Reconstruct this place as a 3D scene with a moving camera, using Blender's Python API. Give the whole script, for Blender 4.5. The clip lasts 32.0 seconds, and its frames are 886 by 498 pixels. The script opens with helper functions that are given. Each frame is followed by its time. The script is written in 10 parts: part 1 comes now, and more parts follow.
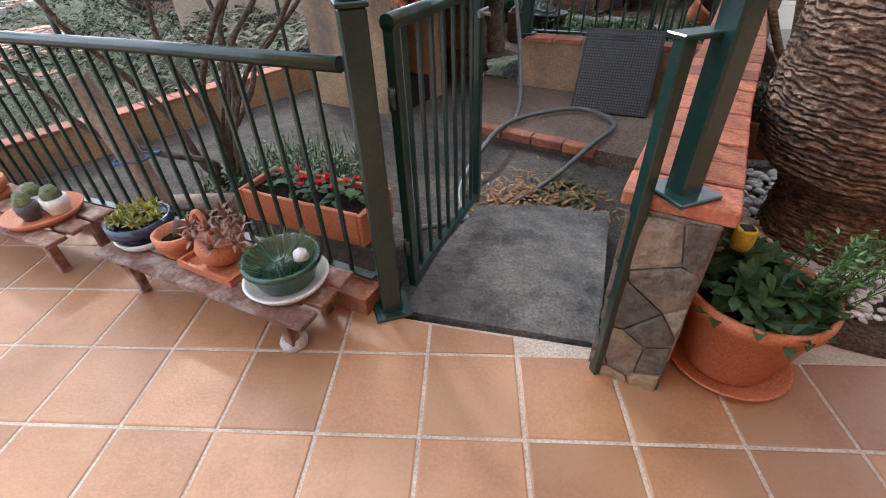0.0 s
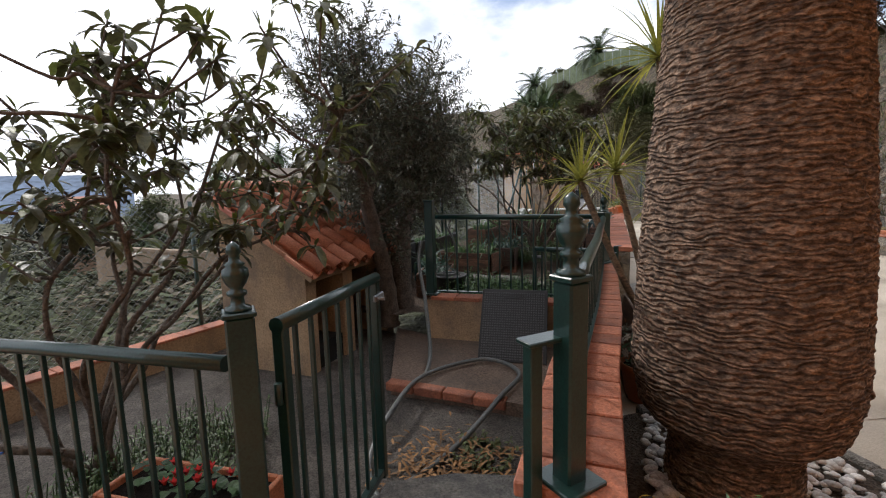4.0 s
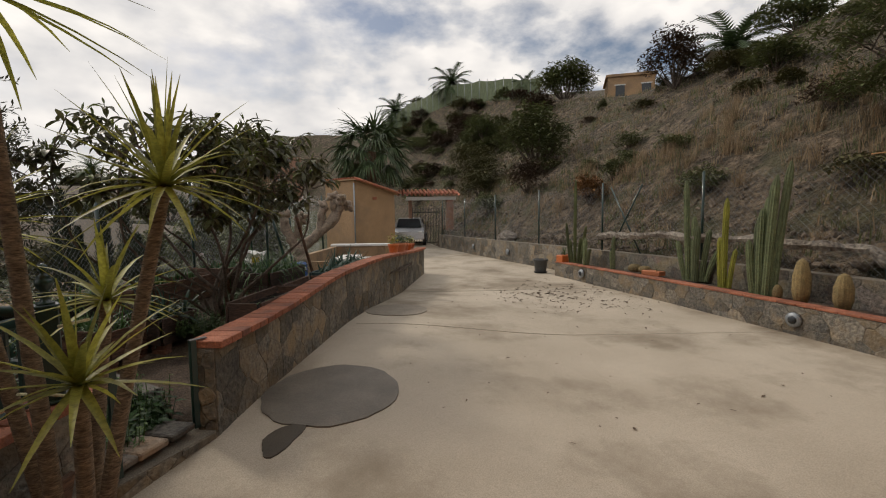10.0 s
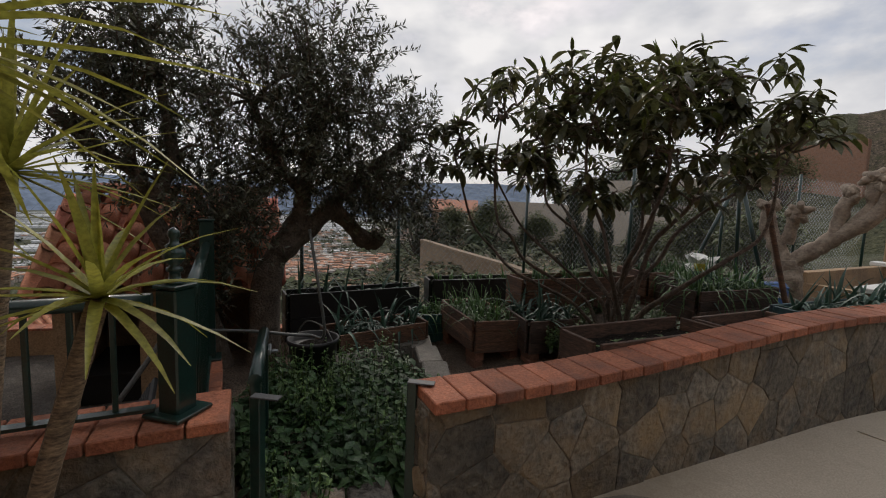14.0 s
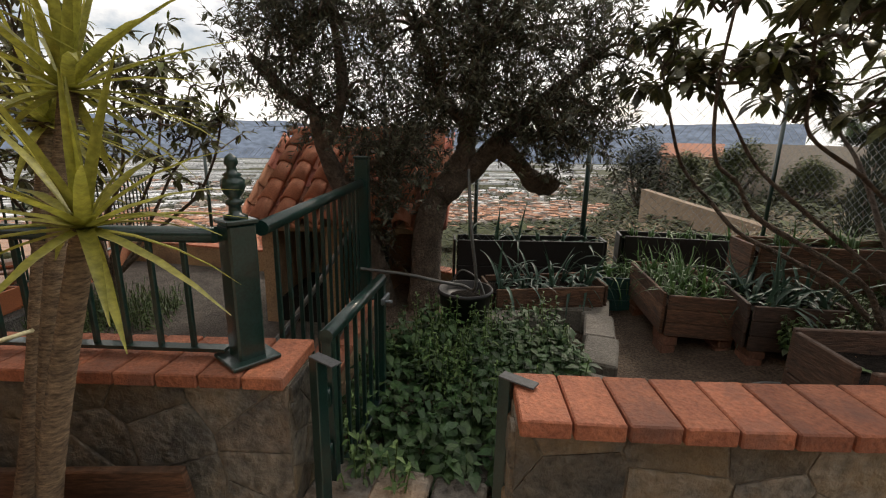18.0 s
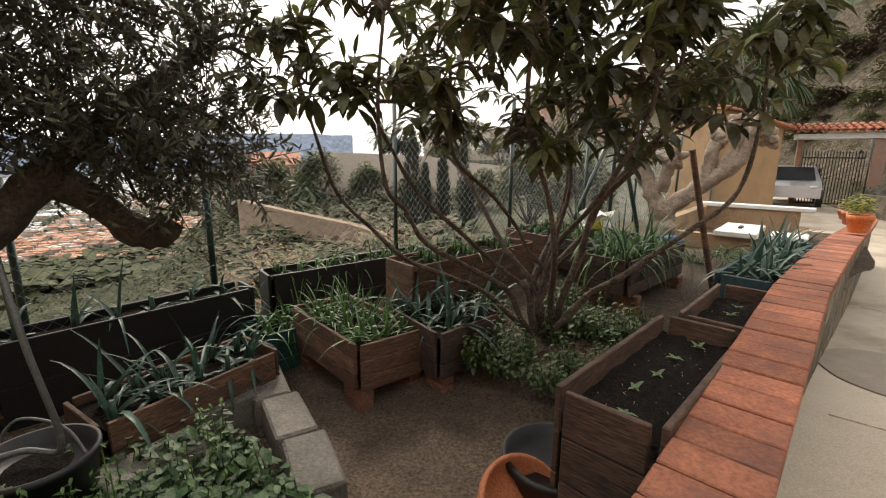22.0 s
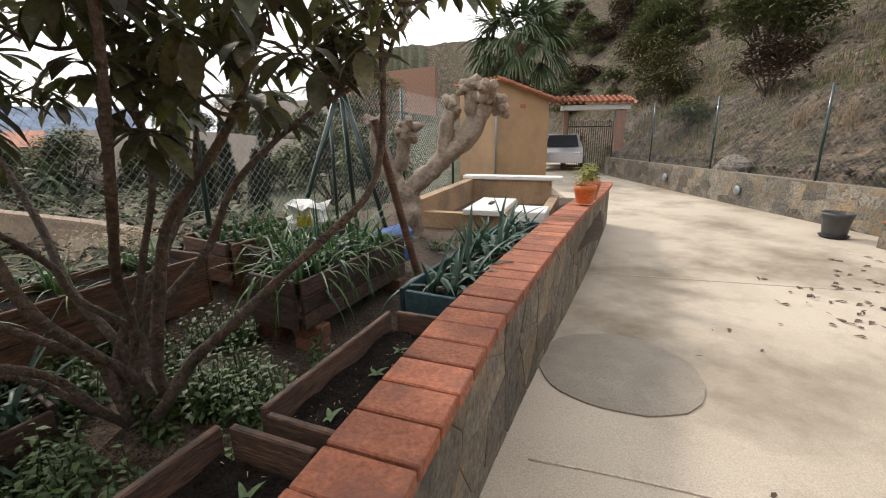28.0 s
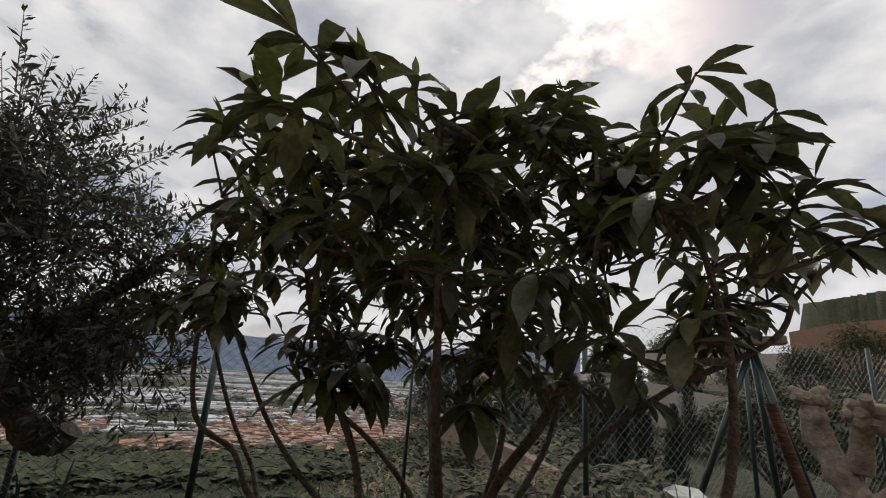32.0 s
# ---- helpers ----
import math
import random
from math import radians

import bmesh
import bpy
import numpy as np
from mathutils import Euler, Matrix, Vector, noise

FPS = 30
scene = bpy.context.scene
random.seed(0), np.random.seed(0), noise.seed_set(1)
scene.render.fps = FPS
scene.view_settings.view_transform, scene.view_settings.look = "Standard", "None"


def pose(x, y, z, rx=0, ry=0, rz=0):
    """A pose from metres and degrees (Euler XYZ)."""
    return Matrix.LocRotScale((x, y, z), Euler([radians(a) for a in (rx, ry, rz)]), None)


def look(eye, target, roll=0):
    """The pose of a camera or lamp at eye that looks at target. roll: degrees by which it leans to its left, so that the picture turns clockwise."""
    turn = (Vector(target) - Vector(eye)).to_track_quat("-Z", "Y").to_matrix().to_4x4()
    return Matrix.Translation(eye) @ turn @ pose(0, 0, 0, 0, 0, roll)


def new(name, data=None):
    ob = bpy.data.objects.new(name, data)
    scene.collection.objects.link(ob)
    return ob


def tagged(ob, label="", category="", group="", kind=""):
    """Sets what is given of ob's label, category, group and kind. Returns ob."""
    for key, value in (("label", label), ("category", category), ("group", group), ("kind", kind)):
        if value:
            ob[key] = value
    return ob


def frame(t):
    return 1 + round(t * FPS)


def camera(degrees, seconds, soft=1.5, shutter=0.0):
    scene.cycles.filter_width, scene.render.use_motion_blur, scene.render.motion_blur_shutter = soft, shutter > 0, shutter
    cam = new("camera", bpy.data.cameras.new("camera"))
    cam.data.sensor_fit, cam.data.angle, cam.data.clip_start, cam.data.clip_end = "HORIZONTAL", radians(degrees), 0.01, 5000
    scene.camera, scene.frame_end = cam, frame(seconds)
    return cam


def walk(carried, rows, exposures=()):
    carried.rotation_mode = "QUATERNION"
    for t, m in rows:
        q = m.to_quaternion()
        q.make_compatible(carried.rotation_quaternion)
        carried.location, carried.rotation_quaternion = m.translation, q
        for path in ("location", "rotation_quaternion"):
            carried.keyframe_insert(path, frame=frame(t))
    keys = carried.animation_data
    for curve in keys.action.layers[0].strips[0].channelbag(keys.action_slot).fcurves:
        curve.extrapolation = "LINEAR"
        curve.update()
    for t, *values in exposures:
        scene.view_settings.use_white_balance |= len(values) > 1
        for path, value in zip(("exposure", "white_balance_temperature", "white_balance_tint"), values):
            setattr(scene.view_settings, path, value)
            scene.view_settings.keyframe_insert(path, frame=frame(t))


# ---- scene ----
cam = camera(90.0, 32.0, 1.1)
PATH = [
    (0, (0.160, -1.096, 1.320), (0.036, 0.499, 0.120), -2.3),
    (0.5, (0.226, -1.066, 1.352), (0.185, 0.586, 0.225), -1.7),
    (1, (0.240, -1.055, 1.385), (0.219, 0.674, 0.380), -1.5),
    (1.5, (0.237, -1.057, 1.406), (0.208, 0.750, 0.549), -1.4),
    (2, (0.240, -1.089, 1.428), (0.211, 0.795, 0.759), -1.3),
    (2.5, (0.256, -1.096, 1.441), (0.256, 0.835, 0.919), -1.3),
    (4.5, (0.304, -1.067, 1.477), (0.825, 0.854, 1.282), -2.1),
    (5, (0.504, -1.160, 1.481), (1.584, 0.513, 1.295), -3.4),
    (5.5, (0.644, -0.940, 1.531), (2.176, 0.331, 1.337), -3.2),
    (6, (0.926, -0.876, 1.551), (2.719, -0.012, 1.357), -3.5),
    (6.5, (1.255, -0.867, 1.581), (3.176, -0.347, 1.383), -3.5),
    (7, (1.596, -0.943, 1.601), (3.567, -0.673, 1.398), -3.5),
    (7.5, (1.893, -0.884, 1.597), (3.870, -0.649, 1.404), -3.1),
    (8, (2.201, -0.720, 1.595), (4.172, -0.433, 1.413), -2.4),
    (8.5, (2.552, -0.668, 1.614), (4.406, 0.060, 1.428), -2.2),
    (9, (2.710, -0.397, 1.622), (4.262, 0.852, 1.451), -1.5),
    (9.5, (2.815, -0.125, 1.647), (3.986, 1.488, 1.483), -0.9),
    (10, (3.171, 0.179, 1.655), (3.924, 2.025, 1.494), -0.8),
    (10.5, (3.327, 0.542, 1.657), (3.630, 2.512, 1.496), -0.2),
    (11, (3.407, 0.814, 1.636), (3.459, 2.806, 1.474), -0.1),
    (11.5, (3.592, 1.044, 1.630), (3.437, 3.031, 1.468), 0.0),
    (12, (3.636, 1.253, 1.622), (3.221, 3.202, 1.444), 0.4),
    (12.5, (3.681, 1.531, 1.593), (3.074, 3.427, 1.402), 0.8),
    (13, (3.789, 1.755, 1.594), (2.992, 3.579, 1.401), 1.2),
    (13.5, (3.834, 2.023, 1.570), (2.728, 3.677, 1.371), 1.9),
    (14, (3.875, 2.193, 1.565), (2.629, 3.744, 1.358), 2.1),
    (14.5, (3.939, 2.360, 1.559), (2.507, 3.732, 1.301), 2.2),
    (15, (3.904, 2.425, 1.552), (2.311, 3.597, 1.254), 2.3),
    (15.5, (3.904, 2.445, 1.555), (2.225, 3.484, 1.239), 2.4),
    (17.5, (3.762, 2.816, 1.508), (2.001, 3.679, 1.115), 1.1),
    (18, (3.696, 2.833, 1.491), (1.916, 3.617, 1.027), 1.2),
    (18.5, (3.544, 2.865, 1.509), (1.748, 3.585, 1.002), 1.1),
    (19, (3.257, 2.953, 1.493), (1.503, 3.767, 0.981), 1.2),
    (19.5, (2.988, 3.126, 1.500), (1.251, 3.969, 0.980), 1.4),
    (20, (2.909, 3.197, 1.536), (1.227, 4.147, 1.015), 1.4),
    (20.5, (2.882, 3.200, 1.590), (1.458, 4.516, 1.101), 0.9),
    (21, (2.911, 3.247, 1.610), (1.779, 4.828, 1.140), 0.0),
    (21.5, (2.894, 3.291, 1.583), (2.063, 5.056, 1.140), 0.2),
    (22, (2.854, 3.243, 1.583), (2.293, 5.120, 1.179), 0.6),
    (22.5, (2.823, 3.205, 1.594), (2.431, 5.131, 1.221), 0.6),
    (23, (2.819, 3.202, 1.602), (2.488, 5.143, 1.251), 0.4),
    (23.5, (2.810, 3.191, 1.609), (2.484, 5.136, 1.279), 0.4),
    (24, (2.828, 3.199, 1.590), (2.497, 5.146, 1.274), 0.5),
    (24.5, (2.930, 3.309, 1.555), (2.579, 5.252, 1.235), 0.3),
    (26.5, (3.300, 3.914, 1.520), (3.196, 5.869, 1.113), -0.6),
    (27, (3.429, 4.031, 1.535), (3.390, 5.973, 1.059), -0.3),
    (27.5, (3.563, 4.246, 1.552), (3.675, 6.177, 1.041), -0.4),
    (28, (3.773, 4.406, 1.593), (3.946, 6.331, 1.079), -0.6),
    (28.5, (3.848, 4.518, 1.596), (3.951, 6.454, 1.104), -0.1),
    (29, (3.853, 4.653, 1.591), (3.766, 6.600, 1.140), 0.8),
    (29.5, (3.826, 4.731, 1.623), (3.215, 6.597, 1.248), 1.8),
    (30, (3.840, 4.664, 1.674), (2.806, 6.358, 1.427), 1.7),
    (30.5, (4.013, 4.747, 1.674), (2.697, 6.253, 1.708), 2.8),
    (31, (4.046, 4.713, 1.688), (2.695, 6.161, 1.965), 3.8),
    (31.5, (4.036, 4.676, 1.699), (2.673, 6.073, 2.136), 4.3),
    (32, (4.014, 4.637, 1.706), (2.629, 5.986, 2.217), 4.3),
]
LIGHTNESS = [(0.0, 1.2, 5800), (1.0, 1.35, 5500), (2.0, 0.35, 6200), (3.5, 0.35, 6100), (5.0, 0.15, 6900), (6.0, 0.5, 6700), (7.0, 0.6, 6200), (8.0, 0.38, 6200), (9.0, 0.0, 7000), (10.0, -0.43, 7100), (12.0, -0.6, 7000), (14.0, -0.6, 6700), (15.5, -0.1, 6700),
             (18.0, 0.1, 7300), (19.0, 0.38, 7200), (20.0, 1.1, 7200), (21.0, 1.35, 7500), (22.0, 0.68, 7400), (24.0, 0.36, 7300), (27.0, 0.15, 7500), (28.0, 0.58, 6800), (29.0, 0.6, 7000), (30.0, 0.75, 6500), (31.0, -0.55, 6700), (32.0, -0.7, 6700)]
EXPOSURES = [(t, stops, kelvin, 12) for t, stops, kelvin in LIGHTNESS]
walk(cam, [(t, look(eye, target, roll)) for t, eye, target, roll in PATH], EXPOSURES)

# ---- sky and sun ----
SUN_AZ, SUN_EL = radians(33), radians(42)          # azimuth to the left of +y
world = bpy.data.worlds.new("sky")
scene.world = world
world.use_nodes = True
wt = world.node_tree
wt.nodes.clear()
w_out = wt.nodes.new("ShaderNodeOutputWorld")
w_bg = wt.nodes.new("ShaderNodeBackground")
w_sky = wt.nodes.new("ShaderNodeTexSky")
w_sky.sky_type = "NISHITA"
w_sky.sun_disc = False
w_sky.sun_elevation = SUN_EL
w_sky.sun_rotation = -SUN_AZ
w_sky.dust_density = 2.0
w_co = wt.nodes.new("ShaderNodeTexCoord")
w_map = wt.nodes.new("ShaderNodeMapping")
w_map.inputs["Scale"].default_value = (1.0, 1.0, 1.9)
w_noise = wt.nodes.new("ShaderNodeTexNoise")
w_noise.inputs["Scale"].default_value = 3.8
w_noise.inputs["Detail"].default_value = 8
w_noise.inputs["Roughness"].default_value = 0.58
w_ramp = wt.nodes.new("ShaderNodeValToRGB")
w_ramp.color_ramp.elements[0].position = 0.33
w_ramp.color_ramp.elements[0].color = (0, 0, 0, 1)
w_ramp.color_ramp.elements[1].position = 0.51
w_ramp.color_ramp.elements[1].color = (1, 1, 1, 1)
w_noise2 = wt.nodes.new("ShaderNodeTexNoise")
w_noise2.inputs["Scale"].default_value = 7.5
w_noise2.inputs["Detail"].default_value = 6
w_shade = wt.nodes.new("ShaderNodeValToRGB")
w_shade.color_ramp.elements[0].position = 0.3
w_shade.color_ramp.elements[0].color = (6.4, 6.8, 7.5, 1)
w_shade.color_ramp.elements[1].position = 0.68
w_shade.color_ramp.elements[1].color = (11.2, 11.3, 11.4, 1)
w_mix = wt.nodes.new("ShaderNodeMixRGB")
wt.links.new(w_co.outputs["Generated"], w_map.inputs["Vector"])
wt.links.new(w_map.outputs["Vector"], w_noise.inputs["Vector"])
wt.links.new(w_map.outputs["Vector"], w_noise2.inputs["Vector"])
wt.links.new(w_noise.outputs["Fac"], w_ramp.inputs["Fac"])
wt.links.new(w_noise2.outputs["Fac"], w_shade.inputs["Fac"])
wt.links.new(w_ramp.outputs["Color"], w_mix.inputs["Fac"])
wt.links.new(w_sky.outputs["Color"], w_mix.inputs["Color1"])
wt.links.new(w_shade.outputs["Color"], w_mix.inputs["Color2"])
wt.links.new(w_mix.outputs["Color"], w_bg.inputs["Color"])
w_bg.inputs["Strength"].default_value = 0.118
wt.links.new(w_bg.outputs["Background"], w_out.inputs["Surface"])

sun_data = bpy.data.lights.new("sun", "SUN")
sun_data.energy = 1.5
sun_data.angle = radians(8)
sun_data.color = (1.0, 0.95, 0.87)
sun = new("sun", sun_data)
sun_way = Vector((-math.sin(SUN_AZ) * math.cos(SUN_EL), math.cos(SUN_AZ) * math.cos(SUN_EL), math.sin(SUN_EL)))
sun.matrix_world = look(sun_way * 60, (0, 0, 0))

# ---- materials ----
def material(name, base, dark=None, scale=6.0, rough=0.8, bump=0.2, fine=60.0, metal=0.0, spread=0.0, hue=0.0, stain=None, stain_scale=1.2, wave=None, coat=0.0, transl=0.0, depth=0.02, grain=0.45, stretch=None, sharp=0.2):
    """A surface with variation at two scales, fine relief, spread between pieces and optional broad stains."""
    m = bpy.data.materials.new(name)
    m.use_nodes = True
    t = m.node_tree
    n, l = t.nodes, t.links
    b = n["Principled BSDF"]
    co = n.new("ShaderNodeTexCoord")
    geo = n.new("ShaderNodeNewGeometry")
    info = n.new("ShaderNodeObjectInfo")
    pos = n.new("ShaderNodeVectorMath")
    pos.operation = "ADD"
    l.new(geo.outputs["Position"], pos.inputs[0])
    l.new(info.outputs["Random"], pos.inputs[1])
    if stretch:
        mp = n.new("ShaderNodeMapping")
        mp.inputs["Scale"].default_value = stretch
        l.new(pos.outputs[0], mp.inputs["Vector"])
        pos = mp
    def noise_of(s, detail=6, rough_=0.6):
        k = n.new("ShaderNodeTexNoise")
        k.inputs["Scale"].default_value = s
        k.inputs["Detail"].default_value = detail
        k.inputs["Roughness"].default_value = rough_
        l.new(pos.outputs[0], k.inputs["Vector"])
        return k
    dark = dark or tuple(c * 0.7 for c in base)
    n1 = noise_of(scale)
    r1 = n.new("ShaderNodeValToRGB")
    r1.color_ramp.elements[0].position, r1.color_ramp.elements[1].position = 0.5 - sharp, 0.5 + sharp
    r1.color_ramp.elements[0].color, r1.color_ramp.elements[1].color = (*dark, 1), (*base, 1)
    l.new(n1.outputs["Fac"], r1.inputs["Fac"])
    col = r1.outputs["Color"]
    n2 = noise_of(fine, 4)
    def mix(kind, fac, a, bcol):
        k = n.new("ShaderNodeMixRGB")
        k.blend_type = kind
        if isinstance(fac, float):
            k.inputs["Fac"].default_value = fac
        else:
            l.new(fac, k.inputs["Fac"])
        for sock, v in ((k.inputs["Color1"], a), (k.inputs["Color2"], bcol)):
            if isinstance(v, tuple):
                sock.default_value = (*v, 1)
            else:
                l.new(v, sock)
        return k.outputs["Color"]
    crisp = n.new("ShaderNodeMapRange")
    for sock, v in (("From Min", 0.3), ("From Max", 0.7), ("To Min", 0.12), ("To Max", 0.88)):
        crisp.inputs[sock].default_value = v
    l.new(n2.outputs["Fac"], crisp.inputs["Value"])
    col = mix("OVERLAY", grain, col, crisp.outputs["Result"])
    if stain:
        n3 = noise_of(stain_scale, 8, 0.65)
        r3 = n.new("ShaderNodeValToRGB")
        r3.color_ramp.elements[0].position, r3.color_ramp.elements[1].position = 0.48, 0.68
        l.new(n3.outputs["Fac"], r3.inputs["Fac"])
        col = mix("MIX", r3.outputs["Color"], col, stain)
    if spread or hue:
        hs = n.new("ShaderNodeHueSaturation")
        for sock, amount, mid, src in (("Value", spread, 1.0, info.outputs["Random"]), ("Hue", hue, 0.5, geo.outputs["Random Per Island"])):
            k = n.new("ShaderNodeMapRange")
            k.inputs["To Min"].default_value, k.inputs["To Max"].default_value = mid - amount, mid + amount
            if sock == "Value":
                add = n.new("ShaderNodeMath")
                add.operation = "ADD"
                l.new(info.outputs["Random"], add.inputs[0])
                l.new(geo.outputs["Random Per Island"], add.inputs[1])
                fr = n.new("ShaderNodeMath")
                fr.operation = "FRACT"
                l.new(add.outputs[0], fr.inputs[0])
                src = fr.outputs[0]
            l.new(src, k.inputs["Value"])
            l.new(k.outputs["Result"], hs.inputs[sock])
        l.new(col, hs.inputs["Color"])
        col = hs.outputs["Color"]
    l.new(col, b.inputs["Base Color"])
    b.inputs["Roughness"].default_value = rough
    b.inputs["Metallic"].default_value = metal
    b.inputs["Coat Weight"].default_value = coat
    height = n2.outputs["Fac"]
    if wave:
        wv = n.new("ShaderNodeTexWave")
        wv.bands_direction = wave[0]
        wv.inputs["Scale"].default_value = wave[1]
        wv.inputs["Distortion"].default_value = wave[2]
        wv.inputs["Detail"].default_value = 3
        l.new(pos.outputs[0], wv.inputs["Vector"])
        col2 = mix("MULTIPLY", wave[3], col, wv.outputs["Color"])
        l.new(col2, b.inputs["Base Color"])
        height = wv.outputs["Fac"]
    if bump:
        bp = n.new("ShaderNodeBump")
        bp.inputs["Strength"].default_value = bump
        bp.inputs["Distance"].default_value = depth
        l.new(height, bp.inputs["Height"])
        l.new(bp.outputs["Normal"], b.inputs["Normal"])
    if transl:
        tr = n.new("ShaderNodeBsdfTranslucent")
        l.new(col, tr.inputs["Color"])
        ms = n.new("ShaderNodeMixShader")
        ms.inputs["Fac"].default_value = transl
        l.new(b.outputs[0], ms.inputs[1])
        l.new(tr.outputs[0], ms.inputs[2])
        l.new(ms.outputs[0], n["Material Output"].inputs["Surface"])
    return m


TILE = material("terracotta_floor_tile", (0.43, 0.215, 0.105), (0.31, 0.152, 0.074), 4, 0.38, 0.12, 90, spread=0.20, hue=0.012, stain=(0.36, 0.20, 0.105), stain_scale=2.0, grain=0.15)
GROUT = material("pale_grout", (0.55, 0.47, 0.38), (0.42, 0.35, 0.28), 8, 0.9, 0.3, 120)
# the stain noise holds real stains and painted dappled shade together
CONCRETE = material("worn_driveway_concrete", (0.54, 0.47, 0.375), (0.41, 0.35, 0.27), 0.7, 0.8, 0.12, 120, stain=(0.23, 0.185, 0.13), stain_scale=0.6, grain=0.28)
CONCRETE_DARK = material("dark_cement_patch", (0.33, 0.285, 0.23), (0.23, 0.20, 0.16), 3, 0.8, 0.3, 110, grain=0.35)
CEMENT = material("rough_grey_cement", (0.29, 0.27, 0.235), (0.085, 0.082, 0.078), 4.5, 0.9, 0.8, 70, stain=(0.06, 0.06, 0.06), stain_scale=2.2, depth=0.03, grain=0.5, sharp=0.13)
SOIL = material("dry_garden_soil", (0.175, 0.125, 0.088), (0.095, 0.068, 0.05), 4, 0.95, 1.0, 60, depth=0.05, grain=0.8)
GRAVEL = material("grey_grit_soil", (0.165, 0.143, 0.124), (0.085, 0.075, 0.064), 6, 0.95, 1.0, 90, depth=0.04, grain=0.8)
POTSOIL = material("dark_potting_soil", (0.026, 0.020, 0.016), (0.010, 0.008, 0.007), 30, 0.95, 0.9, 110, depth=0.03, grain=0.8)
POTSOIL.node_tree.nodes["Principled BSDF"].inputs["Specular IOR Level"].default_value = 0.12
BRICK = material("orange_coping_brick", (0.45, 0.175, 0.088), (0.29, 0.105, 0.055), 9, 0.78, 0.5, 70, spread=0.26, hue=0.012, stain=(0.22, 0.10, 0.065), stain_scale=6, grain=0.4)
MORTAR = material("grey_mortar", (0.24, 0.205, 0.16), (0.16, 0.14, 0.11), 6, 0.95, 0.5, 100)
STONE = material("mixed_slate_stone", (0.22, 0.19, 0.15), (0.10, 0.098, 0.09), 6, 0.72, 0.8, 26, spread=0.42, hue=0.03, stain=(0.25, 0.175, 0.10), stain_scale=2.0, depth=0.03, grain=0.7)
PEBBLE = material("white_pebble", (0.62, 0.60, 0.57), (0.48, 0.46, 0.44), 12, 0.7, 0.15, 90, spread=0.25)
OCHRE = material("ochre_house_paint", (0.62, 0.26, 0.055), (0.56, 0.225, 0.045), 2.0, 0.8, 0.12, 140)
PLASTER = material("stained_ochre_plaster", (0.44, 0.30, 0.18), (0.31, 0.21, 0.12), 2.5, 0.9, 0.35, 70, stain=(0.17, 0.13, 0.10), stain_scale=1.6)
SHEDWALL = material("tan_shed_render", (0.46, 0.295, 0.165), (0.38, 0.24, 0.13), 1.6, 0.9, 0.2, 80, stain=(0.30, 0.20, 0.125), stain_scale=0.9)
ROOFTILE = material("clay_roof_tile", (0.52, 0.20, 0.115), (0.36, 0.125, 0.07), 6, 0.75, 0.3, 100, spread=0.22, hue=0.012)
GREEN = material("dark_green_gloss_paint", (0.010, 0.040, 0.034), (0.007, 0.028, 0.024), 12, 0.28, 0.06, 120, coat=0.4)
STEEL = material("galvanised_steel", (0.33, 0.36, 0.38), (0.22, 0.24, 0.26), 20, 0.45, 0.05, 150, metal=0.6)
POT = material("terracotta_pot", (0.50, 0.17, 0.075), (0.42, 0.14, 0.06), 5, 0.6, 0.12, 130)
GREYPOT = material("grey_plastic_pot", (0.075, 0.08, 0.085), (0.06, 0.063, 0.067), 8, 0.5, 0.05, 90)
WOOD = material("weathered_brown_plank", (0.185, 0.095, 0.055), (0.085, 0.045, 0.028), 1.0, 0.8, 0.5, 4.0, spread=0.3, stain=(0.06, 0.04, 0.03), stain_scale=0.6, stretch=(5, 5, 30), grain=0.6)
OLDWOOD = material("old_brown_trough_wood", (0.135, 0.075, 0.048), (0.055, 0.033, 0.024), 1.0, 0.75, 0.4, 4.0, spread=0.3, stretch=(5, 5, 30), grain=0.6)
TEALWOOD = material("teal_painted_wood", (0.022, 0.062, 0.072), (0.010, 0.026, 0.032), 3.0, 0.6, 0.3, 40, spread=0.3, grain=0.5)
BARREL = material("golden_barrel_cactus", (0.26, 0.19, 0.085), (0.13, 0.10, 0.045), 8, 0.85, 0.5, 90, spread=0.3, grain=0.8)
DARKWOOD = material("dark_stained_plank", (0.085, 0.050, 0.036), (0.035, 0.023, 0.018), 1.0, 0.75, 0.4, 4.0, spread=0.3, stretch=(5, 5, 30), grain=0.6)
BARKPALM = material("shaggy_palm_bark", (0.36, 0.235, 0.155), (0.10, 0.064, 0.044), 1.0, 0.95, 0.8, 3.2, stretch=(22, 22, 48), depth=0.02, grain=0.9, sharp=0.11, wave=("Z", 0.27, 14.0, 0.42))
BARKPALM2 = material("smooth_palm_bark", (0.40, 0.285, 0.205), (0.19, 0.13, 0.092), 1.0, 0.9, 0.8, 3.0, stretch=(9, 9, 55), grain=0.8, depth=0.03, sharp=0.12)
BARKDARK = material("blackened_palm_bark", (0.06, 0.05, 0.043), (0.014, 0.012, 0.010), 1.0, 0.9, 1.0, 3.0, stretch=(13, 13, 52), grain=0.9, depth=0.04, sharp=0.12)
BARK = material("grey_brown_bark", (0.18, 0.14, 0.108), (0.07, 0.054, 0.043), 12, 0.9, 1.0, 50, depth=0.03, grain=0.45)
BARKPALE = material("pale_pollard_bark", (0.40, 0.325, 0.25), (0.20, 0.155, 0.12), 10, 0.9, 0.6, 35, depth=0.02, grain=0.35)
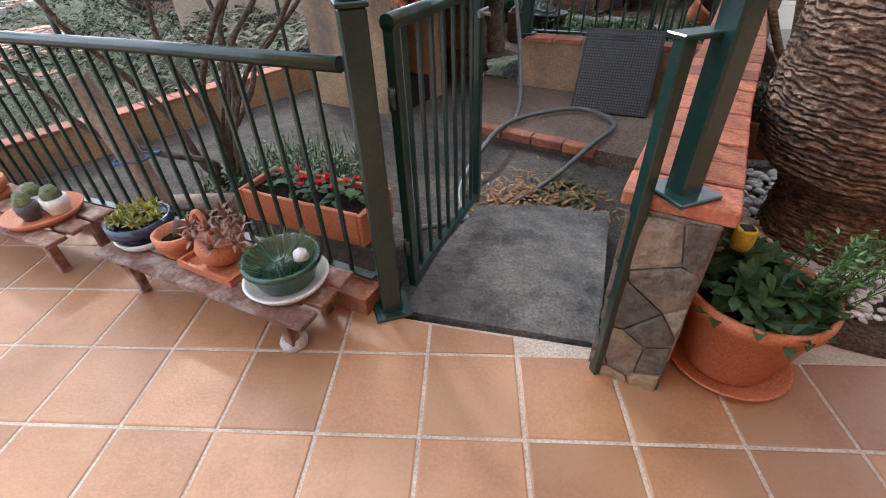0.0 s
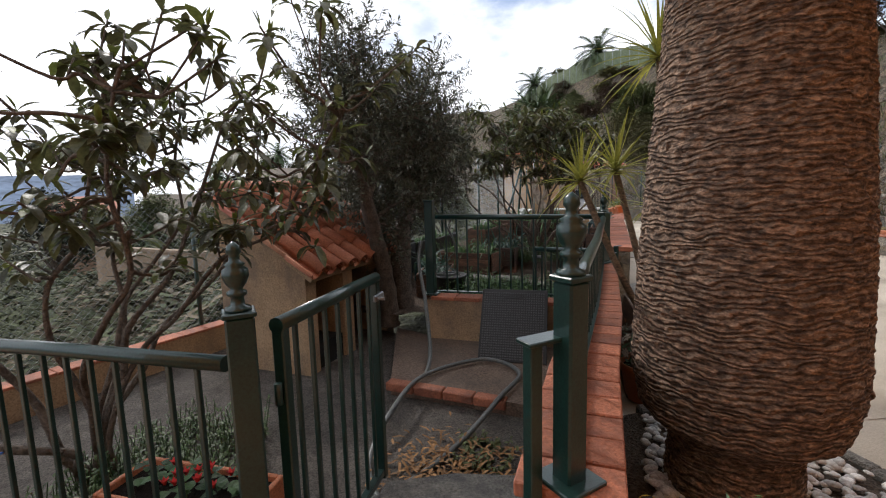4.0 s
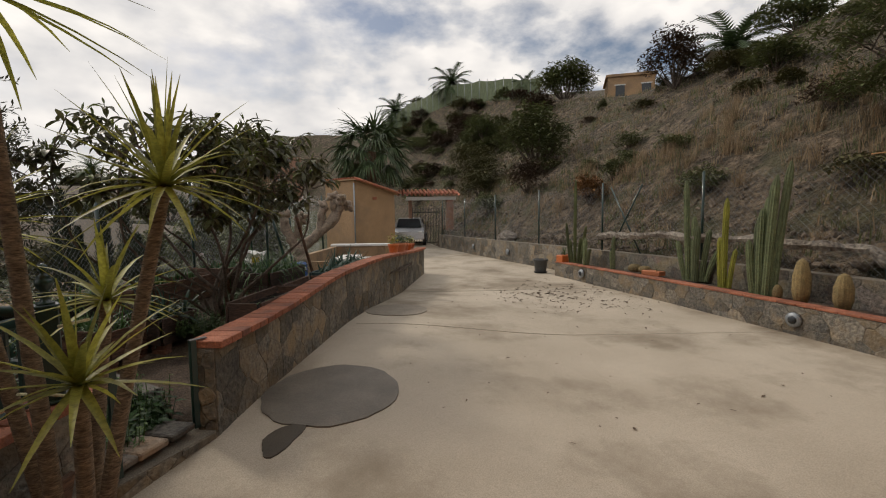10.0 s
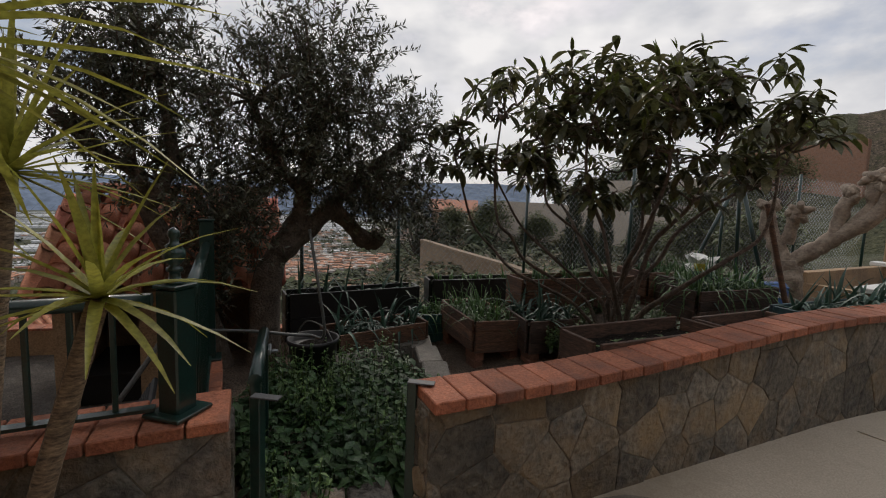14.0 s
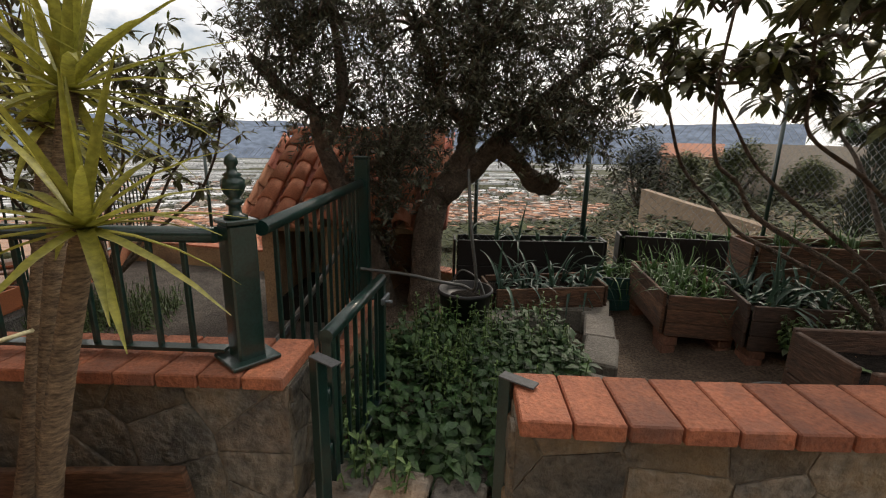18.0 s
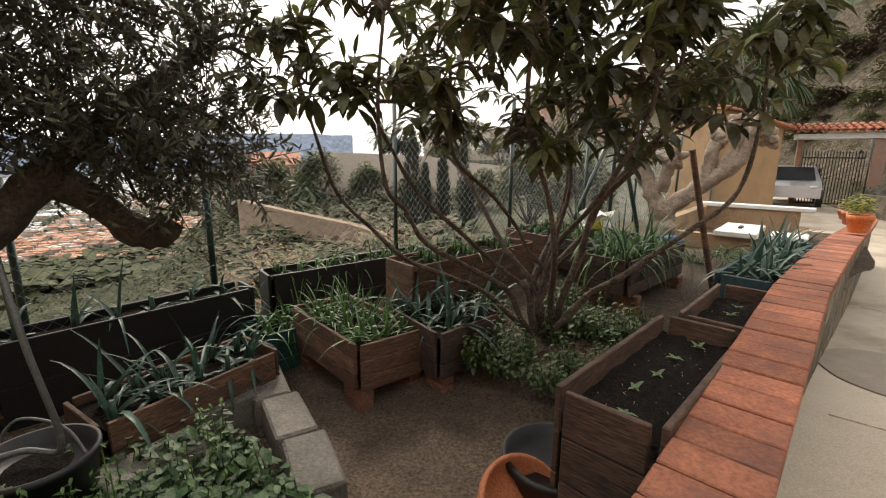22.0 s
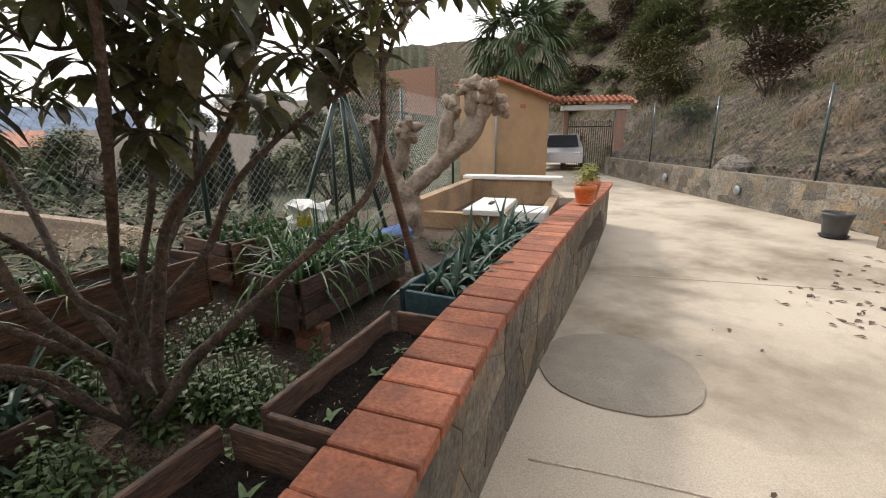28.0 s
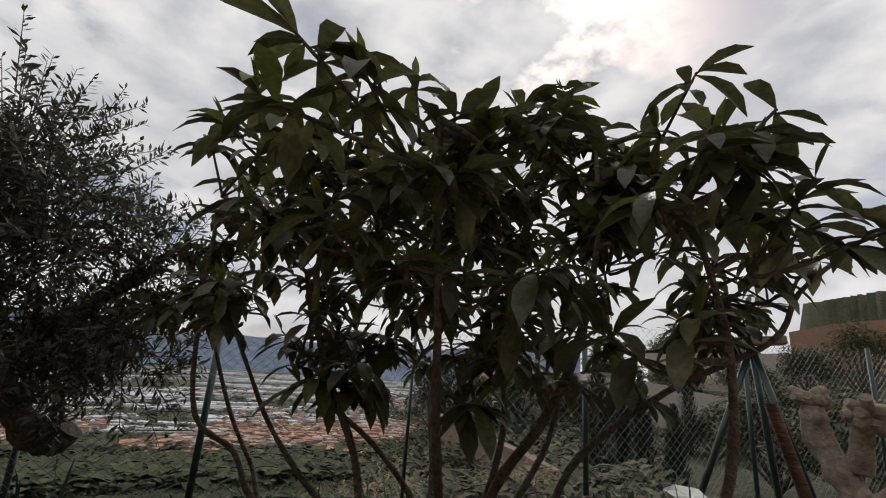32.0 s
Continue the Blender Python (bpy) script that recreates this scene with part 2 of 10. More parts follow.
LOQUAT = material("loquat_leaf", (0.125, 0.122, 0.05), (0.058, 0.062, 0.025), 9, 0.34, 0.25, 60, spread=0.5, hue=0.025, transl=0.33)
LOQUAT_YOUNG = material("young_loquat_leaf", (0.16, 0.19, 0.045), (0.10, 0.13, 0.03), 9, 0.45, 0.2, 60, spread=0.3, transl=0.3)
OLIVE = material("olive_leaf", (0.125, 0.13, 0.085), (0.06, 0.068, 0.044), 12, 0.5, 0.1, 60, spread=0.45, transl=0.22)
LEAF = material("fresh_green_leaf", (0.052, 0.115, 0.035), (0.026, 0.065, 0.02), 10, 0.5, 0.3, 70, spread=0.4, hue=0.02, transl=0.2)
LEEK = material("bluish_leek_leaf", (0.055, 0.12, 0.085), (0.03, 0.07, 0.05), 8, 0.45, 0.15, 60, spread=0.3, transl=0.15)
ONION = material("onion_leaf", (0.09, 0.19, 0.055), (0.055, 0.12, 0.035), 8, 0.45, 0.15, 60, spread=0.3, transl=0.15)
YUCCA = material("yellow_green_yucca_leaf", (0.37, 0.35, 0.065), (0.22, 0.23, 0.045), 6, 0.45, 0.12, 60, spread=0.35, transl=0.35)
CYCAD = material("deep_green_cycad_leaf", (0.022, 0.062, 0.024), (0.012, 0.038, 0.015), 8, 0.38, 0.1, 60, spread=0.3)
PALMLEAF = material("fan_palm_leaf", (0.07, 0.11, 0.04), (0.04, 0.065, 0.025), 8, 0.5, 0.1, 60, spread=0.3, transl=0.12)
DRYFROND = material("dry_brown_frond", (0.30, 0.16, 0.06), (0.18, 0.09, 0.035), 8, 0.8, 0.2, 60, spread=0.3)
CACTUS = material("green_cactus", (0.15, 0.18, 0.085), (0.085, 0.105, 0.05), 8, 0.65, 0.3, 60, spread=0.3, grain=0.7)
DRYGRASS = material("dry_straw_grass", (0.34, 0.25, 0.15), (0.19, 0.135, 0.08), 5, 0.9, 0.1, 60, spread=0.3)
SCRUB = material("grey_green_scrub", (0.15, 0.17, 0.065), (0.075, 0.09, 0.035), 4, 0.7, 0.2, 50, spread=0.4, hue=0.02, transl=0.2)
HILL = material("stony_hill_earth", (0.175, 0.13, 0.088), (0.042, 0.034, 0.023), 2.6, 0.95, 1.0, 8, stain=(0.07, 0.07, 0.032), stain_scale=0.9, depth=0.22, grain=0.95, sharp=0.13)
VALLEY = material("scrubby_valley_slope", (0.105, 0.098, 0.052), (0.036, 0.046, 0.02), 0.3, 0.95, 0.8, 3.0, stain=(0.045, 0.056, 0.024), stain_scale=0.03, depth=0.6, grain=0.9)
ORANGEBUSH = material("rusty_orange_bush", (0.26, 0.12, 0.03), (0.15, 0.07, 0.02), 6, 0.8, 0.1, 60, spread=0.35)
BROWNBUSH = material("dry_brown_bush", (0.13, 0.085, 0.055), (0.07, 0.045, 0.03), 6, 0.85, 0.1, 60, spread=0.35)
YELLOWBUSH = material("yellow_green_bush", (0.13, 0.12, 0.04), (0.075, 0.075, 0.025), 6, 0.8, 0.1, 60, spread=0.35)
CYPRESS = material("dark_cypress_green", (0.035, 0.045, 0.022), (0.018, 0.025, 0.013), 8, 0.8, 0.2, 60, spread=0.35)
PINKWALL = material("pink_house_render", (0.52, 0.33, 0.24), (0.44, 0.27, 0.19), 0.8, 0.9, 0.1, 30, spread=0.12)
BOUNDARY = material("weathered_brown_wall", (0.30, 0.22, 0.15), (0.20, 0.145, 0.10), 1.0, 0.9, 0.4, 20)
ROCK = material("pale_rock", (0.30, 0.265, 0.22), (0.17, 0.145, 0.12), 3, 0.9, 0.8, 20, depth=0.05, grain=0.8)
BLACK = material("black_plastic", (0.016, 0.016, 0.017), (0.011, 0.011, 0.012), 8, 0.5, 0.1, 80)
HOSE = material("grey_garden_hose", (0.12, 0.125, 0.12), (0.09, 0.095, 0.09), 8, 0.45, 0.05, 80)
WHITE = material("white_paint", (0.74, 0.74, 0.71), (0.66, 0.66, 0.63), 4, 0.6, 0.06, 90)
CURTAIN = material("pale_yellow_curtain", (0.66, 0.63, 0.42), (0.58, 0.55, 0.36), 6, 0.9, 0.1, 90)
GREENPLASTIC = material("dark_teal_crate", (0.012, 0.07, 0.065), (0.008, 0.05, 0.045), 8, 0.45, 0.05, 90)
# near-black: painted shade for the house room, also the hearth's colour
DARKIN = material("near_black_inside", (0.012, 0.011, 0.010), (0.006, 0.006, 0.005), 8, 0.95, 0.3, 60)
GLASSY = material("dark_window_glass", (0.03, 0.035, 0.04), (0.025, 0.03, 0.035), 3, 0.08, 0.0, 60)
CARPAINT = material("silver_car_paint", (0.45, 0.46, 0.47), (0.42, 0.43, 0.44), 3, 0.28, 0.0, 60, metal=0.5, coat=0.5)
RED = material("red_petal", (0.55, 0.03, 0.025), (0.42, 0.02, 0.02), 12, 0.6, 0.1, 60, spread=0.2)
PINK = material("coral_petal", (0.62, 0.15, 0.13), (0.52, 0.10, 0.09), 12, 0.6, 0.1, 60, spread=0.25)
CREAM = material("cream_petal", (0.75, 0.70, 0.42), (0.62, 0.56, 0.26), 12, 0.7, 0.1, 60, spread=0.2)
ORANGEPLASTIC = material("orange_plastic", (0.60, 0.16, 0.04), (0.52, 0.13, 0.035), 8, 0.5, 0.05, 60)
GLAZEGREEN = material("green_glazed_ceramic", (0.012, 0.075, 0.045), (0.008, 0.05, 0.03), 8, 0.25, 0.1, 60, coat=0.4)
GLAZEBLUE = material("dark_blue_glazed_ceramic", (0.015, 0.03, 0.09), (0.01, 0.02, 0.06), 8, 0.25, 0.1, 60, coat=0.4)
YELLOW = material("yellow_petal", (0.62, 0.50, 0.05), (0.5, 0.38, 0.03), 12, 0.6, 0.1, 60, spread=0.2)
SUCCULENT = material("dry_pink_succulent", (0.36, 0.20, 0.15), (0.22, 0.12, 0.09), 10, 0.6, 0.2, 60, spread=0.3)
BLUE = material("blue_plastic_bag", (0.05, 0.14, 0.42), (0.035, 0.10, 0.32), 8, 0.4, 0.15, 60)
PALEWALL = material("pale_retaining_wall", (0.50, 0.43, 0.36), (0.42, 0.36, 0.30), 0.6, 0.9, 0.1, 20)
TOWN = material("distant_town", (0.55, 0.50, 0.45), (0.38, 0.33, 0.29), 0.05, 0.95, 0.0, 0.4, spread=0.3)
GREENHOUSE = material("white_greenhouse_sheeting", (0.72, 0.73, 0.74), (0.60, 0.61, 0.63), 0.05, 0.6, 0.0, 0.4, spread=0.1)
# distance haze is painted in as this pale blue; no air is modelled
MOUNTAIN = material("haze_tinted_mountain", (0.16, 0.21, 0.29), (0.13, 0.17, 0.24), 0.002, 1.0, 0.0, 0.02)
SCREEN = material("green_reed_screening", (0.24, 0.29, 0.17), (0.18, 0.22, 0.13), 2, 0.9, 0.3, 20, wave=("Z", 3.0, 0.5, 0.4))
WAINSCOT = material("brown_brick_cladding", (0.30, 0.14, 0.085), (0.19, 0.085, 0.052), 8, 0.8, 0.4, 90, spread=0.25)
BRICKPIER = material("pinkish_brick_pier", (0.38, 0.21, 0.14), (0.27, 0.145, 0.095), 5, 0.85, 0.4, 60, stain=(0.30, 0.20, 0.15), stain_scale=4)
HILLSTONE = material("brown_hill_stone", (0.20, 0.155, 0.115), (0.10, 0.08, 0.06), 5, 0.9, 0.5, 40, spread=0.4)
TOWNROOF = material("distant_red_roofs", (0.42, 0.22, 0.14), (0.32, 0.17, 0.11), 0.05, 0.95, 0.0, 0.4, spread=0.4)
YUCCASTEM = material("scarred_yucca_stem", (0.27, 0.195, 0.125), (0.12, 0.085, 0.058), 1.0, 0.9, 0.6, 4.0, stretch=(12, 12, 45), grain=0.7)
OLDBRICK = material("dirty_old_brick", (0.26, 0.12, 0.075), (0.13, 0.065, 0.045), 6, 0.9, 0.5, 60, spread=0.3)
SEEDLING = material("pale_seedling_leaf", (0.15, 0.22, 0.10), (0.10, 0.16, 0.065), 12, 0.6, 0.1, 60, transl=0.2)
STEPCEMENT = material("pinkish_brown_cement", (0.21, 0.145, 0.105), (0.13, 0.09, 0.068), 3, 0.9, 0.6, 60, stain=(0.09, 0.07, 0.055), stain_scale=1.5, grain=0.7)
DRYSCRUB = material("dry_grey_brown_scrub", (0.17, 0.135, 0.085), (0.08, 0.064, 0.04), 4, 0.9, 0.2, 50, spread=0.4)
VALLEYGREEN = material("dark_green_valley_scrub", (0.062, 0.074, 0.028), (0.030, 0.038, 0.015), 0.4, 0.9, 0.2, 5, spread=0.45, hue=0.02)
NETTLE = material("pale_green_stalk", (0.12, 0.20, 0.06), (0.07, 0.13, 0.035), 10, 0.55, 0.2, 70, spread=0.4, transl=0.2)
JOINTFILL = material("pale_joint_filler", (0.62, 0.56, 0.47), (0.50, 0.44, 0.36), 5, 0.8, 0.2, 60)
MINT = material("mint_leaf", (0.085, 0.14, 0.042), (0.045, 0.08, 0.025), 10, 0.5, 0.3, 70, spread=0.4, hue=0.02, transl=0.2)
WETPATCH = material("damp_dark_cement", (0.20, 0.172, 0.138), (0.125, 0.107, 0.086), 3, 0.5, 0.3, 110, grain=0.35)
PUDDLE = material("wet_cement", (0.11, 0.095, 0.077), (0.08, 0.07, 0.057), 3, 0.22, 0.05, 110, grain=0.2)

# ---- building helpers ----
class Shape:
    """Collects faces of one mesh."""
    def __init__(self):
        self.v, self.f, self.smooth = [], [], []

    def add(self, verts, faces, smooth=False):
        k = len(self.v)
        self.v += [tuple(p) for p in verts]
        self.f += [tuple(k + i for i in f) for f in faces]
        self.smooth += [smooth] * len(faces)
        return self

    def box(self, lo, hi, m=None, c=0.0):
        """A box from corner to corner, its edges chamfered by c, moved by m."""
        mid = [(a + b) / 2 for a, b in zip(lo, hi)]
        half = [(b - a) / 2 for a, b in zip(lo, hi)]
        c = min(c, *(0.45 * h for h in half)) if c else 0
        pts, faces = [], []
        if not c:
            for sx in (-1, 1):
                for sy in (-1, 1):
                    for sz in (-1, 1):
                        pts.append((mid[0] + sx * half[0], mid[1] + sy * half[1], mid[2] + sz * half[2]))
            faces = [(0, 1, 3, 2), (4, 6, 7, 5), (0, 4, 5, 1), (2, 3, 7, 6), (0, 2, 6, 4), (1, 5, 7, 3)]
        else:
            idx = {}
            for sx in (-1, 1):
                for sy in (-1, 1):
                    for sz in (-1, 1):
                        for ax in range(3):
                            s = (sx, sy, sz)
                            idx[s, ax] = len(pts)
                            pts.append(tuple(mid[k] + s[k] * (half[k] - (0 if k == ax else c)) for k in range(3)))
            for ax in range(3):
                o1, o2 = (ax + 1) % 3, (ax + 2) % 3
                for sg in (-1, 1):
                    def key(a, b):
                        s = [0, 0, 0]
                        s[ax], s[o1], s[o2] = sg, a, b
                        return idx[tuple(s), ax]
                    q = (key(-1, -1), key(1, -1), key(1, 1), key(-1, 1))
                    faces.append(q if sg > 0 else q[::-1])
            for ax in range(3):
                o1, o2 = (ax + 1) % 3, (ax + 2) % 3
                for a in (-1, 1):
                    for b in (-1, 1):
                        def key2(e, face):
                            s = [0, 0, 0]
                            s[ax], s[o1], s[o2] = e, a, b
                            return idx[tuple(s), face]
                        q = (key2(-1, o1), key2(1, o1), key2(1, o2), key2(-1, o2))
                        faces.append(q if a * b > 0 else q[::-1])
            for s in {k[0] for k in idx}:
                q = (idx[s, 0], idx[s, 1], idx[s, 2])
                faces.append(q if s[0] * s[1] * s[2] > 0 else q[::-1])
        if m is not None:
            pts = [m @ Vector(p) for p in pts]
        return self.add(pts, faces)

    def tube(self, pts, radii, n=8, smooth=True, cap=True):
        """A round limb through the points."""
        pts = [Vector(p) for p in pts]
        if not isinstance(radii, (list, tuple)):
            radii = [radii] * len(pts)
        verts, faces = [], []
        prev = None
        for i, p in enumerate(pts):
            d = (pts[min(i + 1, len(pts) - 1)] - pts[max(i - 1, 0)]).normalized()
            if prev is None:
                side = d.orthogonal().normalized()
            else:
                side = (prev - d * prev.dot(d)).normalized()
            prev = side
            up = d.cross(side)
            for k in range(n):
                a = 2 * math.pi * k / n
                verts.append(p + (side * math.cos(a) + up * math.sin(a)) * radii[i])
        for i in range(len(pts) - 1):
            for k in range(n):
                faces.append((i * n + k, i * n + (k + 1) % n, (i + 1) * n + (k + 1) % n, (i + 1) * n + k))
        self.add(verts, faces, smooth)
        if cap:
            k0 = len(self.v) - len(verts)
            self.f += [tuple(k0 + k for k in range(n))[::-1], tuple(len(self.v) - n + k for k in range(n))]
            self.smooth += [False, False]
        return self

    def lathe(self, profile, n=24, at=(0, 0, 0), smooth=True, close=True, wobble=0.0, lobes=0):
        """A turned body from (radius, height) pairs."""
        verts, faces = [], []
        for j, (r, z) in enumerate(profile):
            for k in range(n):
                a = 2 * math.pi * k / n
                rr = r * (1 + wobble * math.sin(lobes * a)) if lobes else r
                verts.append((at[0] + rr * math.cos(a), at[1] + rr * math.sin(a), at[2] + z))
        for j in range(len(profile) - 1):
            for k in range(n):
                faces.append((j * n + k, j * n + (k + 1) % n, (j + 1) * n + (k + 1) % n, (j + 1) * n + k))
        self.add(verts, faces, smooth)
        if close:
            k0 = len(self.v) - len(verts)
            self.f += [tuple(k0 + k for k in range(n))[::-1], tuple(len(self.v) - n + k for k in range(n))]
            self.smooth += [False, False]
        return self

    def blade(self, root, way, length, width, droop=0.3, n=4, fold=0.25, tip=0.1, belly=0.5):
        """A strap or oval leaf from root along way, bending down by droop, folded along its middle."""
        way = Vector(way).normalized()
        side = way.cross(Vector((0, 0, 1)))
        side = side.normalized() if side.length > 1e-3 else Vector((1, 0, 0))
        verts, faces = [], []
        p, d = Vector(root), way.copy()
        for i in range(n + 1):
            s = i / n
            w = width * (math.sin(math.pi * min(1, max(0.02, s)) ** belly) ** 0.8 if belly else 1 - s ** 2 * (1 - tip)) / 2
            w = max(w, width * 0.03)
            up = side.cross(d).normalized()
            verts += [p - side * w + up * fold * w, p, p + side * w + up * fold * w]
            d = (d + Vector((0, 0, -1)) * droop / n).normalized()
            p = p + d * (length / n)
        for i in range(n):
            a = 3 * i
            faces += [(a, a + 1, a + 4, a + 3), (a + 1, a + 2, a + 5, a + 4)]
        return self.add(verts, faces, True)

    def mesh(self, name):
        me = bpy.data.meshes.new(name)
        me.from_pydata(self.v, [], self.f)
        me.polygons.foreach_set("use_smooth", self.smooth)
        me.update()
        return me


def part(name, shape, mat, parent=None, label="", kind=""):
    """One mesh object out of a shape, under its parent."""
    me = shape.mesh(name) if isinstance(shape, Shape) else shape
    if not me.materials:
        me.materials.append(mat)
    ob = new(name, me)
    if parent is not None:
        ob.parent = parent
    return tagged(ob, label, kind=kind)


def thing(name, label, category, at=(0, 0, 0), turn=0.0, group="", kind=""):
    """An empty at the base of a thing, to hold its parts."""
    ob = new(name)
    ob.matrix_basis = pose(*at, 0, 0, turn)
    ob.empty_display_size = 0.1
    return tagged(ob, label, category, group, kind)


def setting(name, shape, mat, label, category):
    ob = part(name, shape, mat)
    return tagged(ob, label, category, kind="structure")


def lerp(a, b, s):
    return a + (b - a) * s


def along(line, s):
    """The place and heading at length s on a polyline of (x, y)."""
    for a, b in zip(line, line[1:]):
        d = math.hypot(b[0] - a[0], b[1] - a[1])
        if s <= d or b is line[-1]:
            return a[0] + (b[0] - a[0]) * s / d, a[1] + (b[1] - a[1]) * s / d, math.atan2(b[1] - a[1], b[0] - a[0])
        s -= d


def length_of(line):
    return sum(math.hypot(b[0] - a[0], b[1] - a[1]) for a, b in zip(line, line[1:]))


def gap_to(line, x, y):
    """The least distance from a point to a polyline, signed: positive to its right."""
    best = None
    for a, b in zip(line, line[1:]):
        dx, dy = b[0] - a[0], b[1] - a[1]
        s = max(0, min(1, ((x - a[0]) * dx + (y - a[1]) * dy) / (dx * dx + dy * dy)))
        ex, ey = x - a[0] - s * dx, y - a[1] - s * dy
        d = math.hypot(ex, ey) * (1 if ex * dy - ey * dx > 0 else -1)
        if best is None or abs(d) < abs(best):
            best = d
    return best


# ---- plan ----
SIDE_WALL = [(0.79, -0.14), (1.15, 0.57), (1.56, 1.30), (2.37, 2.90)]                       # coping wall between patio and drive
LONG_WALL = [(2.84, 3.43), (3.43, 4.62), (4.08, 5.92), (4.40, 6.50), (5.90, 9.20), (7.30, 11.72)]
CROSS_WALL = [(0.62, 3.48), (2.12, 2.79)]
PLANTER = [(10.20, 9.70), (9.87, 5.87), (9.54, 3.27), (8.88, -0.72), (8.64, -2.2)]
HILL_FOOT = [(9.0, 80.0), (12.5, 48.0), (13.4, 31.0), (13.0, 25.5)]
BACK_WALL = [(11.15, 20.2), (10.98, 16.5), (10.88, 13.2), (10.86, 9.9), (10.60, 5.9), (10.28, 3.2), (9.63, -0.9), (9.38, -2.6)]
GARDEN_FENCE = [(-0.35, 4.9), (0.25, 6.15), (2.35, 9.6), (4.2, 12.9)]
PATIO_EDGE = [(-3.6, 1.0), (-2.94, 1.96), (-2.0, 3.25), (-1.40, 4.1), (-0.35, 4.9)]
FENCE = [(-0.17, 0.28), (-1.0, 0.66), (-2.0, 0.98), (-2.9, 1.22), (-4.4, 1.5)]
FACADE = [(2.60, -2.82), (9.15, -3.30)]
GARDEN_Z, PATIO_Z = 0.12, -0.16


def hill_height(d, y):
    top = min(8.4 + 0.22 * max(0.0, y - 20), 17.5) + 2.4 * (1 - ease(2, 15, y))
    rise = 0.75 + 0.30 * min(d, 0.5) + 1.0 * max(0.0, min(d - 0.5, 1.2)) + 0.58 * max(0.0, d - 1.7) * top / 8.0
    over = rise - top
    return rise if over < 0 else top + 0.12 * over


def ease(a, b, v):
    v = max(0.0, min(1.0, (v - a) / (b - a)))
    return v * v * (3 - 2 * v)


def beyond_garden(x, y, far):
    """Below the garden: a saddle that climbs to terraces northwards, a steep fall to the plain westwards."""
    r = math.hypot(x - 3, y - 4)
    turn = math.degrees(math.atan2(3 - x, y - 4))
    climb = ease(-17, -9, x)
    north = -0.5 - 1.6 * ease(0, 12, far) + climb * (3.4 * ease(43, 47, r) + 2.6 * ease(57, 62, r) + 2.4 * ease(64, 72, r)) - 60 * ease(75, 300, r) - 12 * (1 - climb) * ease(48, 90, r)
    west = -0.5 - 0.45 * min(far, 60) - 0.16 * max(0, min(far - 60, 420)) - 0.01 * max(0, far - 480)
    s = ease(30, 56, turn) if turn > -90 else 1.0
    return max(lerp(north, west, s), -100) + 0.5 * noise.noise((x * 0.12, y * 0.12, 7.0)) * min(1, far / 6)


def ground_height(x, y):
    d = -gap_to(HILL_FOOT + BACK_WALL + [(9.7, -40.0)], x, y)
    if d > 0.35 and (x > 9 or y > 20):
        bump = 0.30 * noise.noise((x * 0.35, y * 0.35, 1.0)) + 0.16 * noise.noise((x * 1.1, y * 1.1, 4.0)) + 0.07 * noise.noise((x * 2.7, y * 2.7, 9.0))
        return hill_height(d - 0.35, y) + bump * min(1, d)
    fence = gap_to(PATIO_EDGE[:-1] + GARDEN_FENCE + [(7.2, 19.5), (9.2, 26.0), (11.0, 40.0), (20.0, 70.0)], x, y)
    if fence < -0.25:
        return beyond_garden(x, y, -fence - 0.25)
    return -0.45


def graded(lo, hi, centre, step, grow):
    vals, s, p = [centre], step, centre
    while p < hi:
        p += s
        vals.append(p)
        if p > centre + 24:
            s *= grow
    s, p, left = step, centre, []
    while p > lo:
        p -= s
        left.append(p)
        if p < centre - 24:
            s *= grow
    return left[::-1] + vals


def build_ground():
    xs, ys = graded(-3500, 3500, 8, 0.5, 1.18), graded(-3500, 3500, 8, 0.5, 1.18)
    verts = [(x, y, ground_height(x, y)) for y in ys for x in xs]
    nx = len(xs)
    faces = [(j * nx + i, j * nx + i + 1, (j + 1) * nx + i + 1, (j + 1) * nx + i) for j in range(len(ys) - 1) for i in range(nx - 1)]
    g = Shape().add(verts, faces, True)
    ob = setting("ground", g, HILL, "brown stony hillside earth sloping down to the valley", "ground")
    ob.data.materials.append(VALLEY)
    for f in ob.data.polygons:
        c = f.center
        if c.x < 9 and c.y > -60 or c.x < -20:
            f.material_index = 1
    return ob


build_ground()


def sheet(name, outline, z, mat, label, category, thick=0.25, parent=None):
    """A flat slab with the given outline and its top at z."""
    n = len(outline)
    verts = [(x, y, z) for x, y in outline] + [(x, y, z - thick) for x, y in outline]
    faces = [tuple(range(n)), tuple(range(2 * n - 1, n - 1, -1))] + [(i, i + n, (i + 1) % n + n, (i + 1) % n) for i in range(n)]
    return setting(name, Shape().add(verts, faces), mat, label, category)


# along the garden wall the drive is banked up a little
RISE_LINE = [(1.45, 1.1), (2.40, 2.95)] + LONG_WALL
def drive_z(x, y):
    d = abs(gap_to(RISE_LINE, x, y))
    s = (x - 1.45) * 0.46 + (y - 1.3) * 0.89
    return 0.21 * ease(0.3, 3.2, s) * (1 - ease(5.5, 9.5, s)) * (1 - ease(0.3, 3.2, d))


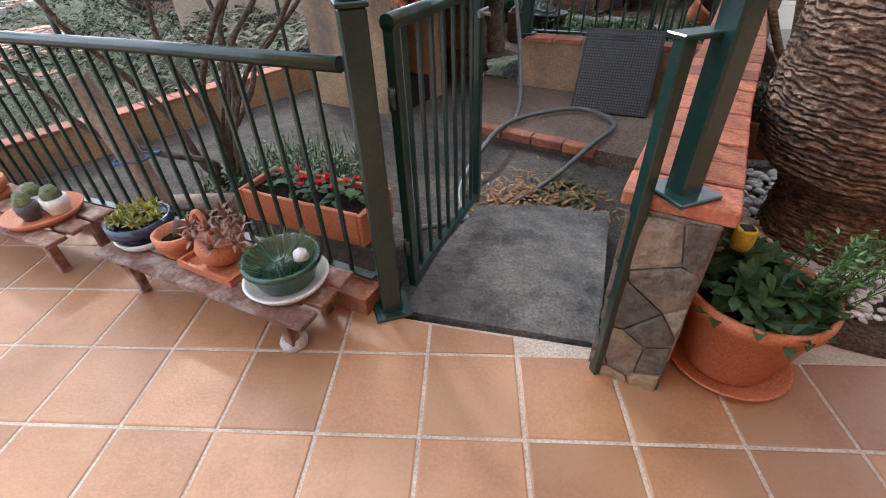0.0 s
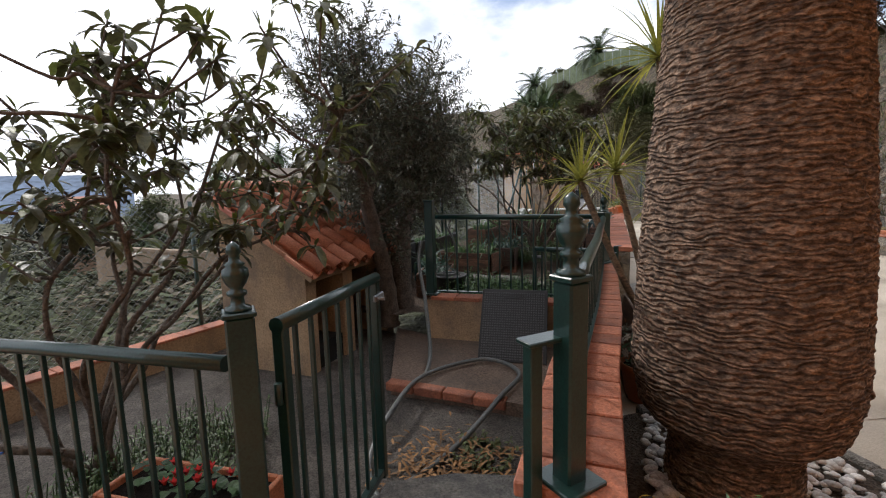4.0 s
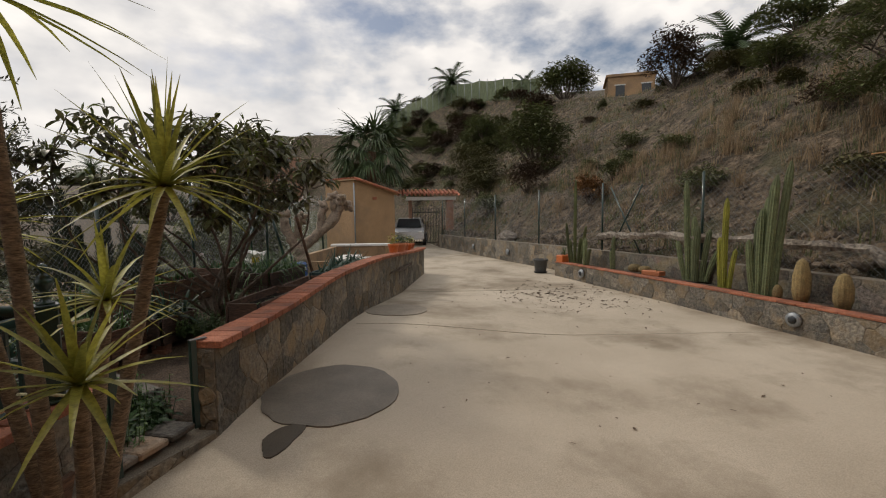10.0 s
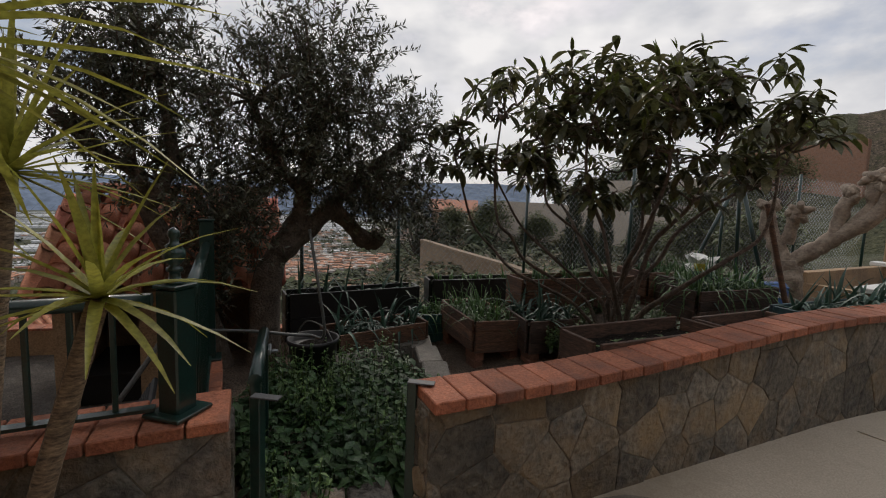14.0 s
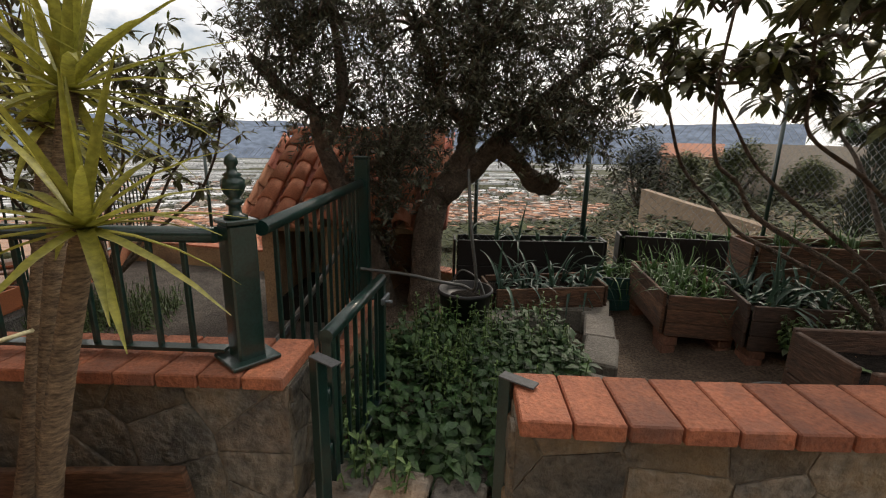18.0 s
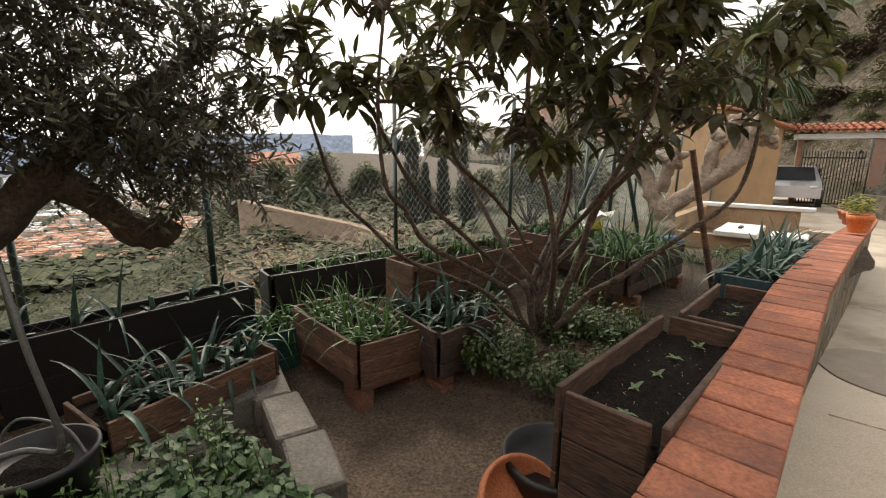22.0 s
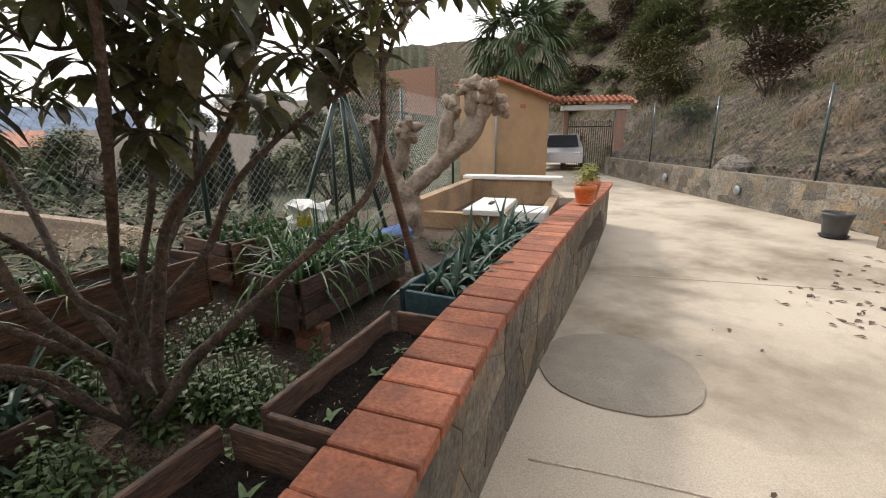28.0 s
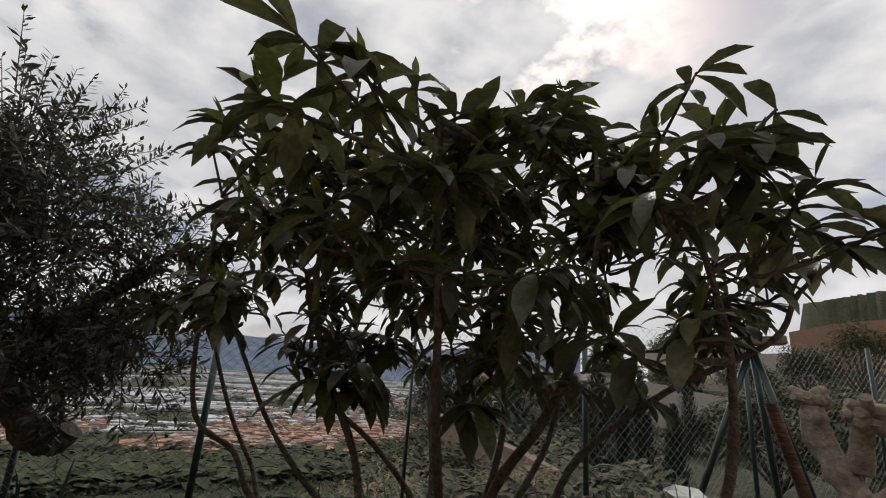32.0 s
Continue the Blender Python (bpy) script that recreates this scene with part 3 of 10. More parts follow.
def build_rise():
    xs, ys = [1.2 + 0.16 * i for i in range(62)], [1.2 + 0.16 * i for i in range(76)]
    grid = [(x, y, drive_z(x, y) - 0.0065, gap_to(RISE_LINE, x, y)) for y in ys for x in xs]
    n, faces = len(xs), []
    for j in range(len(ys) - 1):
        for i in range(n - 1):
            q = (j * n + i, j * n + i + 1, (j + 1) * n + i + 1, (j + 1) * n + i)
            if max(grid[k][2] for k in q) > -0.0064 and all(-0.2 < grid[k][3] for k in q):
                faces.append(q)
    keep = sorted({k for f in faces for k in f})
    slot = {k: i for i, k in enumerate(keep)}
    setting("drive_bank", Shape().add([grid[k][:3] for k in keep], [tuple(slot[k] for k in f) for f in faces], True), CONCRETE, "pale concrete bank of the driveway along the wall", "driveway")


build_rise()

# tiled terrace: a gently bending grid
TS = 0.334
def bend(u, v):
    th = -0.072 * max(0.0, min(1.0, (u - 1.0) / 3.0))
    y0 = 0.0 if u < 1 else (-0.072 * (u - 1) ** 2 / 6 if u < 4 else -0.108 - 0.072 * (u - 4))
    return u - v * math.sin(th), y0 + v * math.cos(th)


EDGE = [bend(u, 0.0) for u in (1.2, 1.8, 2.4, 3.0, 3.6, 4.2, 6.0, 9.2)]
sheet("drive", [(1.0, 0.1)] + EDGE + [(9.1, 0.6), (9.7, 3.2), (10.05, 5.9), (10.95, 9.8), (10.95, 13.2), (11.05, 16.5), (11.2, 20.2), (13.4, 31), (17, 46), (13, 46), (9.4, 24), (7.9, 16), (7.35, 12.05), (5.9, 9.4), (4.35, 6.6), (3.95, 5.8), (3.2, 4.35), (2.6, 3.35), (2.2, 2.75)], -0.004, CONCRETE, "pale worn concrete driveway with stains and painted dappled shade", "driveway", 0.3)
terrace_bed = sheet("floor", [(-5, 1.45), (-2.9, 1.12), (-2.0, 0.88), (-1.0, 0.56), (-0.2, 0.2), (0.7, 0.03)] + EDGE + [bend(9.2, -2.9), (3, -3.2), (-5, -3.2)], -0.0035, GROUT, "terracotta tiled terrace floor with pale grout joints", "floor", 0.3)
sheet("patio_floor", [(-3.4, 1.25), (-2.9, 1.13), (-1.0, 0.64), (-0.2, 0.26), (0.8, 0.0), (2.2, 2.8), (0.7, 3.6), (-0.3, 4.6), (-1.40, 4.1), (-2.0, 3.25), (-2.94, 1.96)], PATIO_Z, GRAVEL, "grey gritty soil floor of the sunken patio", "patio floor", 0.3)


def garden_z(x, y):
    s = x * 0.5 + y * 0.866
    return GARDEN_Z + 0.24 * max(0.0, min(1.0, (s - 5.9) / 2.0)) + 0.10 * max(0.0, min(1.0, (s - 8.2) / 3.0))


def build_garden_soil():
    left = [(0.55, 4.3), (0.0, 4.75), (-0.3, 5.1), (0.25, 6.15), (1.3, 7.9), (2.35, 9.6), (3.4, 11.4), (4.5, 13.2)]
    right = [(2.2, 3.2), (2.62, 3.8), (2.9, 4.3), (3.75, 5.68), (4.62, 7.1), (5.25, 8.2), (6.25, 9.9), (7.7, 12.6)]
    n, k = len(left), 22
    rows, sub = [], 8
    for i in range((n - 1) * sub + 1):
        a, w = divmod(i, sub)
        w /= sub
        b = min(a + 1, n - 1)
        p = (lerp(left[a][0], left[b][0], w), lerp(left[a][1], left[b][1], w))
        q = (lerp(right[a][0], right[b][0], w), lerp(right[a][1], right[b][1], w))
        for j in range(k + 1):
            x, y = lerp(p[0], q[0], j / k), lerp(p[1], q[1], j / k)
            z = garden_z(x, y) + 0.022 * noise.noise((x * 2.2, y * 2.2, 3)) + 0.012 * noise.noise((x * 8, y * 8, 5))
            rows.append((x, y, z))
    m = (n - 1) * sub
    faces = [(i * (k + 1) + j, i * (k + 1) + j + 1, (i + 1) * (k + 1) + j + 1, (i + 1) * (k + 1) + j) for i in range(m) for j in range(k)]
    setting("garden_soil", Shape().add(rows, faces, True), SOIL, "brown trodden vegetable garden soil", "soil")


build_garden_soil()


# ---- stone walls, copings ----
def cells(width, height, size, seed):
    """Irregular stone outlines that fill a width x height strip."""
    rnd = random.Random(seed)
    nx, ny = max(2, round(width / size)), max(1, round(height / (size * 0.72)))
    sites = {}
    for i in range(-2, nx + 2):
        for j in range(-2, ny + 2):
            sites[i, j] = ((i + 0.5 + rnd.uniform(-0.42, 0.42)) * width / nx, (j + 0.5 + 0.5 * (i % 2) - 0.25 + rnd.uniform(-0.36, 0.36)) * height / ny)
    out = []
    for i in range(-1, nx + 1):
        for j in range(-1, ny + 1):
            px, py = sites[i, j]
            poly = [(0, 0), (width, 0), (width, height), (0, height)]
            for a in range(i - 2, i + 3):
                for b in range(j - 2, j + 3):
                    if (a, b) == (i, j) or (a, b) not in sites:
                        continue
                    qx, qy = sites[a, b]
                    mx, my, dx, dy = (px + qx) / 2, (py + qy) / 2, qx - px, qy - py
                    done = []
                    for k, p in enumerate(poly):
                        q = poly[(k + 1) % len(poly)]
                        sp, sq = (p[0] - mx) * dx + (p[1] - my) * dy, (q[0] - mx) * dx + (q[1] - my) * dy
                        if sp <= 0:
                            done.append(p)
                        if sp * sq < 0:
                            w = sp / (sp - sq)
                            done.append((p[0] + (q[0] - p[0]) * w, p[1] + (q[1] - p[1]) * w))
                    poly = done
                    if not poly:
                        break
                if not poly:
                    break
            if len(poly) < 3:
                continue
            cx, cy = sum(p[0] for p in poly) / len(poly), sum(p[1] for p in poly) / len(poly)
            area = abs(sum(p[0] * q[1] - q[0] * p[1] for p, q in zip(poly, poly[1:] + poly[:1]))) / 2
            if area < size * size * 0.06:
                continue
            out.append((cx, cy, poly))
    return out


def stone_shape(shape, place, cx, cy, poly, joint, depth):
    """One flat stone: an outline drawn in by the joint, proud by depth, with a rounded rim."""
    def ring(inset):
        pts = []
        for x, y in poly:
            d = math.hypot(x - cx, y - cy) + 1e-6
            k = max(0.3, 1 - inset / d)
            pts.append((cx + (x - cx) * k, cy + (y - cy) * k))
        return pts
    n = len(poly)
    verts = [place(x, y, -0.01) for x, y in ring(joint)] + [place(x, y, depth * 0.7) for x, y in ring(joint * 1.05)] + [place(x, y, depth) for x, y in ring(joint + 0.012)]
    faces = [tuple(range(2 * n, 3 * n))] + [(r * n + k, r * n + (k + 1) % n, (r + 1) * n + (k + 1) % n, (r + 1) * n + k) for r in (0, 1) for k in range(n)]
    shape.add(verts, faces)


def stone_face(owner, line, s0, s1, base, top, size, seed, pieces, out=1.0, depth=0.02):
    """Clads the right-hand side of a wall line; pieces: how many stones become parts of their own."""
    width = s1 - s0
    rnd = random.Random(seed + 9)
    hmax = max(top(s0), top(s1)) - base
    rest, made = Shape(), 0
    for cx, cy, poly in cells(width, hmax, size, seed):
        def place(x, y, d):
            px, py, th = along(line, max(0.0, min(s0 + x, s1)))
            z = base + y * (top(s0 + x) - base) / hmax
            return px + math.sin(th) * d * out, py - math.cos(th) * d * out, z
        dd = depth * rnd.uniform(0.6, 1.4)
        if made < pieces:
            sh = Shape()
            stone_shape(sh, place, cx, cy, poly, 0.004, dd)
            part("stone", sh, STONE, owner)
            made += 1
        else:
            stone_shape(rest, place, cx, cy, poly, 0.004, dd)
    if rest.f:
        part("stonework", rest, STONE, owner, kind="stuff")


def wall_core(line, s0, s1, base, top, thick, step=0.5):
    """A solid wall to the left of its line."""
    n = max(1, round((s1 - s0) / step))
    rows = []
    for i in range(n + 1):
        s = lerp(s0, s1, i / n)
        x, y, th = along(line, s)
        nx, ny = -math.sin(th) * thick, math.cos(th) * thick
        rows.append([(x, y, base), (x, y, top(s)), (x + nx, y + ny, top(s)), (x + nx, y + ny, base)])
    verts = [p for r in rows for p in r]
    faces = [(0, 3, 2, 1), (4 * n, 4 * n + 1, 4 * n + 2, 4 * n + 3)]
    for i in range(n):
        for k in range(4):
            faces.append((4 * i + k, 4 * i + (k + 1) % 4, 4 * i + 4 + (k + 1) % 4, 4 * i + 4 + k))
    return Shape().add(verts, faces)


def coping(owner, line, s0, s1, top, thick, over=0.02, brick=0.135, high=0.045, mat=None, shared=None):
    """A row of bricks laid across the top of a wall, each one a part."""
    n = round((s1 - s0) / brick)
    rnd = random.Random(round(s1 * 100))
    b = (s1 - s0) / n
    if shared is None:
        shared = Shape().box((-b / 2 + 0.0035, -over, 0), (b / 2 - 0.0035, thick + over, high), None, 0.0045).mesh("brick")
    for i in range(n):
        s = s0 + (i + 0.5) * b
        x, y, th = along(line, s)
        dz = (top(s + 0.2) - top(s)) / 0.2
        ob = part("brick", shared, mat or BRICK, owner)
        ob.matrix_basis = pose(x, y, top(s) + rnd.uniform(-0.002, 0.003), 0, -math.degrees(math.atan(dz)), math.degrees(th) + rnd.uniform(-0.8, 0.8))


LONG_LEN, SIDE_LEN = length_of(LONG_WALL), length_of(SIDE_WALL)
def long_top(s):
    return 0.775 + 0.10 * ease(0.5, 3.0, s) - 0.20 * ease(4.0, LONG_LEN, s)
def side_top(s):
    return 0.675 + 0.07 * s / SIDE_LEN


wall_long = setting("wall_long", wall_core(LONG_WALL, 0, LONG_LEN, -0.2, long_top, 0.13), MORTAR, "stone-clad garden wall topped with orange bricks", "wall")
wall_side = setting("wall_side", wall_core(SIDE_WALL, 0, SIDE_LEN, -0.4, side_top, 0.22), MORTAR, "low stone-clad patio wall topped with orange bricks", "wall")
cross_top = 0.40
CROSS_LEN = length_of(CROSS_WALL)
wall_cross = setting("wall_cross", wall_core(CROSS_WALL, 0, CROSS_LEN, -0.5, lambda s: cross_top - 0.04, 0.16), PLASTER, "stained ochre plaster wall with a brick top", "wall")
PL_LEN = length_of(PLANTER)
def planter_top(s):
    return 0.34 + 0.08 * s / PL_LEN
wall_planter = setting("wall_planter", wall_core(PLANTER, 0, PL_LEN, -0.2, planter_top, 0.16), MORTAR, "low stone planter wall with a terracotta edge", "wall")
BACK_LEN = length_of(BACK_WALL)
def back_top(s):
    return 0.62 + 0.16 * s / BACK_LEN
wall_back = setting("wall_back", wall_core(BACK_WALL, 0, BACK_LEN, -0.3, back_top, 0.22), MORTAR, "stone retaining wall at the foot of the hillside", "wall")
EDGE_LEN = length_of(PATIO_EDGE)
wall_edge = setting("wall_edge", wall_core(PATIO_EDGE, 0, EDGE_LEN, -1.2, lambda s: 0.10, 0.16), PLASTER, "low ochre plaster parapet of the patio", "wall")
SILL_WALL = [(2.39, 2.93), (2.83, 3.42)]
SILL_LEN = length_of(SILL_WALL)
wall_sill = setting("wall_sill", wall_core(SILL_WALL, 0, SILL_LEN, -0.2, lambda s: 0.22, 0.2), MORTAR, "low stone wall under the garden gate", "wall")
FENCE_LEN = length_of(FENCE)
kerb = setting("kerb", wall_core(FENCE, 0.05, FENCE_LEN, -0.3, lambda s: 0.085, 0.12), BRICK, "low terracotta kerb under the railing", "kerb")


# ---- railings ----
def finial(owner, z=0.0, k=1.0):
    prof = [(0.045, 0), (0.045, 0.012), (0.025, 0.02), (0.022, 0.05), (0.034, 0.058), (0.034, 0.07), (0.02, 0.078), (0.036, 0.10), (0.046, 0.125), (0.044, 0.15), (0.03, 0.162), (0.036, 0.17), (0.02, 0.18), (0.017, 0.20), (0.026, 0.212), (0.022, 0.235), (0.004, 0.25)]
    sh = Shape().lathe([(r * k, h * k) for r, h in prof], 16, (0, 0, z))
    return part("finial", sh, GREEN, owner)


def railing_post(x, y, z, high, turn=0.0, top=True, wide=0.045, urn=1.0):
    ob = thing("railing_post", "dark green painted square steel railing post with urn finial" if top else "dark green painted square steel railing post", "post", (x, y, z), turn, "railing posts")
    part("shaft", Shape().box((-wide, -wide, 0), (wide, wide, high), None, 0.006), GREEN, ob)
    part("base_plate", Shape().box((-wide - 0.035, -wide - 0.035, 0), (wide + 0.035, wide + 0.035, 0.014), None, 0.004), GREEN, ob)
    part("cap", Shape().box((-wide - 0.006, -wide - 0.006, high), (wide + 0.006, wide + 0.006, high + 0.015), None, 0.005), GREEN, ob)
    if top:
        finial(ob, high + 0.015, urn)
    return ob


def railing(points, label, gap=0.115, rail=0.026, low=0.03):
    """A railing panel through ground points (x, y, z_bottom, z_top)."""
    ob = thing("railing", label, "railing", group="railings")
    part("handrail", Shape().tube([(x, y, zt) for x, y, zb, zt in points], rail, 10), GREEN, ob)
    sh = Shape()
    for (x0, y0, b0, t0), (x1, y1, b1, t1) in zip(points, points[1:]):
        th = math.atan2(y1 - y0, x1 - x0)
        d = math.hypot(x1 - x0, y1 - y0)
        m = Matrix.Translation((x0, y0, b0 + low)) @ Euler((0, -math.atan2(b1 - b0, d), th)).to_matrix().to_4x4()
        sh.box((0, -0.02, 0), (math.hypot(d, b1 - b0), 0.02, 0.012), m)
    part("bottom_rail", sh, GREEN, ob)
    bar = None
    line = [(p[0], p[1]) for p in points]
    total = length_of(line)
    n = max(1, round(total / gap))
    for i in range(1, n):
        s = total * i / n
        x, y, th = along(line, s)
        acc = 0
        for (x0, y0, b0, t0), (x1, y1, b1, t1) in zip(points, points[1:]):
            d = math.hypot(x1 - x0, y1 - y0)
            if s <= acc + d + 1e-6:
                w = (s - acc) / d
                zb, zt = lerp(b0, b1, w) + low, lerp(t0, t1, w)
                break
            acc += d
        if bar is None or abs((zt - zb) - barlen) > 0.004:
            barlen = zt - zb
            bar = Shape().box((-0.008, -0.008, 0), (0.008, 0.008, barlen), None, 0.002).mesh("baluster")
        o = part("baluster", bar, GREEN, ob)
        o.matrix_basis = pose(x, y, zb, 0, 0, math.degrees(th))
    return ob


railing_post(-0.17, 0.24, 0.0, 1.135, 20, True, 0.04, 0.8)
railing_post(0.71, -0.05, 0.72, 0.53, 24, True, 0.032, 0.8)
railing_post(2.215, 2.79, 0.79, 0.45, 24, True, 0.043, 0.78)
railing_post(0.68, 3.55, cross_top, 0.98, -25, False)
railing([(-0.24, 0.30, 0.085, 0.97), (-1.0, 0.62, 0.085, 0.96), (-2.0, 0.94, 0.085, 0.96), (-2.9, 1.18, 0.085, 0.96), (-4.3, 1.45, 0.085, 0.96)], "dark green steel balustrade with a pale handrail along the terrace edge")
railing([(0.735, 0.01, 0.72, 1.14), (1.08, 0.69, 0.735, 1.15), (1.49, 1.42, 0.75, 1.17), (2.18, 2.73, 0.78, 1.20)], "dark green steel railing on the brick-topped patio wall")
railing([(0.74, 3.52, cross_top, 1.22), (2.16, 2.86, cross_top + 0.02, 1.21)], "dark green steel railing on the plaster cross wall")


def gate(x, y, z, turn, wide, high, label, n=7):
    ob = thing("gate", label, "gate", (x, y, z), turn, "garden gates")
    part("hinge_stile", Shape().box((0, -0.02, 0.02), (0.04, 0.02, high), None, 0.004), GREEN, ob)
    part("lock_stile", Shape().box((wide - 0.04, -0.02, 0.02), (wide, 0.02, high), None, 0.004), GREEN, ob)
    part("top_rail", Shape().tube([(0, 0, high), (wide, 0, high)], 0.026, 10), GREEN, ob, "pale worn round top rail")
    part("bottom_rail", Shape().box((0.04, -0.018, 0.04), (wide - 0.04, 0.018, 0.075), None, 0.004), GREEN, ob)
    bar = Shape().box((-0.008, -0.008, 0), (0.008, 0.008, high - 0.08), None, 0.002).mesh("baluster")
    for i in range(1, n + 1):
        part("baluster", bar, GREEN, ob).matrix_basis = pose(wide * i / (n + 1), 0, 0.07)
    part("latch", Shape().box((wide - 0.09, -0.035, high - 0.10), (wide + 0.015, -0.02, high - 0.07), None, 0.004).tube([(wide - 0.07, -0.03, high - 0.085), (wide - 0.07, -0.07, high - 0.085)], 0.008, 8), STEEL, ob)
    for hz in (0.2, high - 0.25):
        part("hinge", Shape().tube([(-0.012, 0, hz), (-0.012, 0, hz + 0.07)], 0.013, 8), GREEN, ob)
    return ob


gate(-0.085, 0.30, 0.05, 69, 0.78, 1.03, "open dark green steel garden gate beside the terrace post")
gate(2.30, 3.03, 0.20, 148, 0.66, 0.66, "open low dark green steel gate into the vegetable garden", 6)
stop = thing("gate_stop", "short dark green steel gate stop post with bracket", "gate stop", (0.61, -0.06, 0.0), 20)
part("shaft", Shape().box((-0.018, -0.018, 0), (0.018, 0.018, 1.1), None, 0.003), GREEN, stop)
part("bracket", Shape().box((-0.03, -0.03, 1.1), (0.13, 0.03, 1.112), None, 0.003), GREEN, stop)
for gx, gy in ((2.39, 2.99), (2.71, 3.48)):
    gp = thing("gate_jamb", "dark green steel gate jamb fixed to the wall end", "gate post", (gx, gy, 0.24), 30, "gate jambs")
    part("shaft", Shape().box((-0.02, -0.02, 0), (0.02, 0.02, 0.60), None, 0.003), GREEN, gp)
    part("lug", Shape().box((-0.02, -0.02, 0.596), (0.09, 0.02, 0.602), None, 0.002), GREYPOT, gp, "dull dark steel lug")


# ---- house ----
def facade_at(s, d=0.0):
    x, y, th = along(FACADE, s)
    return x + math.sin(th) * -d, y + math.cos(th) * d, math.degrees(th)


HL = length_of(FACADE)
fx, fy, fdeg = facade_at(0)
HOUSE = pose(fx, fy, 0, 0, 0, fdeg)          # local x along the facade, y out of it
house = thing("house", "orange-painted house with brick base, barred windows and open doorway", "house")
def hbox(lo, hi, c=0.0):
    return Shape().box(lo, hi, HOUSE, c)
DOOR0, DOOR1, DOORH = HL - 2.9, HL - 1.88, 2.32
WIN0, WIN1, WZ0, WZ1 = HL - 6.2, HL - 5.0, 1.46, 2.45
for lo_, hi_ in (((DOOR1, -0.3, 0), (HL, 0, 6.2)), ((DOOR0, -0.3, DOORH), (DOOR1, 0, 6.2)), ((WIN1, -0.3, 0), (DOOR0, 0, 6.2)), ((WIN0, -0.3, 0), (WIN1, 0, WZ0)), ((WIN0, -0.3, WZ1), (WIN1, 0, 6.2)), ((-4, -0.3, 0), (WIN0, 0, 6.2)), ((HL - 0.3, -8, 0), (HL, -0.3, 6.2)), ((-4, -8, 0), (-3.7, -0.3, 6.2)), ((-4, -8.3, 0), (HL, -8, 6.2))):
    part("wall", hbox(lo_, hi_), OCHRE, house, "orange painted render")
part("roof", hbox((-4.3, -8.6, 6.2), (HL + 0.3, 0.35, 6.4)), ROOFTILE, house)
part("floor_slab", hbox((-3.7, -8, -0.02), (HL - 0.3, -0.3, 0.02)), TILE, house)


# ---- house details ----
wain = Shape()
rows_n = 15
rnd = random.Random(4)
for a0, a1 in ((-4, DOOR0), (DOOR1, HL + 0.02)):
    for r in range(rows_n):
        z0 = 0.09 * r
        a = a0 - rnd.uniform(0, 0.2)
        while a < a1:
            b = min(a + rnd.uniform(0.22, 0.30), a1)
            if b - max(a, a0) > 0.05:
                wain.box((max(a, a0) + 0.004, 0.0, z0 + 0.005), (b - 0.004, 0.022 + rnd.uniform(0, 0.012), z0 + 0.085), HOUSE, 0.004)
            a = b
for r in range(rows_n):
    a = -1.2
    while a < -0.02:
        b = min(a + 0.26, 0.0)
        wain.box((HL, a + 0.004, 0.09 * r + 0.005), (HL + 0.025, b - 0.004, 0.09 * r + 0.085), HOUSE, 0.004)
        a = b
part("brick_cladding", wain, WAINSCOT, house, "brown split-brick cladding round the base", kind="stuff")
part("cladding_cap", Shape().box((-4, 0, 1.35), (DOOR0, 0.045, 1.395), HOUSE, 0.008).box((DOOR1, 0, 1.35), (HL + 0.045, 0.045, 1.395), HOUSE, 0.008), BRICK, house)


def barred_window(name, x0, x1, z0, z1, deep=0.10, shutter=0.0):
    win = part(name, Shape().box((x0, -0.16, z0), (x0 + 0.06, -0.10, z1), HOUSE).box((x1 - 0.06, -0.16, z0), (x1, -0.10, z1), HOUSE)
               .box((x0 + 0.06, -0.16, z1 - 0.06), (x1 - 0.06, -0.10, z1), HOUSE).box((x0 + 0.06, -0.16, z0), (x1 - 0.06, -0.10, z0 + 0.06), HOUSE)
               .box(((x0 + x1) / 2 - 0.03, -0.15, z0 + 0.06), ((x0 + x1) / 2 + 0.03, -0.10, z1 - 0.06), HOUSE), WHITE, house, "white window frame")
    part("pane", Shape().box((x0 + 0.06, -0.135, z0 + 0.06), (x1 - 0.06, -0.125, z1 - 0.06), HOUSE), GLASSY, win)
    if shutter:
        sh = Shape()
        n = int(shutter / 0.05)
        for i in range(n):
            sh.box((x0 + 0.06, -0.10, z1 - 0.06 - 0.05 * (i + 1) + 0.004), (x1 - 0.06, -0.085, z1 - 0.06 - 0.05 * i), HOUSE, 0.004)
        part("roller_shutter", sh, WHITE, win)
    part("sill", Shape().box((x0 - 0.05, -0.1, z0 - 0.05), (x1 + 0.05, deep + 0.04, z0), HOUSE, 0.008), BRICK, win)
    bars = Shape()
    for zz in (z0 + 0.06, (z0 + z1) / 2, z1 - 0.06):
        bars.box((x0 - 0.04, deep - 0.02, zz - 0.012), (x1 + 0.04, deep, zz + 0.012), HOUSE)
        for xx in (x0 - 0.04, x1 + 0.02):
            bars.box((xx, 0.0, zz - 0.012), (xx + 0.02, deep - 0.02, zz + 0.012), HOUSE)
    part("grille_frame", bars, BLACK, win, "black iron grille frame")
    n = int((x1 - x0) / 0.12)
    for i in range(n + 1):
        xx = x0 + (x1 - x0) * i / n
        part("grille_bar", Shape().tube([HOUSE @ Vector((xx, deep - 0.01, z0 + 0.01)), HOUSE @ Vector((xx, deep - 0.01, z1 - 0.01))], 0.009, 6), BLACK, win)
    return win


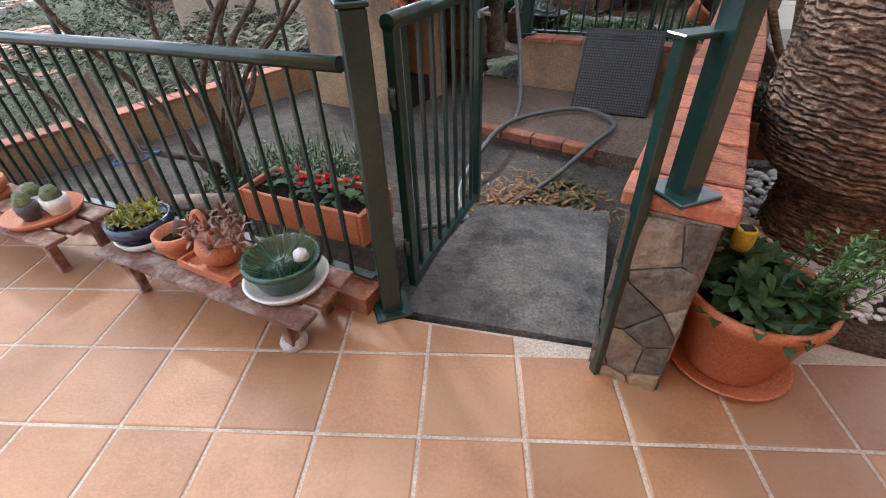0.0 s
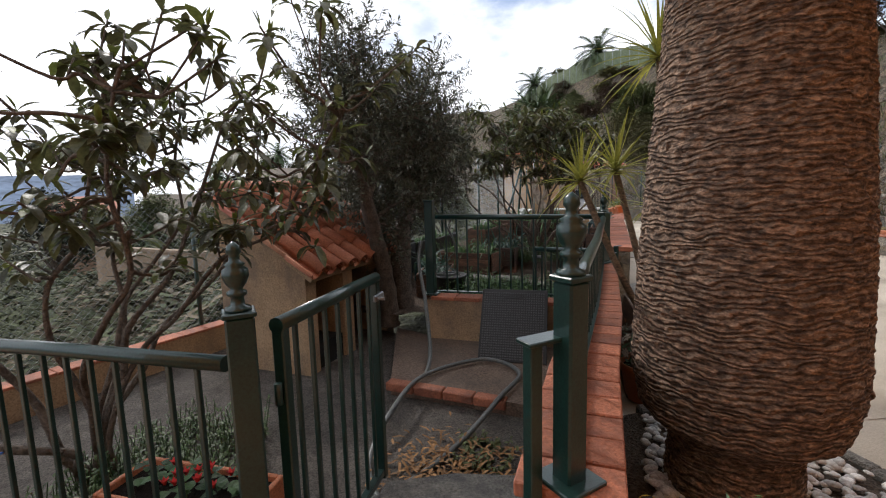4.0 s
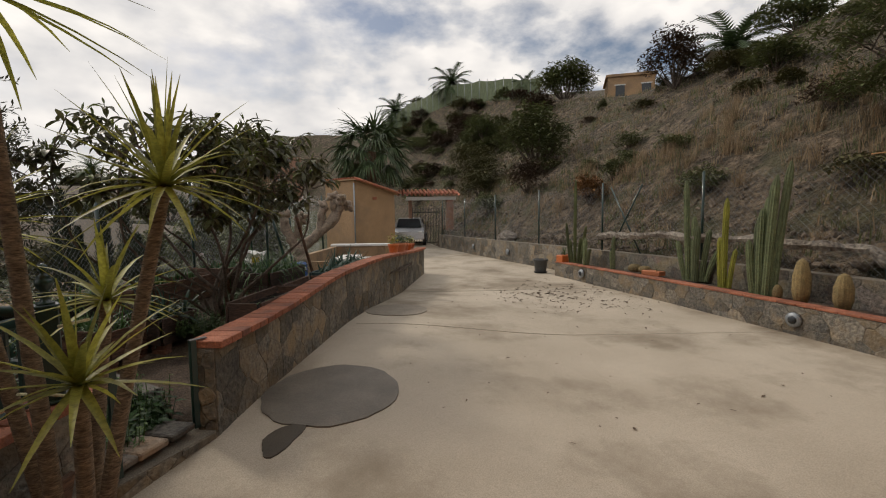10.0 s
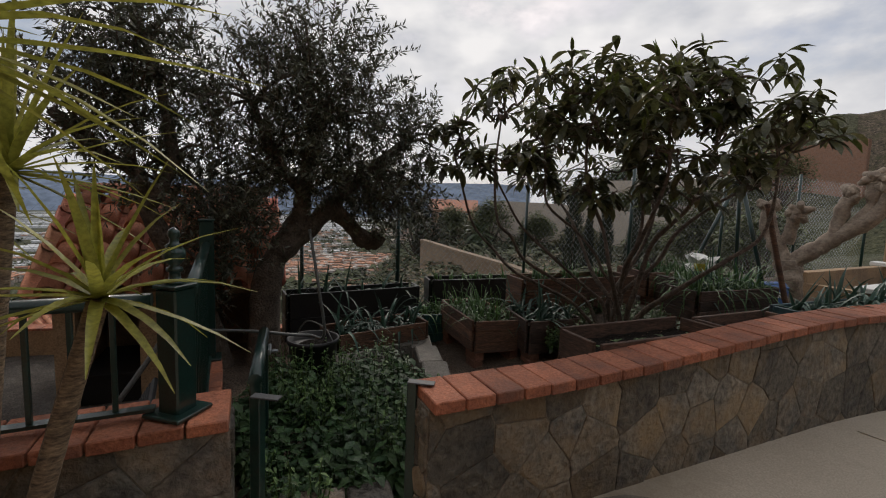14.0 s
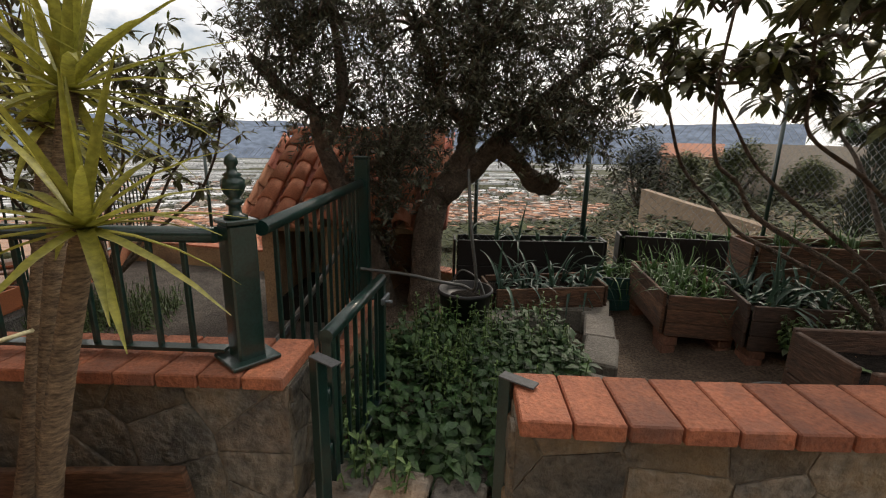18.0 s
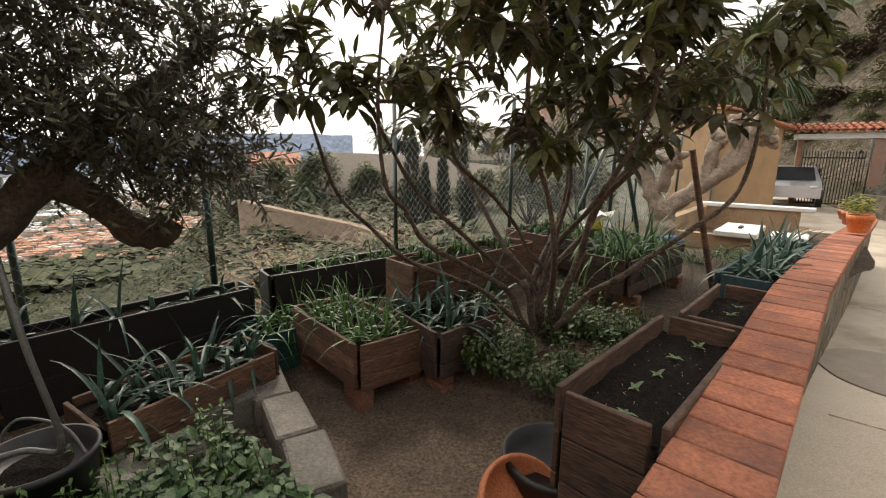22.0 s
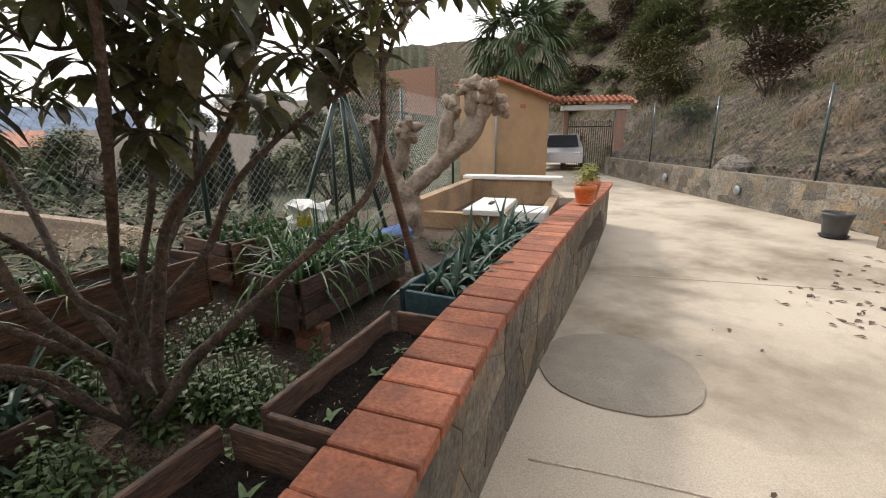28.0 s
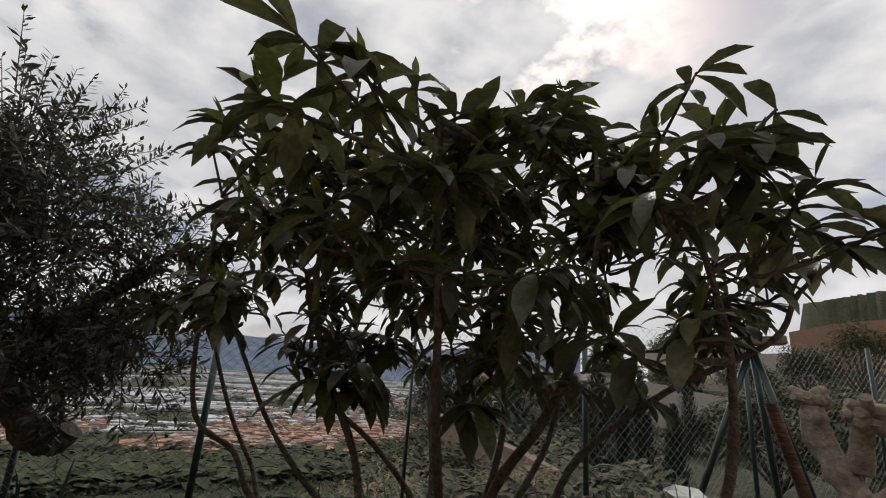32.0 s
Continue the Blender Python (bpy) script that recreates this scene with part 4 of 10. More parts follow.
barred_window("window", WIN0, WIN1, WZ0, WZ1, 0.10, 0.45)
barred_window("upper_window", HL - 3.2, HL - 1.65, 3.3, 4.5, 0.12)
part("reveal", Shape().box((DOOR0, -0.32, 0), (DOOR0 + 0.03, -0.02, DOORH), HOUSE).box((DOOR1 - 0.03, -0.32, 0), (DOOR1, -0.02, DOORH), HOUSE).box((DOOR0 + 0.03, -0.32, DOORH - 0.03), (DOOR1 - 0.03, -0.02, DOORH), HOUSE), DARKWOOD, house, "dark brown door frame")
# near-black wall, painting the unlit room behind the doorway
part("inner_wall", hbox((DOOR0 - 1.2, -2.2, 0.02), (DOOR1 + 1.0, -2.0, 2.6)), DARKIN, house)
part("door_panel", Shape().box((DOOR0 + 0.05, -0.26, 0.03), (DOOR1 - 0.1, -0.22, DOORH - 0.05), HOUSE, 0.005), DARKWOOD, house, "dark glazed door")
cur = Shape()
rows_ = ((2.28, 1.0), (1.7, 0.95), (1.2, 0.62), (0.95, 0.38), (0.6, 0.45))
verts = []
for i in range(49):
    a = 0.30 + 0.55 * i / 48
    y = -0.10 + 0.03 * math.sin(i * 0.95)
    verts += [HOUSE @ Vector((DOOR0 + 0.80 - (0.80 - a) * k, y, z)) for z, k in rows_]
cur.add(verts, [(5 * i + j, 5 * i + 5 + j, 5 * i + 6 + j, 5 * i + 1 + j) for i in range(48) for j in range(4)], True)
curtain = part("curtain", cur, CURTAIN)
tagged(curtain, "pale yellow-green cloth curtain tied back in the doorway", "curtain")
lan = thing("wall_lantern", "aged iron wall lantern with glass on the orange house corner", "wall lamp")
lp = HOUSE @ Vector((HL - 0.25, 0.16, 2.62))
part("bracket", Shape().tube([HOUSE @ Vector((HL - 0.25, 0.0, 2.55)), HOUSE @ Vector((HL - 0.25, 0.1, 2.50)), HOUSE @ Vector((HL - 0.25, 0.16, 2.56))], 0.012, 6), BLACK, lan)
part("body", Shape().lathe([(0.03, -0.06), (0.055, -0.04), (0.085, 0.14), (0.10, 0.15), (0.06, 0.20), (0.015, 0.24)], 6, lp, False), STEEL, lan)
alarm = part("alarm_bell", Shape().lathe([(0.06, -0.03), (0.07, 0.0), (0.05, 0.05), (0.02, 0.07)], 14, HOUSE @ Vector((HL - 0.12, 0.06, 1.98))), WHITE)
tagged(alarm, "small white round sensor on the orange wall", "sensor")
spot = thing("floodlight", "small grey floodlight on the orange wall", "wall lamp")
part("arm", Shape().tube([HOUSE @ Vector((DOOR1 - 0.2, 0, 2.98)), HOUSE @ Vector((DOOR1 - 0.2, 0.12, 2.98))], 0.012, 6), STEEL, spot)
part("head", Shape().box((DOOR1 - 0.28, 0.08, 2.92), (DOOR1 - 0.12, 0.16, 3.0), HOUSE, 0.01), STEEL, spot)

# ---- drive details ----
def disc(name, cx, cy, rx, ry, turn, mat, label, z=0.001, n=40, seed=1, rough_edge=0.022):
    rn = random.Random(seed)
    pts = []
    for k in range(n):
        a = 2 * math.pi * k / n
        r = 1 + rn.uniform(-rough_edge, rough_edge) + 4 * rough_edge * math.sin(3 * a + seed) * (rough_edge > 0.03)
        x, y = rx * r * math.cos(a), ry * r * math.sin(a)
        pts.append((cx + x * math.cos(turn) - y * math.sin(turn), cy + x * math.sin(turn) + y * math.cos(turn)))
    verts = [(cx, cy, drive_z(cx, cy) + z + 0.003)]
    for k in (0.33, 0.66, 1.0):
        verts += [(cx + (x - cx) * k, cy + (y - cy) * k, drive_z(cx + (x - cx) * k, cy + (y - cy) * k) + z + 0.003) for x, y in pts]
    verts += [(x, y, drive_z(x, y) - 0.03) for x, y in pts]
    faces = [(0, 1 + i, 1 + (i + 1) % n) for i in range(n)] + [(1 + r * n + i, 1 + r * n + n + i, 1 + r * n + n + (i + 1) % n, 1 + r * n + (i + 1) % n) for r in range(3) for i in range(n)]
    ob = part(name, Shape().add(verts, faces), mat)
    return tagged(ob, label, "patch", kind="structure")


disc("pavement_patch", 3.66, 3.84, 0.60, 0.55, 1.1, WETPATCH, "round damp dark grey cement patch in the driveway")
disc("pavement_patch", 5.06, 6.76, 0.53, 0.48, 1.1, CONCRETE_DARK, "round dark grey cement patch in the driveway", seed=2)
disc("pavement_stain", 3.24, 3.22, 0.2, 0.10, 0.9, PUDDLE, "small damp dark patch on the driveway", 0.0005, 24, 3, 0.04)
for (xa, ya), (xb, yb) in (((4.28, 6.0), (9.6, 3.9)), ((5.95, 9.05), (10.0, 7.6))):
    line = [(lerp(xa, xb, i / 24), lerp(ya, yb, i / 24)) for i in range(25)]
    ob = part("joint", Shape().tube([(x, y, drive_z(x, y) - 0.0030) for x, y in line], 0.0055, 6), JOINTFILL)
    tagged(ob, "thin pale filled joint across the concrete", "joint", kind="structure")
litter = Shape()
rnd = random.Random(55)
for i in range(150):
    x, y = rnd.gauss(8.6, 0.75), rnd.gauss(7.6, 0.7)
    a = rnd.uniform(0, 6.283)
    litter.blade((x, y, drive_z(x, y) + 0.004), (math.cos(a), math.sin(a), 0.12), rnd.uniform(0.05, 0.12), rnd.uniform(0.03, 0.055), 0.35, 3, 0.3)
for i in range(60):
    x, y = rnd.uniform(4.2, 9.0), rnd.uniform(2.2, 9.5)
    if x > 4.4 + (y - 5.6) * 0.62 + 0.4:
        a = rnd.uniform(0, 6.283)
        litter.blade((x, y, drive_z(x, y) + 0.004), (math.cos(a), math.sin(a), 0.1), rnd.uniform(0.02, 0.06), rnd.uniform(0.012, 0.03), 0.3, 2, 0.3)
tagged(part("leaf_litter", litter, BROWNBUSH), "fallen brown leaves scattered on the driveway", "leaves", kind="stuff")
drain = thing("drain_cover", "rusty metal drain cover set in the concrete", "drain cover", (8.75, 1.75, 0.0), 5)
part("plate", Shape().box((-0.3, -0.22, -0.01), (0.3, 0.22, 0.004), None, 0.003), DARKWOOD, drain)
part("rim", Shape().box((-0.33, -0.25, -0.01), (-0.3, 0.25, 0.006)), STEEL, drain)
part("rim", Shape().box((0.3, -0.25, -0.01), (0.33, 0.25, 0.006)), STEEL, drain)
dry = Shape()
rnd = random.Random(8)
for i in range(110):
    x, y = rnd.gauss(8.2, 0.7), rnd.gauss(6.9, 0.8)
    a = rnd.uniform(0, 6.28)
    dry.blade((x, y, 0.003), (math.cos(a), math.sin(a), 0.25), rnd.uniform(0.04, 0.08), 0.025, 0.9, 2)
lit = part("fallen_leaves", dry, DARKWOOD)
tagged(lit, "scattered dead leaves on the driveway", "leaves", kind="stuff")

# ---- ramp, step and patio ----
ramp = sheet("ramp", [(-0.12, 0.24), (0.64, 0.08), (0.72, 0.30), (0.92, 1.02), (0.55, 1.10), (0.20, 1.08), (0.02, 0.7)], -0.012, CEMENT, "dark weathered cement slab inside the gate", "slab", 0.2)
sheet("patio_step", [(0.22, 2.41), (0.75, 2.11), (1.27, 1.80), (1.62, 1.6), (2.2, 2.8), (0.7, 3.5), (0.3, 3.9)], -0.055, STEPCEMENT, "raised pinkish cement platform edged with brick", "step", 0.2)
stepline = [(0.20, 2.43), (0.75, 2.12), (1.27, 1.81)]
step_edge = thing("step_edging", "row of terracotta edging bricks along the patio step", "edging", kind="structure")
edge_brick = Shape().box((0.004, -0.05, -0.06), (0.246, 0.05, 0.012), None, 0.008).mesh("brick")
for i in range(int(length_of(stepline) / 0.25)):
    x, y, th = along(stepline, 0.25 * i)
    part("brick", edge_brick, BRICK, step_edge).matrix_basis = pose(x, y, -0.052, 0, 0, math.degrees(th))
mat_ob = thing("rubber_mat", "dark ribbed rubber mat leaning on the plaster wall", "mat")
base_a, base_b = Vector((1.01, 2.74, -0.05)), Vector((1.58, 2.52, -0.05))
top_v = Vector((0.13, 0.33, 0.58))
xa = (base_b - base_a).normalized()
za = top_v.normalized()
ya = za.cross(xa).normalized()
MM = Matrix(((xa.x, ya.x, za.x, base_a.x), (xa.y, ya.y, za.y, base_a.y), (xa.z, ya.z, za.z, base_a.z), (0, 0, 0, 1)))
MW, MH = (base_b - base_a).length, top_v.length
part("sheet", Shape().box((0, -0.012, 0), (MW, 0.012, MH), MM, 0.004), BLACK, mat_ob)
ribs = Shape()
for i in range(26):
    for j in range(28):
        ribs.box((0.02 + (MW - 0.04) * i / 26, -0.018, 0.02 + (MH - 0.04) * j / 28), (0.02 + (MW - 0.04) * (i + 0.6) / 26, -0.012, 0.02 + (MH - 0.04) * (j + 0.5) / 28), MM)
part("studs", ribs, GREYPOT, mat_ob, kind="stuff")
part("grip", Shape().box((MW * 0.35, -0.02, MH - 0.06), (MW * 0.65, -0.014, MH - 0.045), MM).box((MW * 0.35, -0.02, MH - 0.09), (MW * 0.65, -0.014, MH - 0.075), MM), BLACK, mat_ob)

hose = thing("garden_hose", "long grey coiled garden hose lying across the patio", "hose")
def curve_pts(pts, n=10):
    """A smooth line through points."""
    pts = [Vector(p) for p in pts]
    out = []
    for i in range(len(pts) - 1):
        p0, p1, p2, p3 = pts[max(i - 1, 0)], pts[i], pts[i + 1], pts[min(i + 2, len(pts) - 1)]
        for k in range(n):
            s = k / n
            out.append(0.5 * ((2 * p1) + (p2 - p0) * s + (2 * p0 - 5 * p1 + 4 * p2 - p3) * s * s + (3 * p1 - p0 - 3 * p2 + p3) * s ** 3))
    return out + [pts[-1]]
hz = -0.145
part("tube", Shape().tube(curve_pts([(-1.0, 2.0, hz), (-0.55, 1.75, hz), (0.0, 1.85, hz), (0.45, 2.2, hz), (0.85, 2.55, -0.035), (1.15, 2.95, -0.035), (0.95, 3.3, -0.035), (0.4, 3.1, -0.035), (0.1, 2.6, -0.03), (-0.1, 2.1, hz), (0.05, 1.5, hz), (0.15, 1.15, hz + 0.02)], 8), 0.018, 8), HOSE, hose)
part("riser", Shape().tube(curve_pts([(0.4, 3.1, -0.035), (0.5, 3.5, 0.02), (0.52, 3.85, 0.4), (0.5, 4.1, 0.75), (0.55, 4.22, 0.95)], 8), 0.018, 8), HOSE, hose)
part("nozzle", Shape().tube([(-1.0, 2.0, hz), (-1.1, 2.02, hz)], 0.022, 8), STEEL, hose)

# ---- tiled oven hut in the patio ----
EA, EB, RG = Vector((-0.55, 3.72, 0.76)), Vector((0.42, 5.07, 0.79)), Vector((-0.95, 0.62, 0.74))
ex = (EB - EA).normalized()
hut = thing("oven_hut", "small ochre plaster oven hut with a clay tile roof", "oven hut")
EL = (EB - EA).length
side = RG.normalized()
up_n = ex.cross(side).normalized()
if up_n.z < 0:
    up_n = -up_n
RM = Matrix(((ex.x, side.x, up_n.x, EA.x), (ex.y, side.y, up_n.y, EA.y), (ex.z, side.z, up_n.z, EA.z), (0, 0, 0, 1)))
RL = RG.length
part("roof_deck", Shape().box((0.02, 0.03, -0.09), (EL - 0.02, RL, -0.03), RM), PLASTER, hut)
flat = Vector((RG.x, RG.y, 0)).normalized()
def hut_pt(a, b, z):
    p = EA + ex * a + flat * b
    return (p.x, p.y, z)
gx = math.hypot(RG.x, RG.y)
def hut_wall(a0, a1, b0, b1):
    lo = PATIO_Z - 0.3
    zt = lambda b: EA.z - 0.11 + RG.z * b / gx
    v = [hut_pt(a0, b0, lo), hut_pt(a1, b0, lo), hut_pt(a1, b1, lo), hut_pt(a0, b1, lo), hut_pt(a0, b0, zt(b0)), hut_pt(a1, b0, zt(b0)), hut_pt(a1, b1, zt(b1)), hut_pt(a0, b1, zt(b1))]
    part("wall", Shape().add(v, [(0, 3, 2, 1), (4, 5, 6, 7), (0, 1, 5, 4), (1, 2, 6, 5), (2, 3, 7, 6), (3, 0, 4, 7)]), PLASTER, hut, "stained ochre plaster")
hut_wall(0.06, 0.20, 0.16, gx)
hut_wall(EL - 0.2, EL - 0.06, 0.16, gx)
hut_wall(0.20, EL - 0.2, gx - 0.14, gx)
hut_wall(0.62, 0.78, 0.16, gx - 0.14)
# hearth block in plain near-black, filling the opening under the eave
part("hearth", Shape().add([hut_pt(a, b, z) for z in (PATIO_Z - 0.1, 0.06) for a, b in ((0.2, 0.2), (0.62, 0.2), (0.62, gx - 0.14), (0.2, gx - 0.14))], [(4, 5, 6, 7), (0, 1, 5, 4), (1, 2, 6, 5), (3, 0, 4, 7)]), DARKIN, hut, "near-black hearth")


def half_pipe(length, r, n=8, taper=0.85, thick=0.014):
    sh = Shape()
    verts = []
    for j, (l, k) in enumerate(((0, 1.0), (length, taper))):
        for rr in (r * k, (r - thick) * k):
            for i in range(n + 1):
                a = math.pi * i / n
                verts.append((rr * math.cos(a), l, rr * math.sin(a)))
    m = n + 1
    faces = []
    for i in range(n):
        faces += [(i, i + 1, 2 * m + i + 1, 2 * m + i), (m + i + 1, m + i, 3 * m + i, 3 * m + i + 1), (i + 1, i, m + i, m + i + 1)]
    faces += [(0, 2 * m, 3 * m, m), (n, m + n, 3 * m + n, 2 * m + n)]
    return sh.add(verts, faces, True)


def pan_roof(owner, m, wide, deep, cols, rows, r=None, piece=True):
    """Barrel tiles in columns: pans below, covers above."""
    pitch = wide / cols
    r = r or pitch * 0.40
    cover = half_pipe(deep / rows * 1.16, r).mesh("roof_tile")
    rest = Shape()
    rn = random.Random(cols)
    for c in range(cols):
        for k in range(rows):
            mm = m @ pose((c + 0.5) * pitch + rn.uniform(-0.004, 0.004), k * deep / rows, 0.02 + 0.004 * rn.random(), -1.5, 0, rn.uniform(-1, 1))
            if piece:
                part("roof_tile", cover, ROOFTILE, owner).matrix_basis = mm
            else:
                h = half_pipe(deep / rows * 1.16, r, 5)
                rest.add([mm @ Vector(v) for v in h.v], h.f, True)
    for c in range(cols + 1):
        for k in range(rows):
            mm = m @ pose(c * pitch, (k + 1) * deep / rows + 0.03, 0.045, 0, 180, 180)
            h = half_pipe(deep / rows * 1.12, r, 5)
            rest.add([mm @ Vector(v) for v in h.v], h.f, True)
    part("pan_tiles", rest, ROOFTILE, owner, kind="stuff")


pan_roof(hut, RM, EL, RL, 8, 5)
ridge = half_pipe(0.34, 0.10).mesh("ridge_tile")
for i in range(5):
    p = EA + ex * (i * EL / 5 + EL / 5) + side * (RL - 0.02) + Vector((0, 0, 0.03))
    part("ridge_tile", ridge, ROOFTILE, hut).matrix_basis = Matrix(((side.x, -ex.x, 0, p.x), (side.y, -ex.y, 0, p.y), (0, -ex.z, 1, p.z), (0, 0, 0, 1)))

LAID = []                                          # things drawn straight on the true lines
# ---- far entrance: gatehouse, car ----
shed = thing("gatehouse", "tan rendered gatehouse with a red tiled roof", "gatehouse", (8.25, 21.85, -0.1), 25.7)
shed.scale = (0.76, 0.8, 1.0)
part("front_wall", Shape().box((0, 0, 0), (3.0, 0.25, 2.62)).add([(0, 0, 2.62), (3.0, 0, 2.62), (0, 0, 3.12), (0, 0.25, 2.62), (3.0, 0.25, 2.62), (0, 0.25, 3.12)], [(0, 1, 2), (3, 5, 4), (0, 2, 5, 3), (1, 4, 5, 2)]), SHEDWALL, shed)
part("side_wall", Shape().box((0, 0.25, 0), (0.25, 2.4, 3.1)), SHEDWALL, shed)
part("side_wall", Shape().box((2.75, 0.25, 0), (3.0, 2.4, 2.6)), SHEDWALL, shed)
part("back_wall", Shape().box((0.25, 2.15, 0), (2.75, 2.4, 2.6)), SHEDWALL, shed)
slope_m = pose(0, 0, 3.16) @ Matrix.Rotation(radians(9.3), 4, "Y")
part("roof_slab", Shape().box((-0.12, -0.14, -0.05), (3.2, 2.6, 0.0), slope_m), SHEDWALL, shed)
rt = slope_m @ pose(3.25, -0.2, 0.0, 0, 0, 90)
pan_roof(shed, rt, 2.8, 3.3, 12, 8, None, False)
part("vent_brick", Shape().box((1.3, -0.02, 2.35), (1.6, 0.05, 2.47), None, 0.005), BRICK, shed, "terracotta vent brick")
part("gutter_pipe", Shape().tube([(-0.06, -0.06, 0), (-0.06, -0.06, 3.0)], 0.04, 8), STEEL, shed)
porch = thing("gate_porch", "white beam and red barrel tiles on a brick pier", "porch", (10.55, 22.95, -0.05), -14)
part("pier", Shape().box((2.0, -0.18, 0), (2.36, 0.18, 2.42), None, 0.01), BRICKPIER, porch)
part("pier", Shape().box((-0.02, 0.25, 0), (0.16, 0.5, 2.42), None, 0.01), BRICKPIER, porch)
part("beam", Shape().box((-0.15, -0.25, 2.42), (2.5, 0.5, 2.60), None, 0.01), WHITE, porch)
pan_roof(porch, pose(-0.6, -0.45, 2.66, 13), 3.2, 1.3, 14, 3, None, False)
gt = Shape().box((0.1, -0.02, 0.1), (1.9, 0.02, 0.14)).box((0.1, -0.02, 1.75), (1.9, 0.02, 1.79))
for i in range(21):
    gt.box((0.1 + 1.78 * i / 20, -0.012, 0.1), (0.124 + 1.78 * i / 20, 0.012, 2.0))
eg = thing("entrance_gate", "black iron entrance gate, half open behind the porch", "gate", (10.65, 23.1, -0.05), -8)
part("gate_leaf", gt, BLACK, eg)
car = thing("car", "silver hatchback parked beyond the entrance gate", "car", (10.8, 23.7, -0.02), 69)
prof = [(-2.0, 0.35), (-1.95, 0.75), (-1.1, 0.92), (-0.55, 1.42), (0.75, 1.45), (1.45, 0.98), (1.95, 0.9), (2.0, 0.35)]
bodyv = [(x, sy * (0.82 if z < 1.0 else 0.62), z) for sy in (-1, 1) for x, z in prof]
np_ = len(prof)
part("body", Shape().add(bodyv, [tuple(range(np_))[::-1], tuple(range(np_, 2 * np_))] + [(i, (i + 1) % np_, (i + 1) % np_ + np_, i + np_) for i in range(np_)]), CARPAINT, car)
part("windscreen", Shape().add([(-1.12, -0.66, 0.95), (-1.12, 0.66, 0.95), (-0.60, 0.56, 1.40), (-0.60, -0.56, 1.40)], [(0, 1, 2, 3)]), GLASSY, car)
part("side_window", Shape().box((-0.6, -0.76, 1.0), (0.9, -0.72, 1.36)), GLASSY, car)
for wx in (-1.25, 1.25):
    for wy in (-0.82, 0.82):
        wheel = part("wheel", Shape().tube([(wx, wy - 0.09, 0.31), (wx, wy + 0.09, 0.31)], 0.31, 20, False), BLACK, car)
        part("rim", Shape().tube([(wx, wy - 0.10, 0.31), (wx, wy + 0.10, 0.31)], 0.19, 14, False), STEEL, wheel)
for hy in (-0.6, 0.6):
    part("headlight", Shape().lathe([(0.02, -0.05), (0.13, 0), (0.1, 0.05)], 10, (-1.93, hy, 0.72)), WHITE, car)

# ---- water tank beside the wall ----
LAID.append(car)
tank = thing("water_tank", "grey cement water tank with an open top", "water tank", (5.18, 8.75, 0.15), 66)
part("basin", Shape().box((0, 0, -0.3), (2.3, 0.12, 0.5)).box((0, 1.3, -0.3), (2.3, 1.42, 0.72)).box((0, 0.12, -0.3), (0.12, 1.3, 0.58)).box((2.18, 0.12, -0.3), (2.3, 1.3, 0.72)), PLASTER, tank)
part("coping", Shape().box((2.14, -0.04, 0.72), (2.36, 1.46, 0.78), None, 0.01), WHITE, tank)
part("ledge", Shape().box((-0.04, -0.04, 0.5), (0.36, 0.3, 0.64), None, 0.01), WHITE, tank, "white painted corner ledge")
part("floor", Shape().box((0.12, 0.12, -0.3), (2.18, 1.3, 0.1)), CEMENT, tank)
slab = thing("cement_slab", "pale square cement cover slab lying on the tank edge", "slab", (4.78, 9.35, 0.73), 66)
part("plate", Shape().box((-0.46, -0.21, 0), (0.46, 0.21, 0.06), None, 0.008), WHITE, slab)
part("grip", Shape().box((-0.08, -0.02, 0.06), (0.08, 0.02, 0.08)), DARKWOOD, slab)
LAID += [tank, slab]

# ---- wire fences ----
def chain_link(owner, line, base, high, mesh=0.075, r=0.0013, mat=None):
    """Diagonal wires both ways between base(s) and base(s) + high."""
    total = length_of(line)
    step = mesh * 1.2
    sh = Shape()
    def at_(s, z):
        x, y, th = along(line, max(0.0, min(total, s)))
        return Vector((x, y, base(s) + z))
    n = int((total + high) / step)
    for way in (1, -1):
        for i in range(n):
            s0 = i * step - (high if way > 0 else 0)
            pts = []
            for k in range(5):
                z = high * k / 4
                s = s0 + way * z if way > 0 else i * step - z
                if 0 <= s <= total:
                    pts.append(at_(s, z))
            if len(pts) > 1:
                sh.tube(pts, r, 3, False, False)
    part("wire_mesh", sh, mat or STEEL, owner, kind="stuff")


def fence_posts(owner, line, base, high, gap, mat, r=0.022, brace=()):
    total = length_of(line)
    n = max(1, round(total / gap))
    for i in range(n + 1):
        s = total * i / n
        x, y, th = along(line, s)
        part("post", Shape().tube([(x, y, base(s) - 0.2), (x, y, base(s) + high)], r, 8), mat, owner)
    for s, ds in brace:
        x, y, th = along(line, s)
        x2, y2, _ = along(line, s + ds)
        part("brace", Shape().tube([(x, y, base(s) + high * 0.92), (x2, y2, base(s + ds))], r * 0.8, 8), mat, owner)


hill_line = [(11.3, 20.1), (11.13, 16.5), (11.03, 13.2), (11.01, 9.9), (10.75, 5.9), (10.43, 3.2), (9.78, -0.9), (9.55, -2.4)]
hf = thing("hillside_fence", "rusty chain-link fence on green steel posts below the hillside", "fence")
hl_len = length_of(hill_line)
hbase = lambda s: back_top(min(s, BACK_LEN)) - 0.02
def hill_high(s):
    return 1.15 + 0.35 * max(0, min(1, (s - 12) / 6))
fence_posts(hf, hill_line, hbase, 1.66, 2.9, GREEN, 0.024, ((11.6, 1.0), (12.6, -1.0), (hl_len - 2.2, 1.3)))
